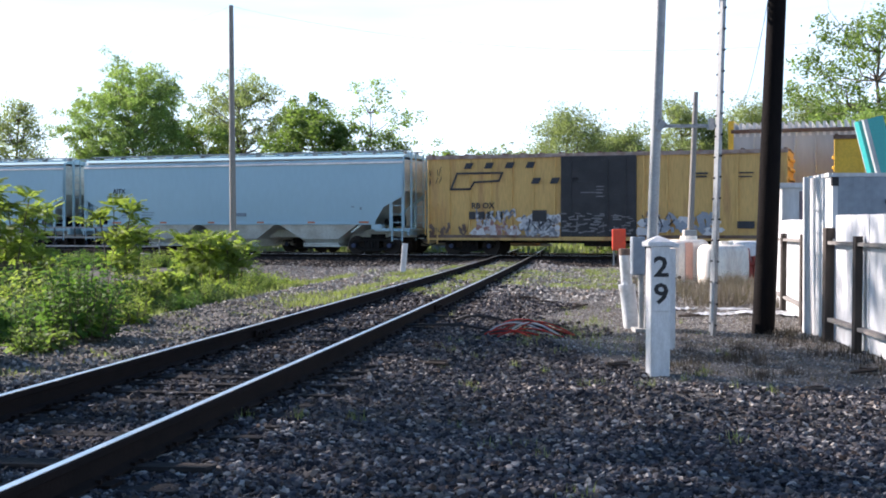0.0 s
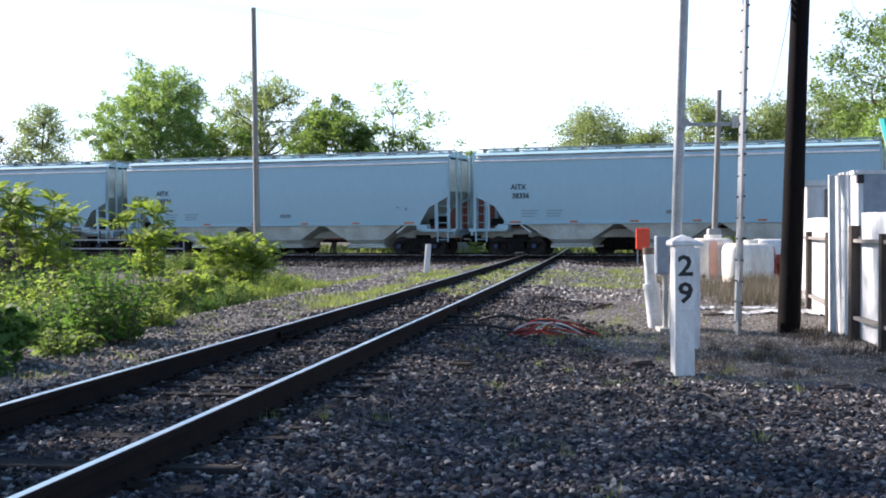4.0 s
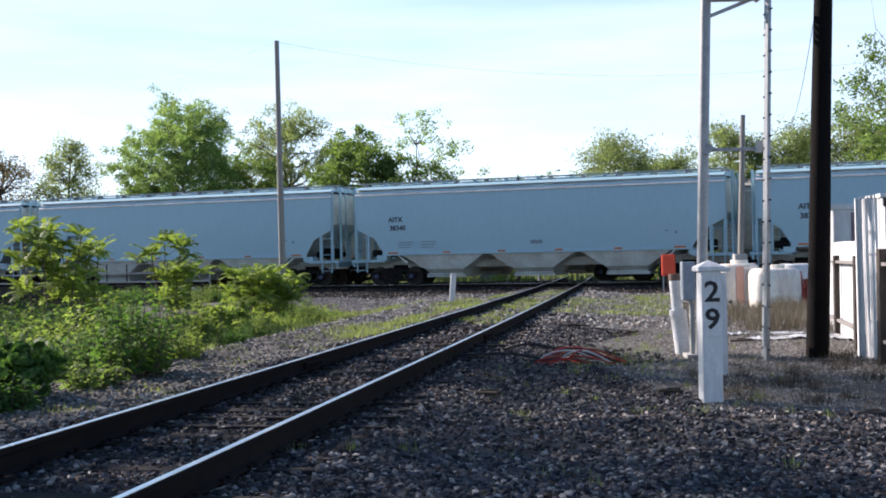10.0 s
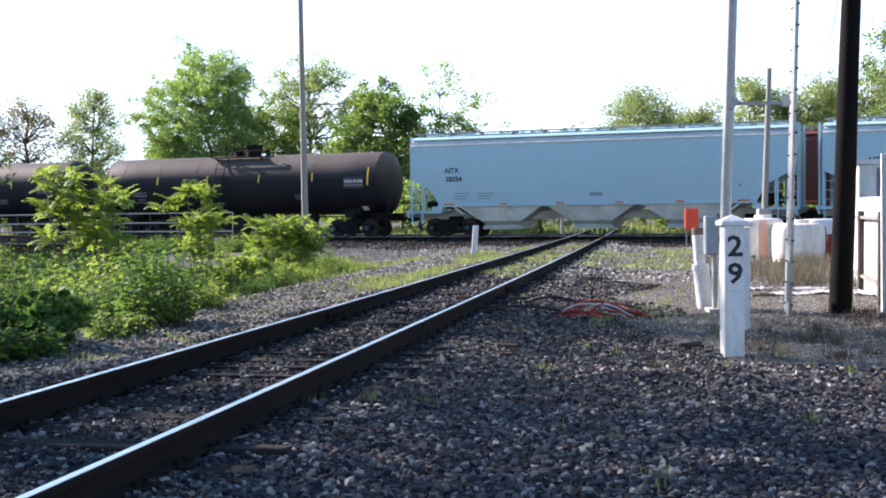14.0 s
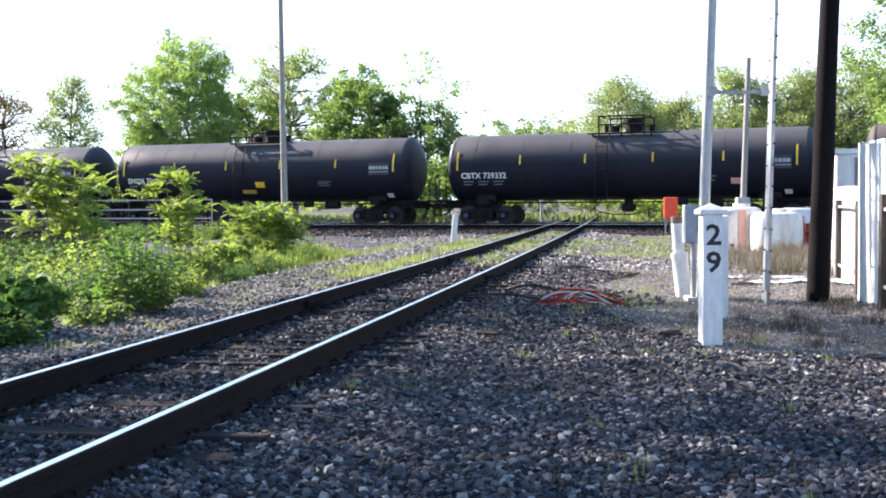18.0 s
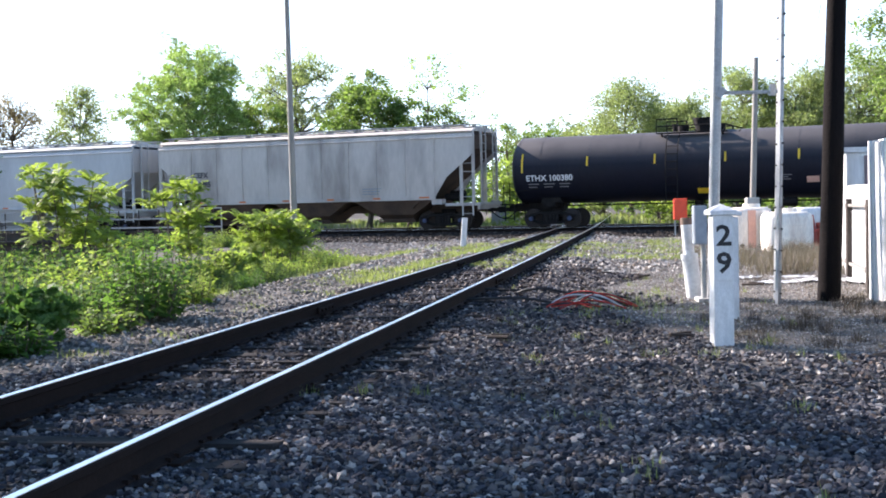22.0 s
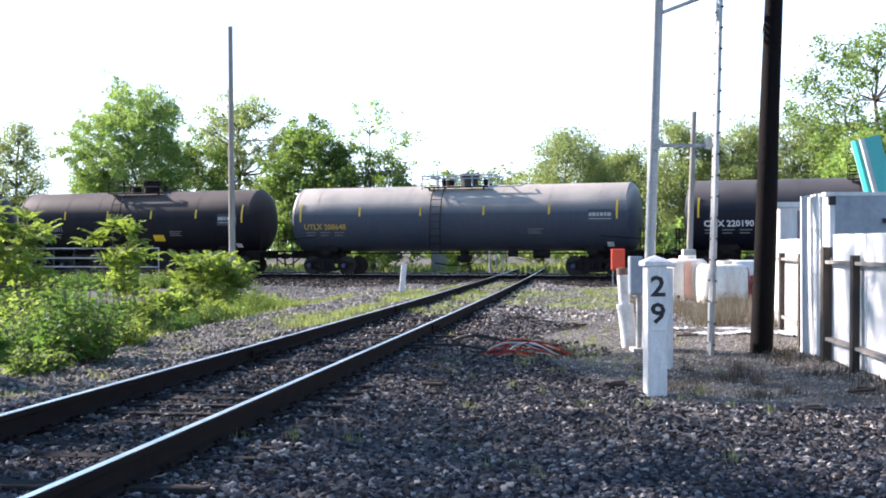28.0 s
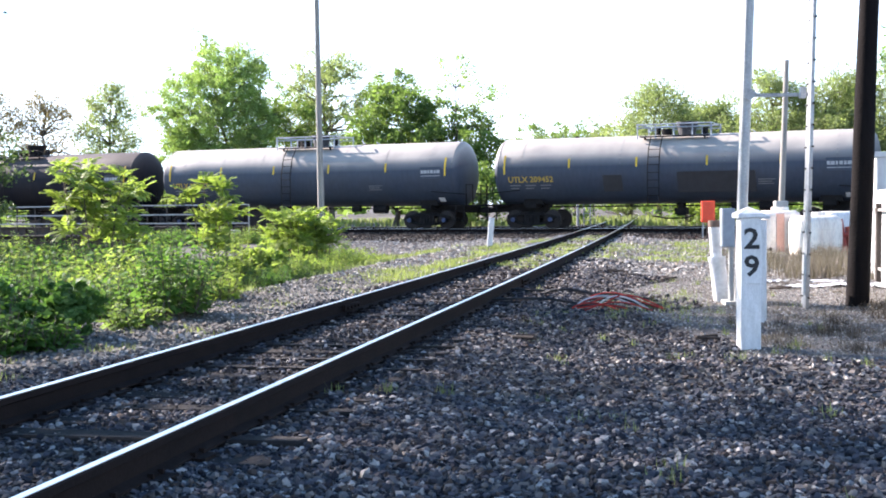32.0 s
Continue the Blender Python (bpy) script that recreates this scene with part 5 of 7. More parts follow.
pipe = thing("standpipe", "white plastic standpipe with a rust-coloured cap", "pipe", pose(2.80, 19.0, gz(2.8, 19.0)))
bm = bmesh.new()
rod(bm, (0.06, 0, -0.1), (-0.02, 0, 0.62), 0.12, 18)
part("lower_pipe", bm, "pvc", pipe, smooth=True)
bm = bmesh.new()
rod(bm, (-0.02, 0, 0.56), (-0.06, 0, 1.1), 0.085, 18)
rod(bm, (-0.02, 0, 0.58), (-0.024, 0, 0.66), 0.13, 18)
part("upper_pipe", bm, "pvc", pipe, smooth=True)
bm = bmesh.new()
rod(bm, (-0.06, 0, 1.1), (-0.062, 0, 1.2), 0.09, 16)
part("cap", bm, "rust", pipe)

dark_pole = thing("utility_pole", "dark creosoted wooden utility pole", "pole", pose(4.63, 18.2, gz(4.63, 18.2)))
bm = bmesh.new()
rings = []
for k in range(12):
    z = -0.15 + 6.75 * k / 11
    rr = 0.165 - 0.045 * k / 11
    rings.append([(0.037 * z + rr * math.cos(a) * (1 + 0.03 * math.sin(3 * a + k)), rr * math.sin(a), z) for a in [2 * math.pi * i / 18 for i in range(18)]])
loft(bm, rings)
part("shaft", bm, "dark_pole", dark_pole, smooth=True)
bm = bmesh.new()
for z, s in ((6.35, -1), (6.0, -1), (5.5, -1)):
    x = 0.037 * z - 0.12
    tube(bm, [(x, -0.05, z), (x - 0.16, -0.06, z + 0.05), (x - 0.22, -0.06, z - 0.12), (x - 0.12, -0.05, z - 0.28), (x + 0.02, -0.05, z - 0.22)], 0.012, 5)
    box(bm, x + 0.03, -0.08, z - 0.05, 0.07, 0.06, 0.1)
part("wire_fitting", bm, "wire", dark_pole)


def wire(name, a, b, sag, r, label, n=18):
    th = thing(name, label, "cable")
    bm = bmesh.new()
    a, b = Vector(a), Vector(b)
    pts = [a.lerp(b, k / n) - Vector((0, 0, sag * 4 * (k / n) * (1 - k / n))) for k in range(n + 1)]
    tube(bm, pts, r, 5)
    part("strand", bm, "wire", th)


wire("service_wire", (4.82, 18.15, 5.35), (11.6, 50.0, 6.1), 0.9, 0.007, "thin drooping service wire from the dark pole")
wire("service_wire", (4.88, 18.2, 6.25), (11.0, 16.0, 7.0), 0.3, 0.008, "thin service wire leaving the dark pole")
wire("overhead_wire", (-7.55, 45.0, 9.1), (15.5, 41.0, 7.6), 1.05, 0.0035, "thin overhead wire from the bare pole")
wire("overhead_wire", (-7.55, 45.0, 9.1), (-40.0, 85.0, 11.5), 1.2, 0.003, "thin overhead wire from the bare pole")


def wooden_pole(name, x, y, top, r0, r1, lean_x, label, mat="grey_pole"):
    p = thing(name, label, "pole", pose(x, y, gz(x, y)))
    bm = bmesh.new()
    h = top - gz(x, y)
    rings = []
    for k in range(8):
        z = -0.2 + (h + 0.2) * k / 7
        rr = r0 + (r1 - r0) * k / 7
        rings.append([(lean_x * z + rr * math.cos(a), rr * math.sin(a), z) for a in [2 * math.pi * i / 14 for i in range(14)]])
    loft(bm, rings)
    part("shaft", bm, mat, p, smooth=True)
    return p


wooden_pole("bare_pole", -7.48, 45.0, 9.14, 0.13, 0.085, -0.007, "tall bare silvered wooden pole beside the bridge")
wp = wooden_pole("short_pole", 8.98, 46.0, 6.17, 0.12, 0.09, 0.036, "silvered wooden pole on a concrete footing")
bm = bmesh.new()
box(bm, 0.02, 0, 0.72, 0.46, 0.42, 1.55, bevel=0.03)
part("footing", bm, "concrete", wp)

stub = thing("marker_post", "short leaning white concrete marker post", "post", pose(-1.36, 42.5, gz(-1.36, 42.5), 0, 4.5, 0))
bm = bmesh.new()
box(bm, 0, 0, 0.46, 0.19, 0.19, 1.1, bevel=0.02)
part("shaft", bm, "white_post", stub)
bm = bmesh.new()
box(bm, 0, 0, 1.02, 0.195, 0.195, 0.04)
part("top_band", bm, "white_post", stub)

cabinet = thing("trackside_cabinet", "small bright orange cabinet on two steel legs", "cabinet", pose(6.92, 49.6, gz(6.92, 49.6), 0, 0, -8))
bm = bmesh.new()
box(bm, 0, 0, 1.06, 0.54, 0.3, 0.84, bevel=0.03)
part("case", bm, "orange", cabinet)
bm = bmesh.new()
box(bm, 0, -0.16, 1.06, 0.44, 0.02, 0.7, bevel=0.006)
part("door", bm, "orange", cabinet)
for x in (-0.2, 0.2):
    bm = bmesh.new()
    bar(bm, (x, 0, -0.1), (x, 0, 0.66), 0.06, 0.06)
    part("leg", bm, "galv", cabinet)
bm = bmesh.new()
rod(bm, (0.02, 0, -0.1), (0.02, 0, 0.66), 0.09, 10)
part("conduit", bm, "rust", cabinet)


def rounded_tank(name, x, y, w, d, h, mat, label, lid=True):
    t = thing(name, label, "tank", pose(x, y, gz(x, y)))
    bm = bmesh.new()
    rings = []
    for z, k in ((-0.05, 0.90), (0.04, 0.98), (0.12, 1.0), (h * 0.45, 1.02), (h - 0.16, 1.0), (h - 0.06, 0.93), (h, 0.78)):
        ring = []
        for i in range(32):
            a = 2 * math.pi * i / 32
            c, s = math.cos(a), math.sin(a)
            q = (abs(c) ** 4 + abs(s) ** 4) ** -0.25
            ring.append((w / 2 * k * c * q, d / 2 * k * s * q, z))
        rings.append(ring)
    loft(bm, rings)
    part("body", bm, mat, t, smooth=True)
    if lid:
        bm = bmesh.new()
        rod(bm, (0.05, 0, h - 0.02), (0.05, 0, h + 0.1), 0.24, 18)
        part("lid", bm, mat, t, smooth=True)
        bm = bmesh.new()
        rod(bm, (-w / 2 + 0.25, -d / 2 - 0.08, 0.16), (-w / 2 + 0.25, -d / 2 + 0.1, 0.16), 0.05, 10)
        part("outlet", bm, "digit", t)
    for z in (0.35, 0.65):
        if z < h - 0.2:
            bm = bmesh.new()
            box(bm, 0, -d / 2 * 1.0, h * z, w * 0.55, 0.03, 0.035)
            part("moulded_rib", bm, mat, t)
    return t


ta = rounded_tank("plastic_tank", 6.95, 35.9, 1.15, 1.1, 1.22, "tank_plastic", "yellowed white plastic liquid tank with a salmon stripe")
bm = bmesh.new()
box(bm, -0.05, -0.57, 0.62, 0.22, 0.03, 1.05, bevel=0.01)
part("stripe", bm, "salmon", ta, "faded salmon stripe")
rounded_tank("plastic_tank", 7.75, 34.9, 1.32, 1.15, 1.06, "tank_plastic", "stained white plastic liquid tank on bare ground")
rounded_tank("plastic_tank", 9.15, 38.2, 1.1, 1.0, 1.15, "white_post", "clean white plastic tank behind the fence end", False)
valve = thing("red_hydrant", "rusty red pipe stand beside the plastic tanks", "pipe", pose(8.55, 34.8, gz(8.55, 34.8)))
for k, (a, b, r) in enumerate((((0, 0, -0.1), (-0.18, 0, 0.95), 0.09), ((0.12, 0, -0.1), (0.02, 0, 0.75), 0.06), ((-0.1, -0.05, 0.5), (0.22, -0.05, 0.62), 0.05))):
    bm = bmesh.new()
    rod(bm, a, b, r, 10)
    part("pipe", bm, "redpaint", valve)
end_post = thing("fence_end_post", "weathered grey wooden post beside the tanks", "post", pose(8.75, 34.6, gz(8.75, 34.6)))
bm = bmesh.new()
box(bm, 0, 0, 0.7, 0.16, 0.14, 1.6, Matrix.Rotation(radians(-2), 4, "Y"), bevel=0.015)
part("shaft", bm, "grey_pole", end_post)


def sheet(bm, p, q, z0, z1, pitch=0.15, depth=0.018, lift=0.0):
    """A ribbed metal sheet that stands from p to q."""
    p, q = Vector((*p, 0)), Vector((*q, 0))
    d = q - p
    n = max(2, int(d.length / (pitch / 4)))
    side = Vector((-d.y, d.x, 0)).normalized()
    lo, hi = [], []
    top_z = -0.33 + z1
    for i in range(n + 1):
        o = p + d * i / n + side * (depth if i % 4 in (1, 2) else 0.0)
        g = gz(o.x, o.y)
        lo.append((o.x, o.y, g + z0))
        hi.append((o.x, o.y, top_z + lift * i / n))
    back = side * -0.02
    ring = [lo, hi]
    va = [[bm.verts.new(c) for c in r] for r in ring]
    vb = [[bm.verts.new(Vector(c) + back) for c in r] for r in ring]
    for i in range(n):
        bm.faces.new((va[0][i], va[0][i + 1], va[1][i + 1], va[1][i]))
        bm.faces.new((vb[0][i + 1], vb[0][i], vb[1][i], vb[1][i + 1]))
        bm.faces.new((va[1][i], va[1][i + 1], vb[1][i + 1], vb[1][i]))
    for i in (0, n):
        bm.faces.new((va[0][i], va[1][i], vb[1][i], vb[0][i]))


def lerp2(p, q, k):
    return (p[0] + (q[0] - p[0]) * k, p[1] + (q[1] - p[1]) * k)


def fence_run(p, q, panels, top, posts, label, drop=0.0):
    f = thing("sheet_fence", label, "fence", kind="structure")
    d = Vector((q[0] - p[0], q[1] - p[1], 0)).normalized()
    left = Vector((-d.y, d.x, 0))
    for k in range(panels):
        bm = bmesh.new()
        sheet(bm, lerp2(p, q, k / panels + 0.003), lerp2(p, q, (k + 1) / panels - 0.003), 0.02 + 0.02 * (k % 2), top + 0.006 * math.sin(5 * k + 1), 0.3, 0.009)
        part("panel", bm, "fence", f)
    for k in posts:
        x, y = lerp2(p, q, k)
        bm = bmesh.new()
        o = Vector((x, y, gz(x, y))) + left * 0.10
        bar(bm, o + Vector((0, 0, -0.1)), o + Vector((0.01, 0, 1.42)), 0.105, 0.09)
        part("post", bm, "fence_post", f)
    for z in (0.3, 1.32):
        a, b = Vector((p[0], p[1], gz(*p) + z)) + left * 0.06, Vector((q[0], q[1], gz(*q) + z)) + left * 0.06
        bm = bmesh.new()
        bar(bm, a, b, 0.1, 0.045)
        part("rail", bm, "fence_rail", f)
    return f


fence_run((4.80, 12.2), (5.22, 16.75), 5, 1.68, (0.05, 0.64), "white sheet fence on dark posts and grey rails")
fence_run((5.42, 18.15), (6.42, 24.0), 7, 1.66, (0.2, 0.72), "sunlit white ribbed sheet fence on wooden posts")

shed = thing("metal_shed", "tall pale corrugated metal box standing in the fence line", "shed")
bm = bmesh.new()
sheet(bm, (5.22, 16.9), (5.20, 18.1), -0.02, 2.22, 0.13, 0.03)
part("corrugated_side", bm, "container", shed)
bm = bmesh.new()
sheet(bm, (5.26, 16.88), (7.0, 16.75), -0.02, 2.2, 0.3, 0.02)
sheet(bm, (7.0, 16.75), (7.08, 17.95), -0.02, 2.2, 0.3, 0.02)
sheet(bm, (7.05, 18.0), (5.32, 18.07), -0.02, 2.2, 0.3, 0.02)
part("wall", bm, "container_dark", shed)
bm = bmesh.new()
g = gz(5.3, 17.5)
box(bm, 6.15, 17.45, g + 2.21, 1.9, 1.3, 0.05, Matrix.Rotation(radians(-4), 4, "Z"))
part("roof", bm, "container", shed)
for x, y in ((5.24, 16.88), (5.22, 18.12), (7.03, 16.76)):
    bm = bmesh.new()
    box(bm, x, y, g + 1.1, 0.07, 0.07, 2.26)
    part("corner_post", bm, "container", shed)
bm = bmesh.new()
box(bm, 5.24, 16.86, g + 2.12, 0.09, 0.05, 0.12)
box(bm, 6.1, 16.78, g + 1.85, 0.4, 0.05, 0.06)
part("latch", bm, "digit", shed)
bm = bmesh.new()
bar(bm, (5.19, 16.7, g + 1.34), (5.27, 18.1, g + 1.36), 0.03, 0.03)
part("strap", bm, "galv", shed)
bm = bmesh.new()
bar(bm, (5.14, 16.82, g - 0.05), (5.15, 16.82, g + 1.5), 0.14, 0.12)
part("dark_post", bm, "fence_post", shed)

hut = thing("small_hut", "low white hut with a mauve side panel behind the fence", "shed", pose(7.15, 25.2, gz(7.15, 25.2), 0, 0, -6))
bm = bmesh.new()
box(bm, 0, 0, 1.1, 0.95, 1.2, 2.4, bevel=0.02)
part("body", bm, "container", hut)
bm = bmesh.new()
box(bm, 0.12, -0.61, 1.85, 0.5, 0.03, 0.75)
part("panel", bm, "maroon_panel", hut)
bm = bmesh.new()
box(bm, 0.0, 0, 2.34, 1.05, 1.3, 0.1)
box(bm, 0.2, -0.62, 2.3, 0.35, 0.05, 0.16)
part("roof", bm, "container", hut)

chute = thing("plastic_chute", "slanting teal plastic chute rising behind the shed", "chute")
a, b = Vector((6.62, 20.0, 2.92)), Vector((7.30, 20.0, 0.3))
bm = bmesh.new()
bar(bm, a + Vector((0.12, 0, 0)), b + Vector((0.12, 0, 0)), 0.20, 0.4)
part("bed", bm, "teal", chute)
bm = bmesh.new()
bar(bm, a + Vector((-0.01, -0.2, -0.03)), b + Vector((-0.01, -0.2, 0)), 0.09, 0.06)
bar(bm, a + Vector((-0.01, 0.2, -0.03)), b + Vector((-0.01, 0.2, 0)), 0.09, 0.06)
part("side_rail", bm, "glassgrey", chute)
bm = bmesh.new()
bar(bm, a + Vector((0.25, 0, 0)), (7.0, 20.2, -0.35), 0.08, 0.08)
bar(bm, b, (7.32, 20.0, -0.4), 0.3, 0.4)
part("support", bm, "galv", chute)

# walkway railing and girder of the bridge
bridge = thing("railway_bridge", "low steel girder bridge with a pipe railing over the creek", "bridge", LINE.copy(), kind="structure")
for k in range(24):
    x = -13.2 - 1.2 * k
    bm = bmesh.new()
    bar(bm, (x, -2.75, -0.3), (x, -2.75, 1.28), 0.05, 0.05)
    part("railing_post", bm, "railing" if k == 0 else "girder", bridge)
for z in (1.25, 0.78, 0.35):
    bm = bmesh.new()
    bar(bm, (-13.2, -2.75, z), (-41.2, -2.75, z), 0.06, 0.07)
    part("railing_bar", bm, "railing", bridge)
bm = bmesh.new()
box(bm, -27, -2.3, -0.28, 29, 1.0, 0.06)
part("walkway", bm, "girder", bridge)
for y, top in ((-1.9, 0.16), (1.9, 0.1), (SECOND + 2.0, 1.15)):
    bm = bmesh.new()
    box(bm, -24.5, y, (top - 1.4) / 2, 21, 0.12, top + 1.4)
    box(bm, -24.5, y, top - 0.02, 21, 0.4, 0.06)
    box(bm, -24.5, y, -1.38, 21, 0.4, 0.06)
    for k in range(10):
        box(bm, -34 + 2.1 * k, y - 0.1, (top - 1.4) / 2, 0.05, 0.2, top + 1.3)
    part("girder", bm, "girder", bridge)
for x in (-13.6, -33.4):
    bm = bmesh.new()
    box(bm, x, SECOND / 2, -1.3, 1.2, SECOND + 6.4, 2.0, bevel=0.04)
    part("abutment", bm, "concrete", bridge)
bm = bmesh.new()
box(bm, -14.3, -3.3, -0.12, 1.6, 0.5, 0.3, bevel=0.03)
part("wing_wall", bm, "concrete", bridge)

# conduits left on the ballast
def loose_cable(x0, x1, y, peak, mat, name, label, seed, n=14, r=0.012, wander=0.14):
    random.seed(seed)
    th = thing(name, label, "cable")
    pts = []
    dy, ph = random.uniform(-0.25, 0.25), random.uniform(0, 6)
    for k in range(n + 1):
        q = k / n
        x = x0 + (x1 - x0) * q
        yy = y + dy + wander * math.sin(4 * q + ph)
        pts.append((x, yy, gz(x, yy) + 0.05 + peak * math.sin(math.pi * q ** 0.8)))
    bm = bmesh.new()
    tube(bm, pts, r, 6)
    part("jacket", bm, mat, th)


for k, (x0, x1, y, p) in enumerate(((0.62, 1.30, 16.7, 0.05), (0.72, 1.62, 16.9, 0.10), (0.68, 1.78, 17.1, 0.16), (0.80, 1.55, 17.3, 0.13), (0.95, 1.80, 17.0, 0.18), (0.55, 1.15, 16.8, 0.08), (0.75, 1.70, 17.5, 0.20))):
    loose_cable(x0, x1, y, p, "cable_red", "conduit", "length of loose red plastic conduit on the ballast", 20 + k, r=0.0105, wander=0.16)
for k in range(2):
    loose_cable(0.6 + 0.3 * k, 1.5 + 0.1 * k, 17.15, 0.16, "cable_white", "cable", "loose grey cable among the red conduits", 40 + k, r=0.012)
for k, (x0, x1, y, p) in enumerate(((-0.6, 0.75, 17.4, 0.03), (0.2, 1.5, 18.6, 0.1), (0.9, 1.9, 18.9, 0.08), (-0.9, 0.5, 19.2, 0.02), (0.5, 1.3, 17.0, 0.05), (0.7, 1.75, 17.6, 0.13))):
    loose_cable(x0, x1, y, p, "cable_black", "cable", "loose black cable lying on the ballast", 60 + k, r=0.02, wander=0.18)

random.seed(11)
for k, (x, y, s) in enumerate(((1.55, 25.5, 0.5), (1.85, 26.2, 0.4), (2.0, 25.2, 0.35), (-0.1, 12.9, 0.32), (1.9, 13.6, 0.3), (4.2, 21.5, 0.4), (4.3, 28.5, 0.6), (2.6, 24.0, 0.35), (-0.75, 17.2, 0.5), (3.3, 11.2, 0.3), (4.35, 13.0, 0.28))):
    th = thing("wood_scrap", "splintered scrap of old tie wood on the gravel", "debris", pose(x, y, gz(x, y), 0, 0, random.uniform(-40, 40)))
    bm = bmesh.new()
    box(bm, 0, 0, 0.04, s, 0.075, 0.035, Matrix.Rotation(radians(random.uniform(-9, 9)), 4, "Y"), bevel=0.012)
    box(bm, s * 0.1, 0.05, 0.055, s * 0.6, 0.035, 0.03, Matrix.Rotation(radians(14), 4, "Z"))
    part("splinter", bm, "wood_chip", th)

for k, (x, y, w, d) in enumerate(((4.75, 21.9, 0.4, 0.3), (5.55, 22.1, 0.5, 0.32), (4.3, 22.8, 0.3, 0.25), (6.0, 21.5, 0.3, 0.4), (5.3, 23.4, 0.4, 0.25))):
    random.seed(500 + k)
    tarp = thing("plastic_sheet", "crumpled scrap of white plastic sheet in dry grass", "sheet", pose(x, y, gz(x, y), 0, 0, random.uniform(-20, 20)))
    bm = bmesh.new()
    rows = []
    for i in range(12):
        u = i / 11 * 2 - 1
        half = d * math.sqrt(max(0.05, 1 - u * u)) * random.uniform(0.7, 1.1)
        rows.append([(w * u + 0.04 * math.sin(3 * j), half * (j / 6 * 2 - 1), 0.02 + 0.04 * abs(math.sin(1.9 * i + 1.3 * j + k)) * random.uniform(0.3, 1)) for j in range(7)])
    loft(bm, rows, closed=False, caps=False)
    part("sheet", bm, "pvc", tarp)

# beyond the main line
far_signal = thing("far_signal", "black signal head on a slim mast beyond the main line", "signal", pose(2.55, 67.5, gz(2.55, 67.5)))
bm = bmesh.new()
rod(bm, (0, 0, -0.1), (0, 0, 4.4), 0.07, 10)
part("pole", bm, "galv", far_signal)
bm = bmesh.new()
box(bm, 0, -0.1, 4.55, 0.42, 0.2, 0.8, bevel=0.15)
part("signal_head", bm, "signal_black", far_signal)
bm = bmesh.new()
ladder(bm, 0.5, 0, 0, 4.2, 0.35)
part("ladder", bm, "galv", far_signal)
hutch = thing("relay_hut", "low grey concrete relay hut beyond the crossing", "hut", pose(0.2, 84, gz(0.2, 84)))
bm = bmesh.new()
box(bm, 0, 0, 0.75, 1.9, 1.6, 1.7, bevel=0.03)
part("body", bm, "concrete", hutch)
bm = bmesh.new()
box(bm, 0, 0, 1.65, 2.1, 1.8, 0.14, bevel=0.03)
part("roof", bm, "concrete", hutch)
low_box = thing("battery_box", "low grey metal box beside the far track", "box", pose(12.0, 74, gz(12, 74)))
bm = bmesh.new()
box(bm, 0, 0, 0.35, 2.0, 1.0, 0.8, bevel=0.03)
part("case", bm, "container_dark", low_box)
bm = bmesh.new()
box(bm, 0, 0, 0.78, 2.1, 1.1, 0.06)
part("lid", bm, "container", low_box)


# ---------------------------------------------------------------- plants


def leaf_quads(centres, size, r, stretch=1.8, up=0.3):
    """Small pointed leaves, each a folded diamond, at the given places."""
    n = len(centres)
    d = r.normal(size=(n, 3))
    d[:, 2] = d[:, 2] * 0.7 - up * 0.3
    d /= np.linalg.norm(d, axis=1)[:, None]
    e = r.normal(size=(n, 3))
    e -= (e * d).sum(1)[:, None] * d
    e /= np.linalg.norm(e, axis=1)[:, None]
    s = size * r.uniform(0.6, 1.3, n)[:, None]
    w = np.cross(d, e) * s * 0.12
    a = centres - d * s * 0.5
    c = centres + d * s * 0.5
    b = centres + e * s * 0.5 / stretch + w - d * s * 0.06
    f = centres - e * s * 0.5 / stretch + w - d * s * 0.06
    return np.stack([a, b, c, f], 1)


def limbs(bm, a, b, r0, r1, r, bend=0.12, n=3):
    a, b = Vector(a), Vector(b)
    pts = [a]
    for k in range(1, n):
        j = Vector(r.normal(size=3) * bend * (b - a).length * 0.4)
        pts.append(a.lerp(b, k / n) + j)
    pts.append(b)
    for k in range(n):
        rod(bm, pts[k], pts[k + 1], r0 + (r1 - r0) * k / n, 6 if r0 > 0.1 else 3, r0 + (r1 - r0) * (k + 1) / n, caps=False)
    return pts


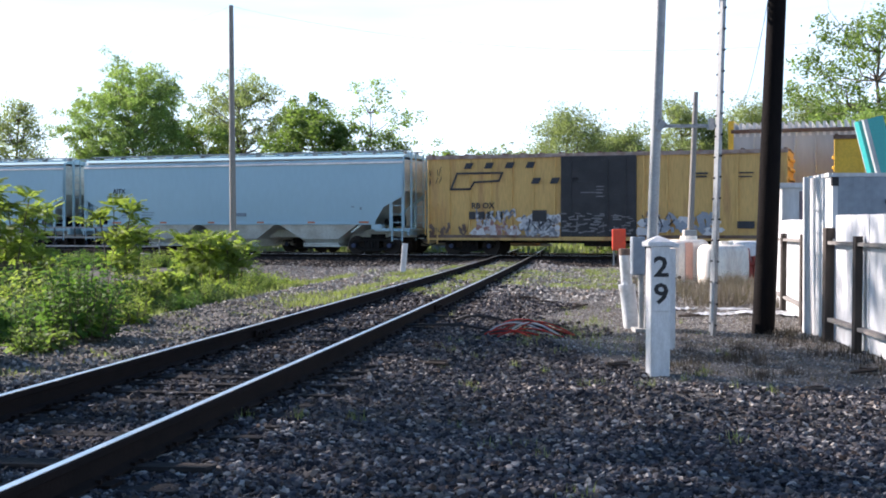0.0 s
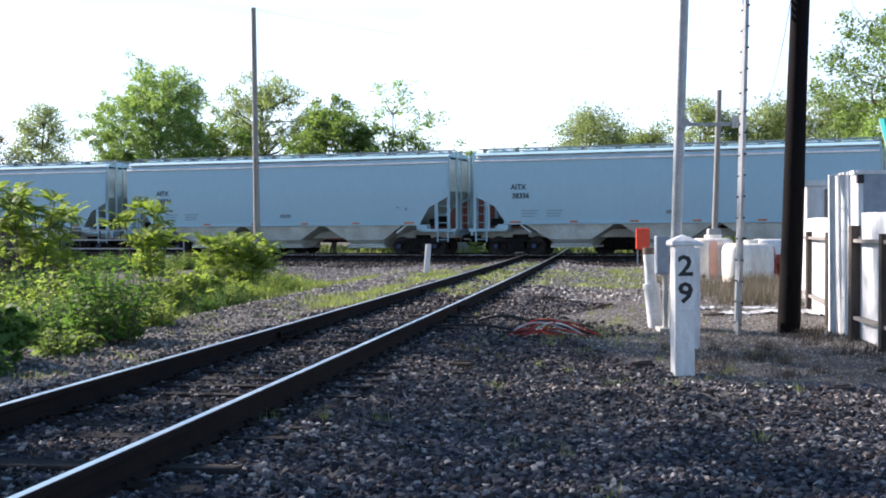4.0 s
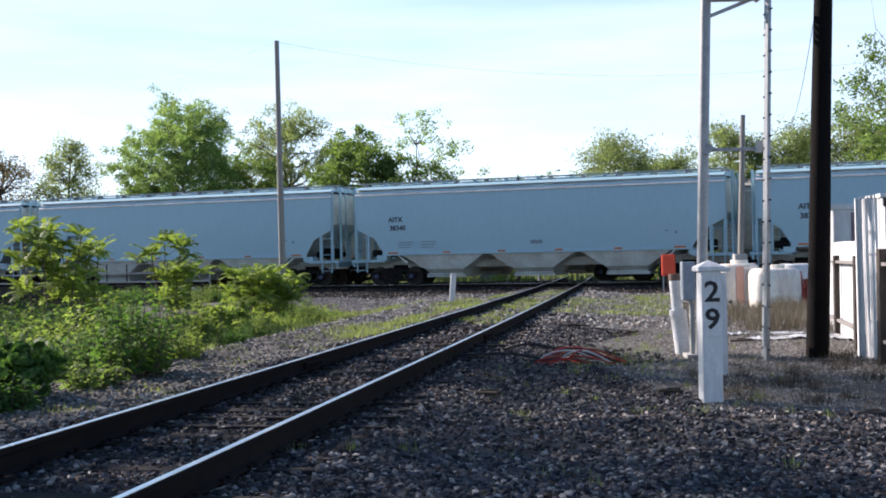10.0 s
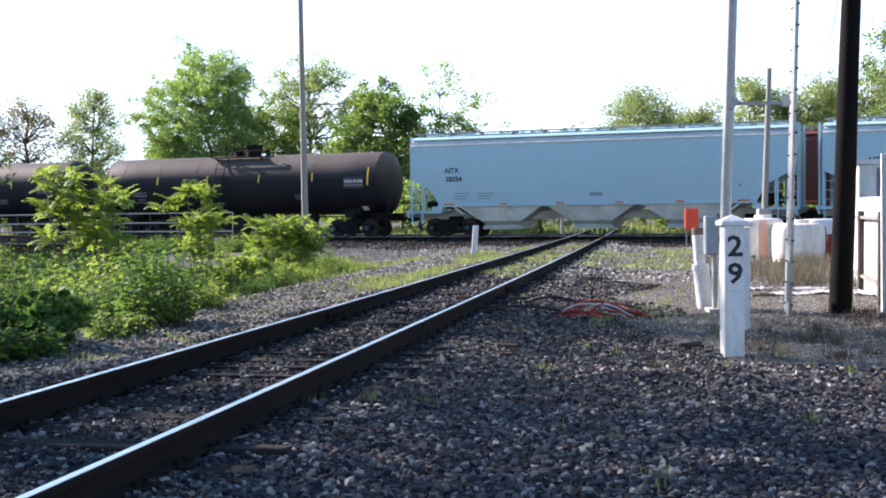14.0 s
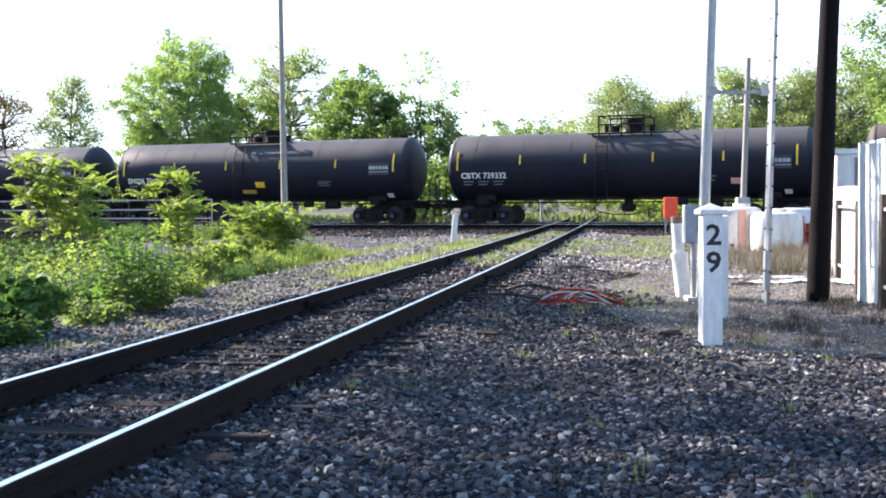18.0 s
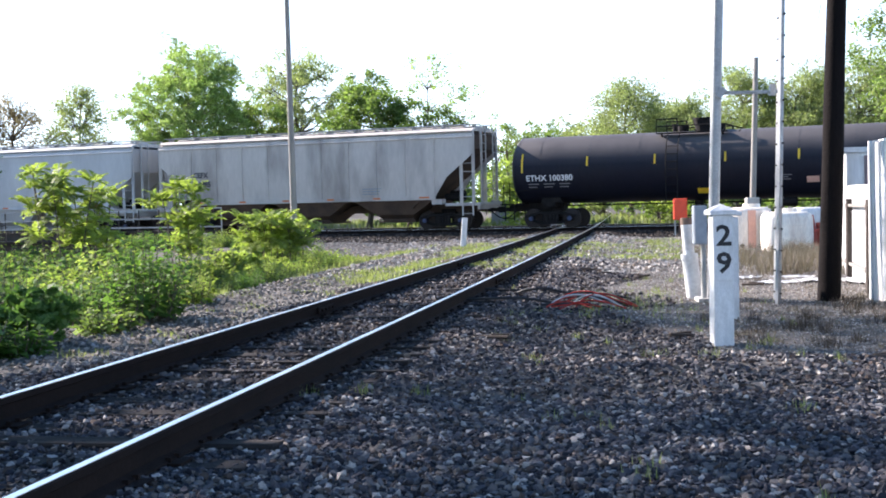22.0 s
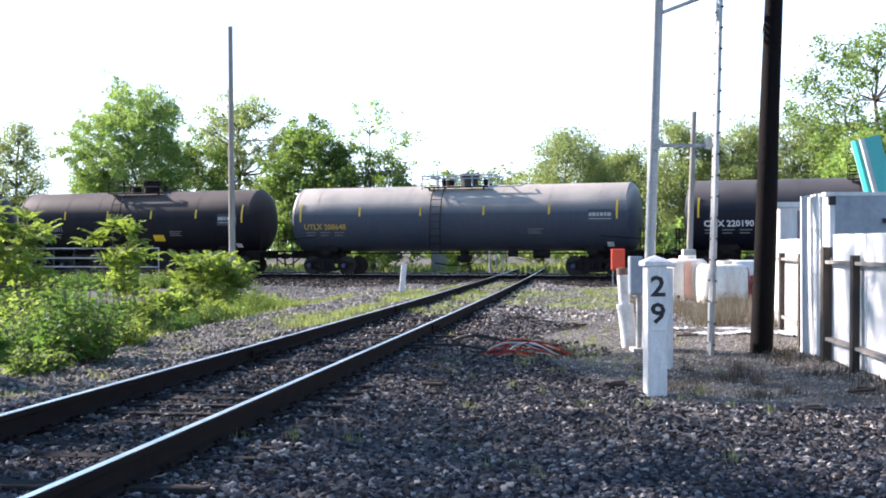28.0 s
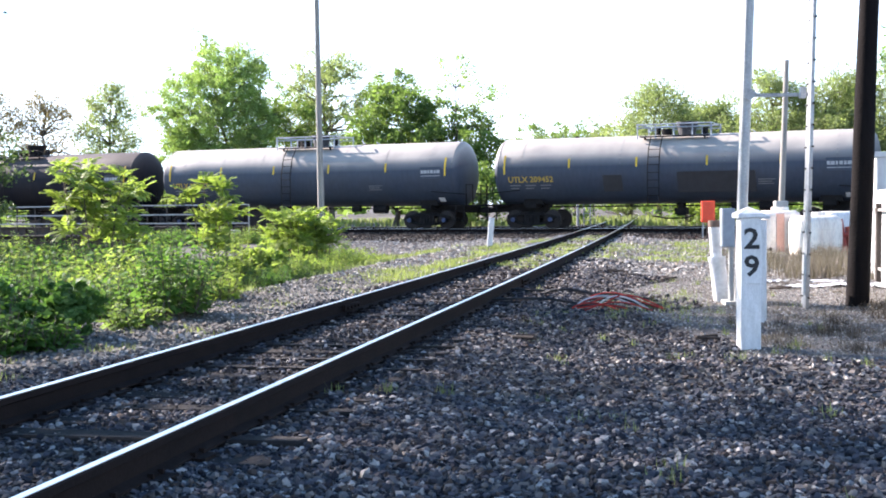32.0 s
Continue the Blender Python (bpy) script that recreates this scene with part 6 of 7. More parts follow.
def make_tree(x, y, top, radius, base, leaf, count, size, label, seed, lumps=26, density=0.62, trunk=0.22, name="tree", droop=0.0, shell=0.55, stems=1, extra=(), taper=0.3, skirt=False, clump=0.016, spray=0.25):
    """A tapered trunk, limbs to each lump of the crown, and loose leaves round them."""
    r = np.random.default_rng(seed)
    g = gz(x, y)
    tree = thing(name, label, "tree" if top > 3.2 else "bush", pose(x, y, g))
    top, base = top - g, max(base - g, 0.2)
    mid, half = (top + base) / 2, (top - base) / 2
    spots = []
    for i in range(lumps):
        cz = 1 - 2 * (i + 0.5) / lumps
        an = 2.39996 * i + seed
        p = np.array([math.sqrt(1 - cz * cz) * math.cos(an), math.sqrt(1 - cz * cz) * math.sin(an), cz]) + r.normal(size=3) * 0.14
        p /= np.linalg.norm(p)
        if skirt and p[2] < 0:  # full down to the ground
            p[:2] /= max(0.45, math.hypot(p[0], p[1]))
        k = r.uniform(shell, 1.0) ** 0.6 * (0.86 + 0.14 * r.uniform())
        q = np.array([p[0] * radius * k, p[1] * radius * k, mid + p[2] * half * k])
        q[:2] *= 1.0 - taper * max(0.0, (q[2] - mid) / half) ** 2 + 0.10 * math.sin(5 * p[0] + seed)
        spots.append(q)
    spots = [np.array(s) for s in spots] + [np.array(e) - np.array([x, y, g]) for e in extra]
    bm = bmesh.new()
    tips = []
    for s in range(stems):
        ox, oy = (r.normal(size=2) * 0.35 * (stems > 1))
        lead = (ox + r.normal() * radius * 0.12, oy + r.normal() * radius * 0.12, base + (top - base) * 0.72)
        pts = limbs(bm, (ox * 0.3, oy * 0.3, -0.2), lead, trunk, trunk * 0.3, r, 0.06, 6)
        tips.append(pts)
    for i, q in enumerate(spots):
        pts = tips[i % stems]
        near = [p for p in pts if p.z < q[2] - 0.1 * half] or pts[:2]
        a = near[-1]
        limbs(bm, a, q, trunk * 0.34, trunk * 0.05, r, 0.16, 3)
        for k in range(3 if top > 3.2 else 0):
            limbs(bm, Vector(q) * 0.75 + a * 0.25, q + r.normal(size=3) * radius * 0.22, trunk * 0.10, trunk * 0.02, r, 0.2, 2)
    part("trunk", bm, "bark", tree)
    per = int(count * 0.68) // len(spots)
    size *= 1.12
    c = []
    lump = radius * 0.34 * (26 / max(lumps, 8)) ** 0.33
    for q in spots:
        m = int(per * r.uniform(0.5, 1.5))
        kinds = max(4, int(m * (clump if top > 3.2 else 0.03)))
        sub = q + r.normal(size=(kinds, 3)) * lump * np.array([0.62, 0.62, 0.5])
        pick = sub[r.integers(0, kinds, m)]
        c.append(pick + r.normal(size=(m, 3)) * lump * (spray if top > 3.2 else 0.22) * np.array([1, 1, 0.75]))
    c = np.concatenate(c)
    c = c[c[:, 2] > 0.05]
    part_mesh("crown", quads("crown", leaf_quads(c, size, r, up=droop)), leaf, tree)
    return tree


random.seed(3)
FARTREE = "behind the tracks"
make_tree(-23.5, 95, 13.9, 4.8, 1.0, "leaf_bright", 118000, 0.165, "large dense bright green maple " + FARTREE, 1, lumps=120, shell=0.4, taper=-0.12, clump=0.018, spray=0.22)
make_tree(-19.8, 101, 10.4, 3.0, 1.5, "leaf_mid", 26000, 0.19, "round green tree " + FARTREE, 2, lumps=24)
make_tree(-16.7, 106, 14.3, 4.5, 3.5, "leaf_grey", 31500, 0.19, "open grey-green tree with bare branches showing " + FARTREE, 3, lumps=46, trunk=0.3, shell=0.6, taper=0.1)
make_tree(-9.0, 84, 9.9, 3.1, 0.8, "leaf_mid", 40000, 0.2, "dense green tree " + FARTREE, 4, lumps=44, taper=0.15)
make_tree(-4.8, 87, 11.7, 3.1, 2.5, "leaf_bright", 5200, 0.19, "thin young tree with sparse pale leaves " + FARTREE, 5, lumps=40, trunk=0.12, shell=0.7)
make_tree(-4.5, 82, 7.3, 3.0, 0.3, "leaf_mid", 20900, 0.20, "dense dark green small tree " + FARTREE, 6, lumps=33)
make_tree(-36.5, 108, 12.8, 2.6, 3.0, "leaf_grey", 14000, 0.2, "slim open green tree " + FARTREE, 7, lumps=60, shell=0.6, clump=0.14, spray=0.42)
make_tree(-41.5, 106, 11.6, 2.6, 3.0, "leaf_brown", 8500, 0.2, "slim bronze-leaved tree with bare twigs " + FARTREE, 8, lumps=60, shell=0.6, clump=0.14, spray=0.42)
make_tree(-46.0, 104, 13.0, 3.3, 3.0, "leaf_brown", 11000, 0.20, "sparse bronze-leaved tree " + FARTREE, 9, lumps=60, shell=0.7, clump=0.14, spray=0.42)
make_tree(-52.0, 102, 11.6, 3.4, 3.0, "leaf_brown", 12000, 0.20, "sparse bronze-leaved tree " + FARTREE, 10, lumps=60, shell=0.7, clump=0.14, spray=0.42)
make_tree(-57.0, 99, 12.4, 4.2, 2.0, "leaf_mid", 13300, 0.22, "dense green tree " + FARTREE, 11, lumps=36)
make_tree(-31.0, 112, 8.2, 2.8, 1.0, "leaf_mid", 9500, 0.22, "low green tree " + FARTREE, 12, lumps=27)
make_tree(6.6, 130, 10.6, 1.3, 3.5, "leaf_grey", 1330, 0.20, "small thin tree far " + FARTREE, 13, lumps=15, trunk=0.1)
make_tree(10.4, 102, 10.8, 3.9, 1.0, "leaf_grey", 62000, 0.16, "broad round green tree " + FARTREE, 14, lumps=45, clump=0.03, spray=0.32)
make_tree(15.2, 110, 9.2, 3.4, 1.0, "leaf_grey", 46000, 0.16, "soft grey-green tree " + FARTREE, 15, lumps=36, clump=0.03, spray=0.32)
make_tree(18.0, 96, 11.0, 3.2, 1.0, "leaf_grey", 46000, 0.16, "soft grey-green tree " + FARTREE, 16, lumps=36, clump=0.03, spray=0.32)
make_tree(22.2, 94, 11.2, 3.3, 1.0, "leaf_grey", 44000, 0.16, "soft grey-green tree " + FARTREE, 17, lumps=36, clump=0.03, spray=0.32)
make_tree(26.5, 92, 11.4, 3.4, 1.0, "leaf_grey", 42000, 0.16, "soft grey-green tree " + FARTREE, 18, lumps=36, clump=0.03, spray=0.32)
make_tree(25.4, 74, 14.4, 4.6, 4.0, "leaf_mid", 20900, 0.20, "tall loose green tree " + FARTREE, 19, lumps=45, shell=0.65)
make_tree(24.4, 70, 8.6, 3.4, 1.0, "leaf_bright", 19000, 0.19, "bright yellow-green tree " + FARTREE, 20, lumps=39)
make_tree(30.5, 72, 12.0, 4.6, 2.0, "leaf_mid", 22800, 0.20, "dense green tree " + FARTREE, 21, lumps=42)
make_tree(0.6, 112, 8.6, 3.6, 0.2, "leaf_mid", 9500, 0.22, "low green tree far " + FARTREE, 22, lumps=27)
make_tree(3.2, 140, 9.4, 4.2, 0.2, "leaf_grey", 8550, 0.24, "low green tree far " + FARTREE, 23, lumps=27)

make_tree(4.6, 120, 9.0, 3.6, 0.2, "leaf_mid", 15200, 0.22, "low green tree far " + FARTREE, 24, lumps=36)
make_tree(8.9, 114, 9.4, 3.4, 0.2, "leaf_grey", 15200, 0.22, "low green tree far " + FARTREE, 25, lumps=36)
make_tree(31.0, 98, 12.0, 4.0, 0.6, "leaf_mid", 17100, 0.22, "green tree " + FARTREE, 26, lumps=39)

for k in range(7):
    make_tree(13.5 + 3.3 * k + (0.9, -0.6, 0.3)[k % 3], 112 - 2.2 * k, (9.4, 10.4, 8.8)[k % 3], 3.0, 0.3, ("leaf_grey", "leaf_grey", "leaf_bright")[k % 3], 36000, 0.16, ("soft grey-green", "soft grey-green", "bright green")[k % 3] + " tree in the belt " + FARTREE, 300 + k, lumps=44, taper=0.15, clump=0.03, spray=0.32)

# a row of shrubs behind the far track
shrubs = []
for k in range(3):
    t = make_tree(0, 300 + 20 * k, 3.4, 2.3, 0.0, ("leaf_bright", "leaf_mid", "leaf_bush")[k], 4200, 0.22, "dense green shrub beyond the far track", 30 + k, lumps=18, trunk=0.08, name="shrub", stems=3)
    shrubs.append(t)
r = np.random.default_rng(5)
for k in range(30):
    s = -62 + 3.4 * k + r.normal() * 0.8
    o = SECOND + 9.5 + r.uniform(0, 5)
    p = LINE @ Vector((s, o, 0))
    if abs(p.x - float(branch_x(p.y))) < 3.4 or -33 < s < -15:  # the crossing and the creek stay clear
        continue
    m = pose(p.x, p.y, gz(p.x, p.y), 0, 0, r.uniform(0, 360))
    if k < 3:
        shrubs[k].matrix_basis = m
    else:
        copy_thing(shrubs[k % 3], m)
# woods that close the distance
r = np.random.default_rng(8)
c = []
for k in range(420):
    a = r.uniform(-75, 75)
    d = r.uniform(165, 230)
    x, y = d * math.sin(radians(a)), d * math.cos(radians(a))
    h = r.uniform(4.0, 7.5)
    if abs(x - 8.0) < 6 and d < 200:
        continue
    m = 60
    q = r.normal(size=(m, 3))
    q /= np.linalg.norm(q, axis=1)[:, None]
    c.append(np.array([x, y, h * 0.45]) + q * np.array([3.4, 3.4, h * 0.55]) * r.uniform(0.6, 1, (m, 1)))
c = np.concatenate(c)
woods = part_mesh("far_woods", quads("far_woods", leaf_quads(c, 1.5, r, 1.3)), "leaf_mid")
tagged(woods, "low band of distant green woods", "woods", kind="stuff")

# trees on the left of the camera, whose shade lies over the near ballast
make_tree(-6.1, 7.5, 6.4, 1.2, 3.2, "leaf_deep", 17000, 0.055, "small leafy tree with a branch hanging over the track", 41, lumps=26, trunk=0.09, extra=((-3.23, 6.6, 2.65), (-3.13, 6.75, 2.94), (-3.15, 6.67, 2.76), (-3.17, 6.6, 3.02), (-3.34, 6.6, 2.80), (-3.1, 6.71, 3.16), (-3.39, 6.64, 3.02), (-3.3, 6.69, 3.2), (-3.15, 6.64, 2.87), (-3.43, 6.6, 2.58), (-3.21, 6.67, 3.38), (-3.08, 6.69, 3.3)))
make_tree(-18.8, 16.6, 16.0, 4.4, 8.0, "leaf_mid", 8200, 0.2, "tall leafy tree beside the near track", 42, lumps=26, trunk=0.3, clump=0.035)
make_tree(-13.2, 12.3, 14.6, 4.5, 5.0, "leaf_mid", 7200, 0.2, "tall leafy tree beside the near track", 43, lumps=26, trunk=0.28, clump=0.035)
make_tree(-12.4, 6.2, 13.5, 4.8, 4.0, "leaf_mid", 8500, 0.2, "tall leafy tree beside the near track", 44, lumps=26, trunk=0.28, clump=0.035)
make_tree(-16.6, 25.6, 14.6, 3.4, 9.8, "leaf_mid", 6500, 0.2, "tall slim tree beside the near track", 49, lumps=30, trunk=0.2, clump=0.035)
make_tree(-15.6, 19.0, 10.2, 2.3, 6.0, "leaf_mid", 1700, 0.2, "thin young tree beside the near track", 50, lumps=20, trunk=0.12, clump=0.1)
make_tree(-21.5, 11.5, 14.0, 5.0, 3.5, "leaf_mid", 4500, 0.2, "tall leafy tree beside the near track", 45, lumps=36, trunk=0.28)
make_tree(-17.3, 33.5, 5.3, 2.3, 0.0, "leaf_deep", 20000, 0.12, "tall leafy thicket beside the creek", 46, lumps=44, trunk=0.07, stems=3, skirt=True)
make_tree(-20.3, 40.0, 6.6, 2.6, 0.0, "leaf_deep", 16000, 0.14, "tall leafy thicket beside the creek", 47, lumps=40, trunk=0.07, stems=3, skirt=True)
make_tree(-14.6, 28.5, 3.2, 1.6, -0.6, "leaf_deep", 14000, 0.1, "leafy thicket beside the creek", 48, lumps=34, trunk=0.05, stems=3, skirt=True)


def frond(q, way, ln, r):
    """One long compound leaf: pairs of narrow leaflets along a stalk that arches over."""
    way = Vector(way)
    side = way.cross(Vector((0, 0, 1))).normalized()
    out = []
    pairs = 9
    for j in range(pairs):
        u = (j + 1.3) / pairs
        c = q + way * ln * u + Vector((0, 0, -0.5 * ln * u * u))
        along_stalk = (way + Vector((0, 0, -1.0 * u))).normalized()
        for sg in (-1, 1):
            w = (side * sg + along_stalk * 0.55 + Vector(r.normal(size=3) * 0.14) + Vector((0, 0, -0.3))).normalized()
            s = ln * 0.40 * (1.1 - 0.6 * abs(u - 0.45))
            e = w.cross(along_stalk).cross(w).normalized() * s * 0.24
            out.append([c, c + w * s * 0.45 + e, c + w * s, c + w * s * 0.45 - e])
    return out


def make_sapling(x, y, h, seed, leaf="leaf_bush"):
    """A slim shrub whose long leaves stand in whorls at the ends of its stems."""
    r = np.random.default_rng(seed)
    g = gz(x, y)
    t = thing("sapling", "slim leafy sapling with starry whorls of bright green leaves", "bush", pose(x, y, g))
    cs = []
    for s in range(3):
        a = 2.094 * s + r.uniform(-0.5, 0.5)
        k = r.uniform(0.08, 0.24) * h
        tip = Vector((math.cos(a) * k, math.sin(a) * k, h * r.uniform(0.76, 0.98)))
        low = Vector((0.08 * math.cos(a), 0.08 * math.sin(a), -0.1))
        bend = Vector(r.normal(size=3) * 0.05)
        pts = [low, low.lerp(tip, 0.35) + bend, low.lerp(tip, 0.7) - bend, tip]
        bm = bmesh.new()
        tube(bm, pts, 0.013, 5)
        part("stem", bm, "bark", t)
        ends = [tip]
        for u in (0.48, 0.66, 0.83):
            q = low.lerp(tip, u + r.uniform(-0.06, 0.06))
            b = r.uniform(0, 6.28)
            e = q + Vector((math.cos(b), math.sin(b), 0.8)) * h * r.uniform(0.06, 0.14)
            bm = bmesh.new()
            tube(bm, [q, q.lerp(e, 0.6) + Vector((0, 0, -0.02)), e], 0.007, 4)
            part("twig", bm, "bark", t)
            ends.append(e)
        for q in ends:
            n = int(r.integers(8, 12))
            for w in range(n):
                b = 6.283 * w / n + r.uniform(-0.3, 0.3)
                cs += frond(q, (math.cos(b), math.sin(b), r.uniform(0.1, 1.4)), r.uniform(0.28, 0.44), r)
    part_mesh("foliage", quads("foliage", np.array([[list(v) for v in c] for c in cs])), leaf, t)
    return t


def make_weed(x, y, h, w, leaf, label, seed, shoots=20, size=0.13):
    """A clump of upright leafy shoots."""
    r = np.random.default_rng(seed)
    t = thing("bush", label, "bush", pose(x, y, gz(x, y)))
    bm, out = bmesh.new(), []
    for _ in range(shoots):
        a, d = r.uniform(0, 6.28), w * 0.75 * math.sqrt(r.uniform(0, 1))
        foot = np.array([math.cos(a) * d, math.sin(a) * d, -0.05])
        tall = h * r.uniform(0.45, 1.0) * (1 - 0.3 * d / w)
        tip = foot + np.array([math.cos(a) * w * 0.3, math.sin(a) * w * 0.3, tall]) + r.normal(size=3) * 0.07 * h
        rod(bm, foot, tip, 0.008, 3, 0.003, caps=False)
        n = max(6, int(tall / 0.045))
        u = np.sort(r.uniform(0.12, 1.0, n))
        stem = foot + (tip - foot) * u[:, None]
        b = 2.4 * np.arange(n) + r.uniform(0, 6.28)
        way = np.stack([np.cos(b), np.sin(b), r.uniform(-0.35, 0.7, n)], 1)
        way /= np.linalg.norm(way, axis=1)[:, None]
        side = np.stack([-np.sin(b), np.cos(b), r.normal(size=n) * 0.35], 1)
        s = size * r.uniform(0.6, 1.3, n)[:, None] * (1.15 - 0.5 * u)[:, None]
        stalk = stem + way * s * 0.35
        mid = stalk + way * s * 0.5 + np.array([0, 0, 0.06]) * s
        end = stalk + way * s * 1.05 - np.array([0, 0, 0.30]) * s
        out.append(np.stack([stalk, mid + side * s * 0.30, end, mid - side * s * 0.30], 1))
    part("stem", bm, "bark", t)
    part_mesh("foliage", quads("foliage", np.concatenate(out)), leaf, t)
    return t


for k, (x, y, h) in enumerate(((-9.3, 26.5, 3.25), (-9.15, 27.9, 2.6), (-9.9, 27.2, 3.0), (-8.2, 31.5, 3.0), (-8.0, 32.0, 2.1), (-6.9, 36.5, 1.9), (-6.2, 37.2, 1.7), (-6.7, 38.0, 1.8), (-7.4, 37.2, 1.75))):
    make_sapling(x, y, h, 70 + k)

# taller clumps on the bank
for k, (x, y, h, w, c) in enumerate(((-4.91, 16.96, 1.24, 0.57, "d"), (-6.09, 17.77, 0.69, 0.41, "d"), (-6.6, 27.29, 1.37, 0.63, "b"), (-6.02, 27.67, 0.74, 0.64, "b"), (-7.09, 37.03, 0.7, 0.86, "b"), (-5.12, 20.11, 0.63, 0.36, "b"), (-5.27, 13.94, 0.58, 0.4, "d"), (-4.99, 15.53, 0.46, 0.36, "m"), (-5.91, 14.82, 0.92, 0.38, "d"), (-9.94, 27.2, 1.35, 0.77, "m"), (-14.27, 36.14, 1.3, 1.12, "b"), (-9.51, 28.79, 1.03, 0.67, "g"), (-11.91, 38.52, 0.8, 0.7, "b"), (-10.13, 38.13, 0.8, 0.79, "d"), (-7.1, 43.2, 1.1, 0.95, "m"), (-7.9, 42.4, 0.9, 0.9, "b"), (-9.0, 43.6, 0.7, 0.95, "d"), (-5.8, 42.6, 0.7, 0.65, "b"), (-7.24, 14.97, 1.41, 0.52, "d"), (-9.65, 21.64, 1.07, 0.64, "d"), (-5.48, 12.47, 0.56, 0.37, "d"), (-8.74, 21.73, 1.46, 0.7, "m"), (-7.22, 20.12, 0.99, 0.6, "b"), (-16.61, 35.19, 1.89, 1.14, "d"), (-20.26, 47.31, 1.3, 1.4, "m"), (-21.08, 54.12, 1.1, 1.46, "b"), (-13.01, 26.5, 2.38, 0.86, "d"), (-12.65, 37.12, 1.0, 1, "m"), (-5.13, 12.93, 0.41, 0.31, "d"), (-6.6, 12.6, 0.8, 0.6, "d"), (-7.4, 13.6, 0.9, 0.6, "m"), (-5.9, 11.6, 0.5, 0.5, "d"), (-6.7, 14.0, 0.9, 0.6, "m"), (-6.1, 13.3, 0.7, 0.55, "d"), (-7.6, 15.6, 1.2, 0.7, "d"), (-6.5, 12.2, 0.6, 0.55, "d"), (-8.4, 15.0, 1.1, 0.7, "m"), (-7.0, 11.7, 0.6, 0.6, "d"))):
    leaf, tint = {"d": ("leaf_dark", "dark green"), "b": ("leaf_bush", "bright green"), "m": ("leaf_mid", "dull green"), "g": ("leaf_brown", "half-dry brownish")}[c]
    if (k % 3 or leaf == "leaf_mid" or k == 0) and h < 1.6:
        make_weed(x, y, h * 1.1, w * 1.1, leaf, tint + " weedy clump of leafy shoots on the bank", 120 + k, 72 if c == "d" else 50, 0.13)
    else:
        make_tree(x, y, gz(x, y) + h, w, gz(x, y) + 0.02, leaf, int(3200 + 3600 * h), 0.1, tint + " leafy clump on the bank", 120 + k, lumps=30, trunk=0.014, name="bush", stems=4, shell=0.3, skirt=True)

# low bushes on the bank
kinds = []
for k in range(5):
    kinds.append(make_weed(0, 420 + 10 * k, 1.15, 0.8, ("leaf_bush", "leaf_bush", "leaf_dark", "leaf_mid", "leaf_dark")[k], ("low bright green weeds with upright shoots on the bank", "dark green weeds with upright shoots on the bank")[k in (2, 4)], 80 + k, 58, 0.14))
r = np.random.default_rng(17)
used = 0
for i in range(46):
    y = 14.5 + 31.5 * (i + r.uniform(0, 1)) / 46
    for row in range(3):
        d = -5.25 - 0.9 * row - r.uniform(0, 0.7) - (0.35 if y < 20 else 0) + 0.25 * math.sin(y)
        if row == 2 and i % 2:
            d -= 1.8
        x = float(branch_x(y)) * 0.25 + d
        if y > 40:
            x -= (y - 40) * 0.15
        s = r.uniform(0.32, 0.85) * (0.7 if row == 0 else 1.0) * (0.8 if y > 38 else 1.0)
        m = pose(x, y, gz(x, y) - 0.03, 0, 0, r.uniform(0, 360)) @ Matrix.Diagonal((s, s, s * r.uniform(0.75, 1.2), 1))
        k = int(r.integers(0, 5))
        if used < 5:
            k = used
            kinds[k].matrix_basis = m
        else:
            b = copy_thing(kinds[k], Matrix.Identity(4))
            b.matrix_basis = m
        used += 1


for i in range(64):
    y = r.uniform(17.5, 36)
    x = float(branch_x(y)) * 0.25 - 6.2 - r.uniform(0, 1) * (0.19 * y - 0.6)
    s = r.uniform(0.5, 0.9)
    b = copy_thing(kinds[(1, 2, 3, 4)[int(r.integers(0, 4))]], Matrix.Identity(4))
    b.matrix_basis = pose(x, y, gz(x, y) - 0.03, 0, 0, r.uniform(0, 360)) @ Matrix.Diagonal((s, s, s * r.uniform(0.7, 1.1), 1))


for i in range(34):
    y = r.uniform(21, 35)
    x = -y * r.uniform(0.29, 0.47)
    s = r.uniform(1.05, 1.55)
    b = copy_thing(kinds[(0, 1, 2, 3, 4)[int(r.integers(0, 5))]], Matrix.Identity(4))
    b.matrix_basis = pose(x, y, gz(x, y) - 0.03, 0, 0, r.uniform(0, 360)) @ Matrix.Diagonal((s, s, s * r.uniform(0.8, 1.05), 1))
for i in range(70):
    p = LINE @ Vector((r.uniform(-27, -6.5), r.uniform(-11, -3.6), 0))
    if p.x - float(branch_x(p.y)) > -6.2 + 0.7 * math.sin(1.7 * p.y):
        continue
    s = r.uniform(0.45, 0.95)
    b = copy_thing(kinds[(0, 2, 3, 4)[int(r.integers(0, 4))]], Matrix.Identity(4))
    b.matrix_basis = pose(p.x, p.y, gz(p.x, p.y) - 0.03, 0, 0, r.uniform(0, 360)) @ Matrix.Diagonal((s, s, s * r.uniform(0.7, 1.1), 1))


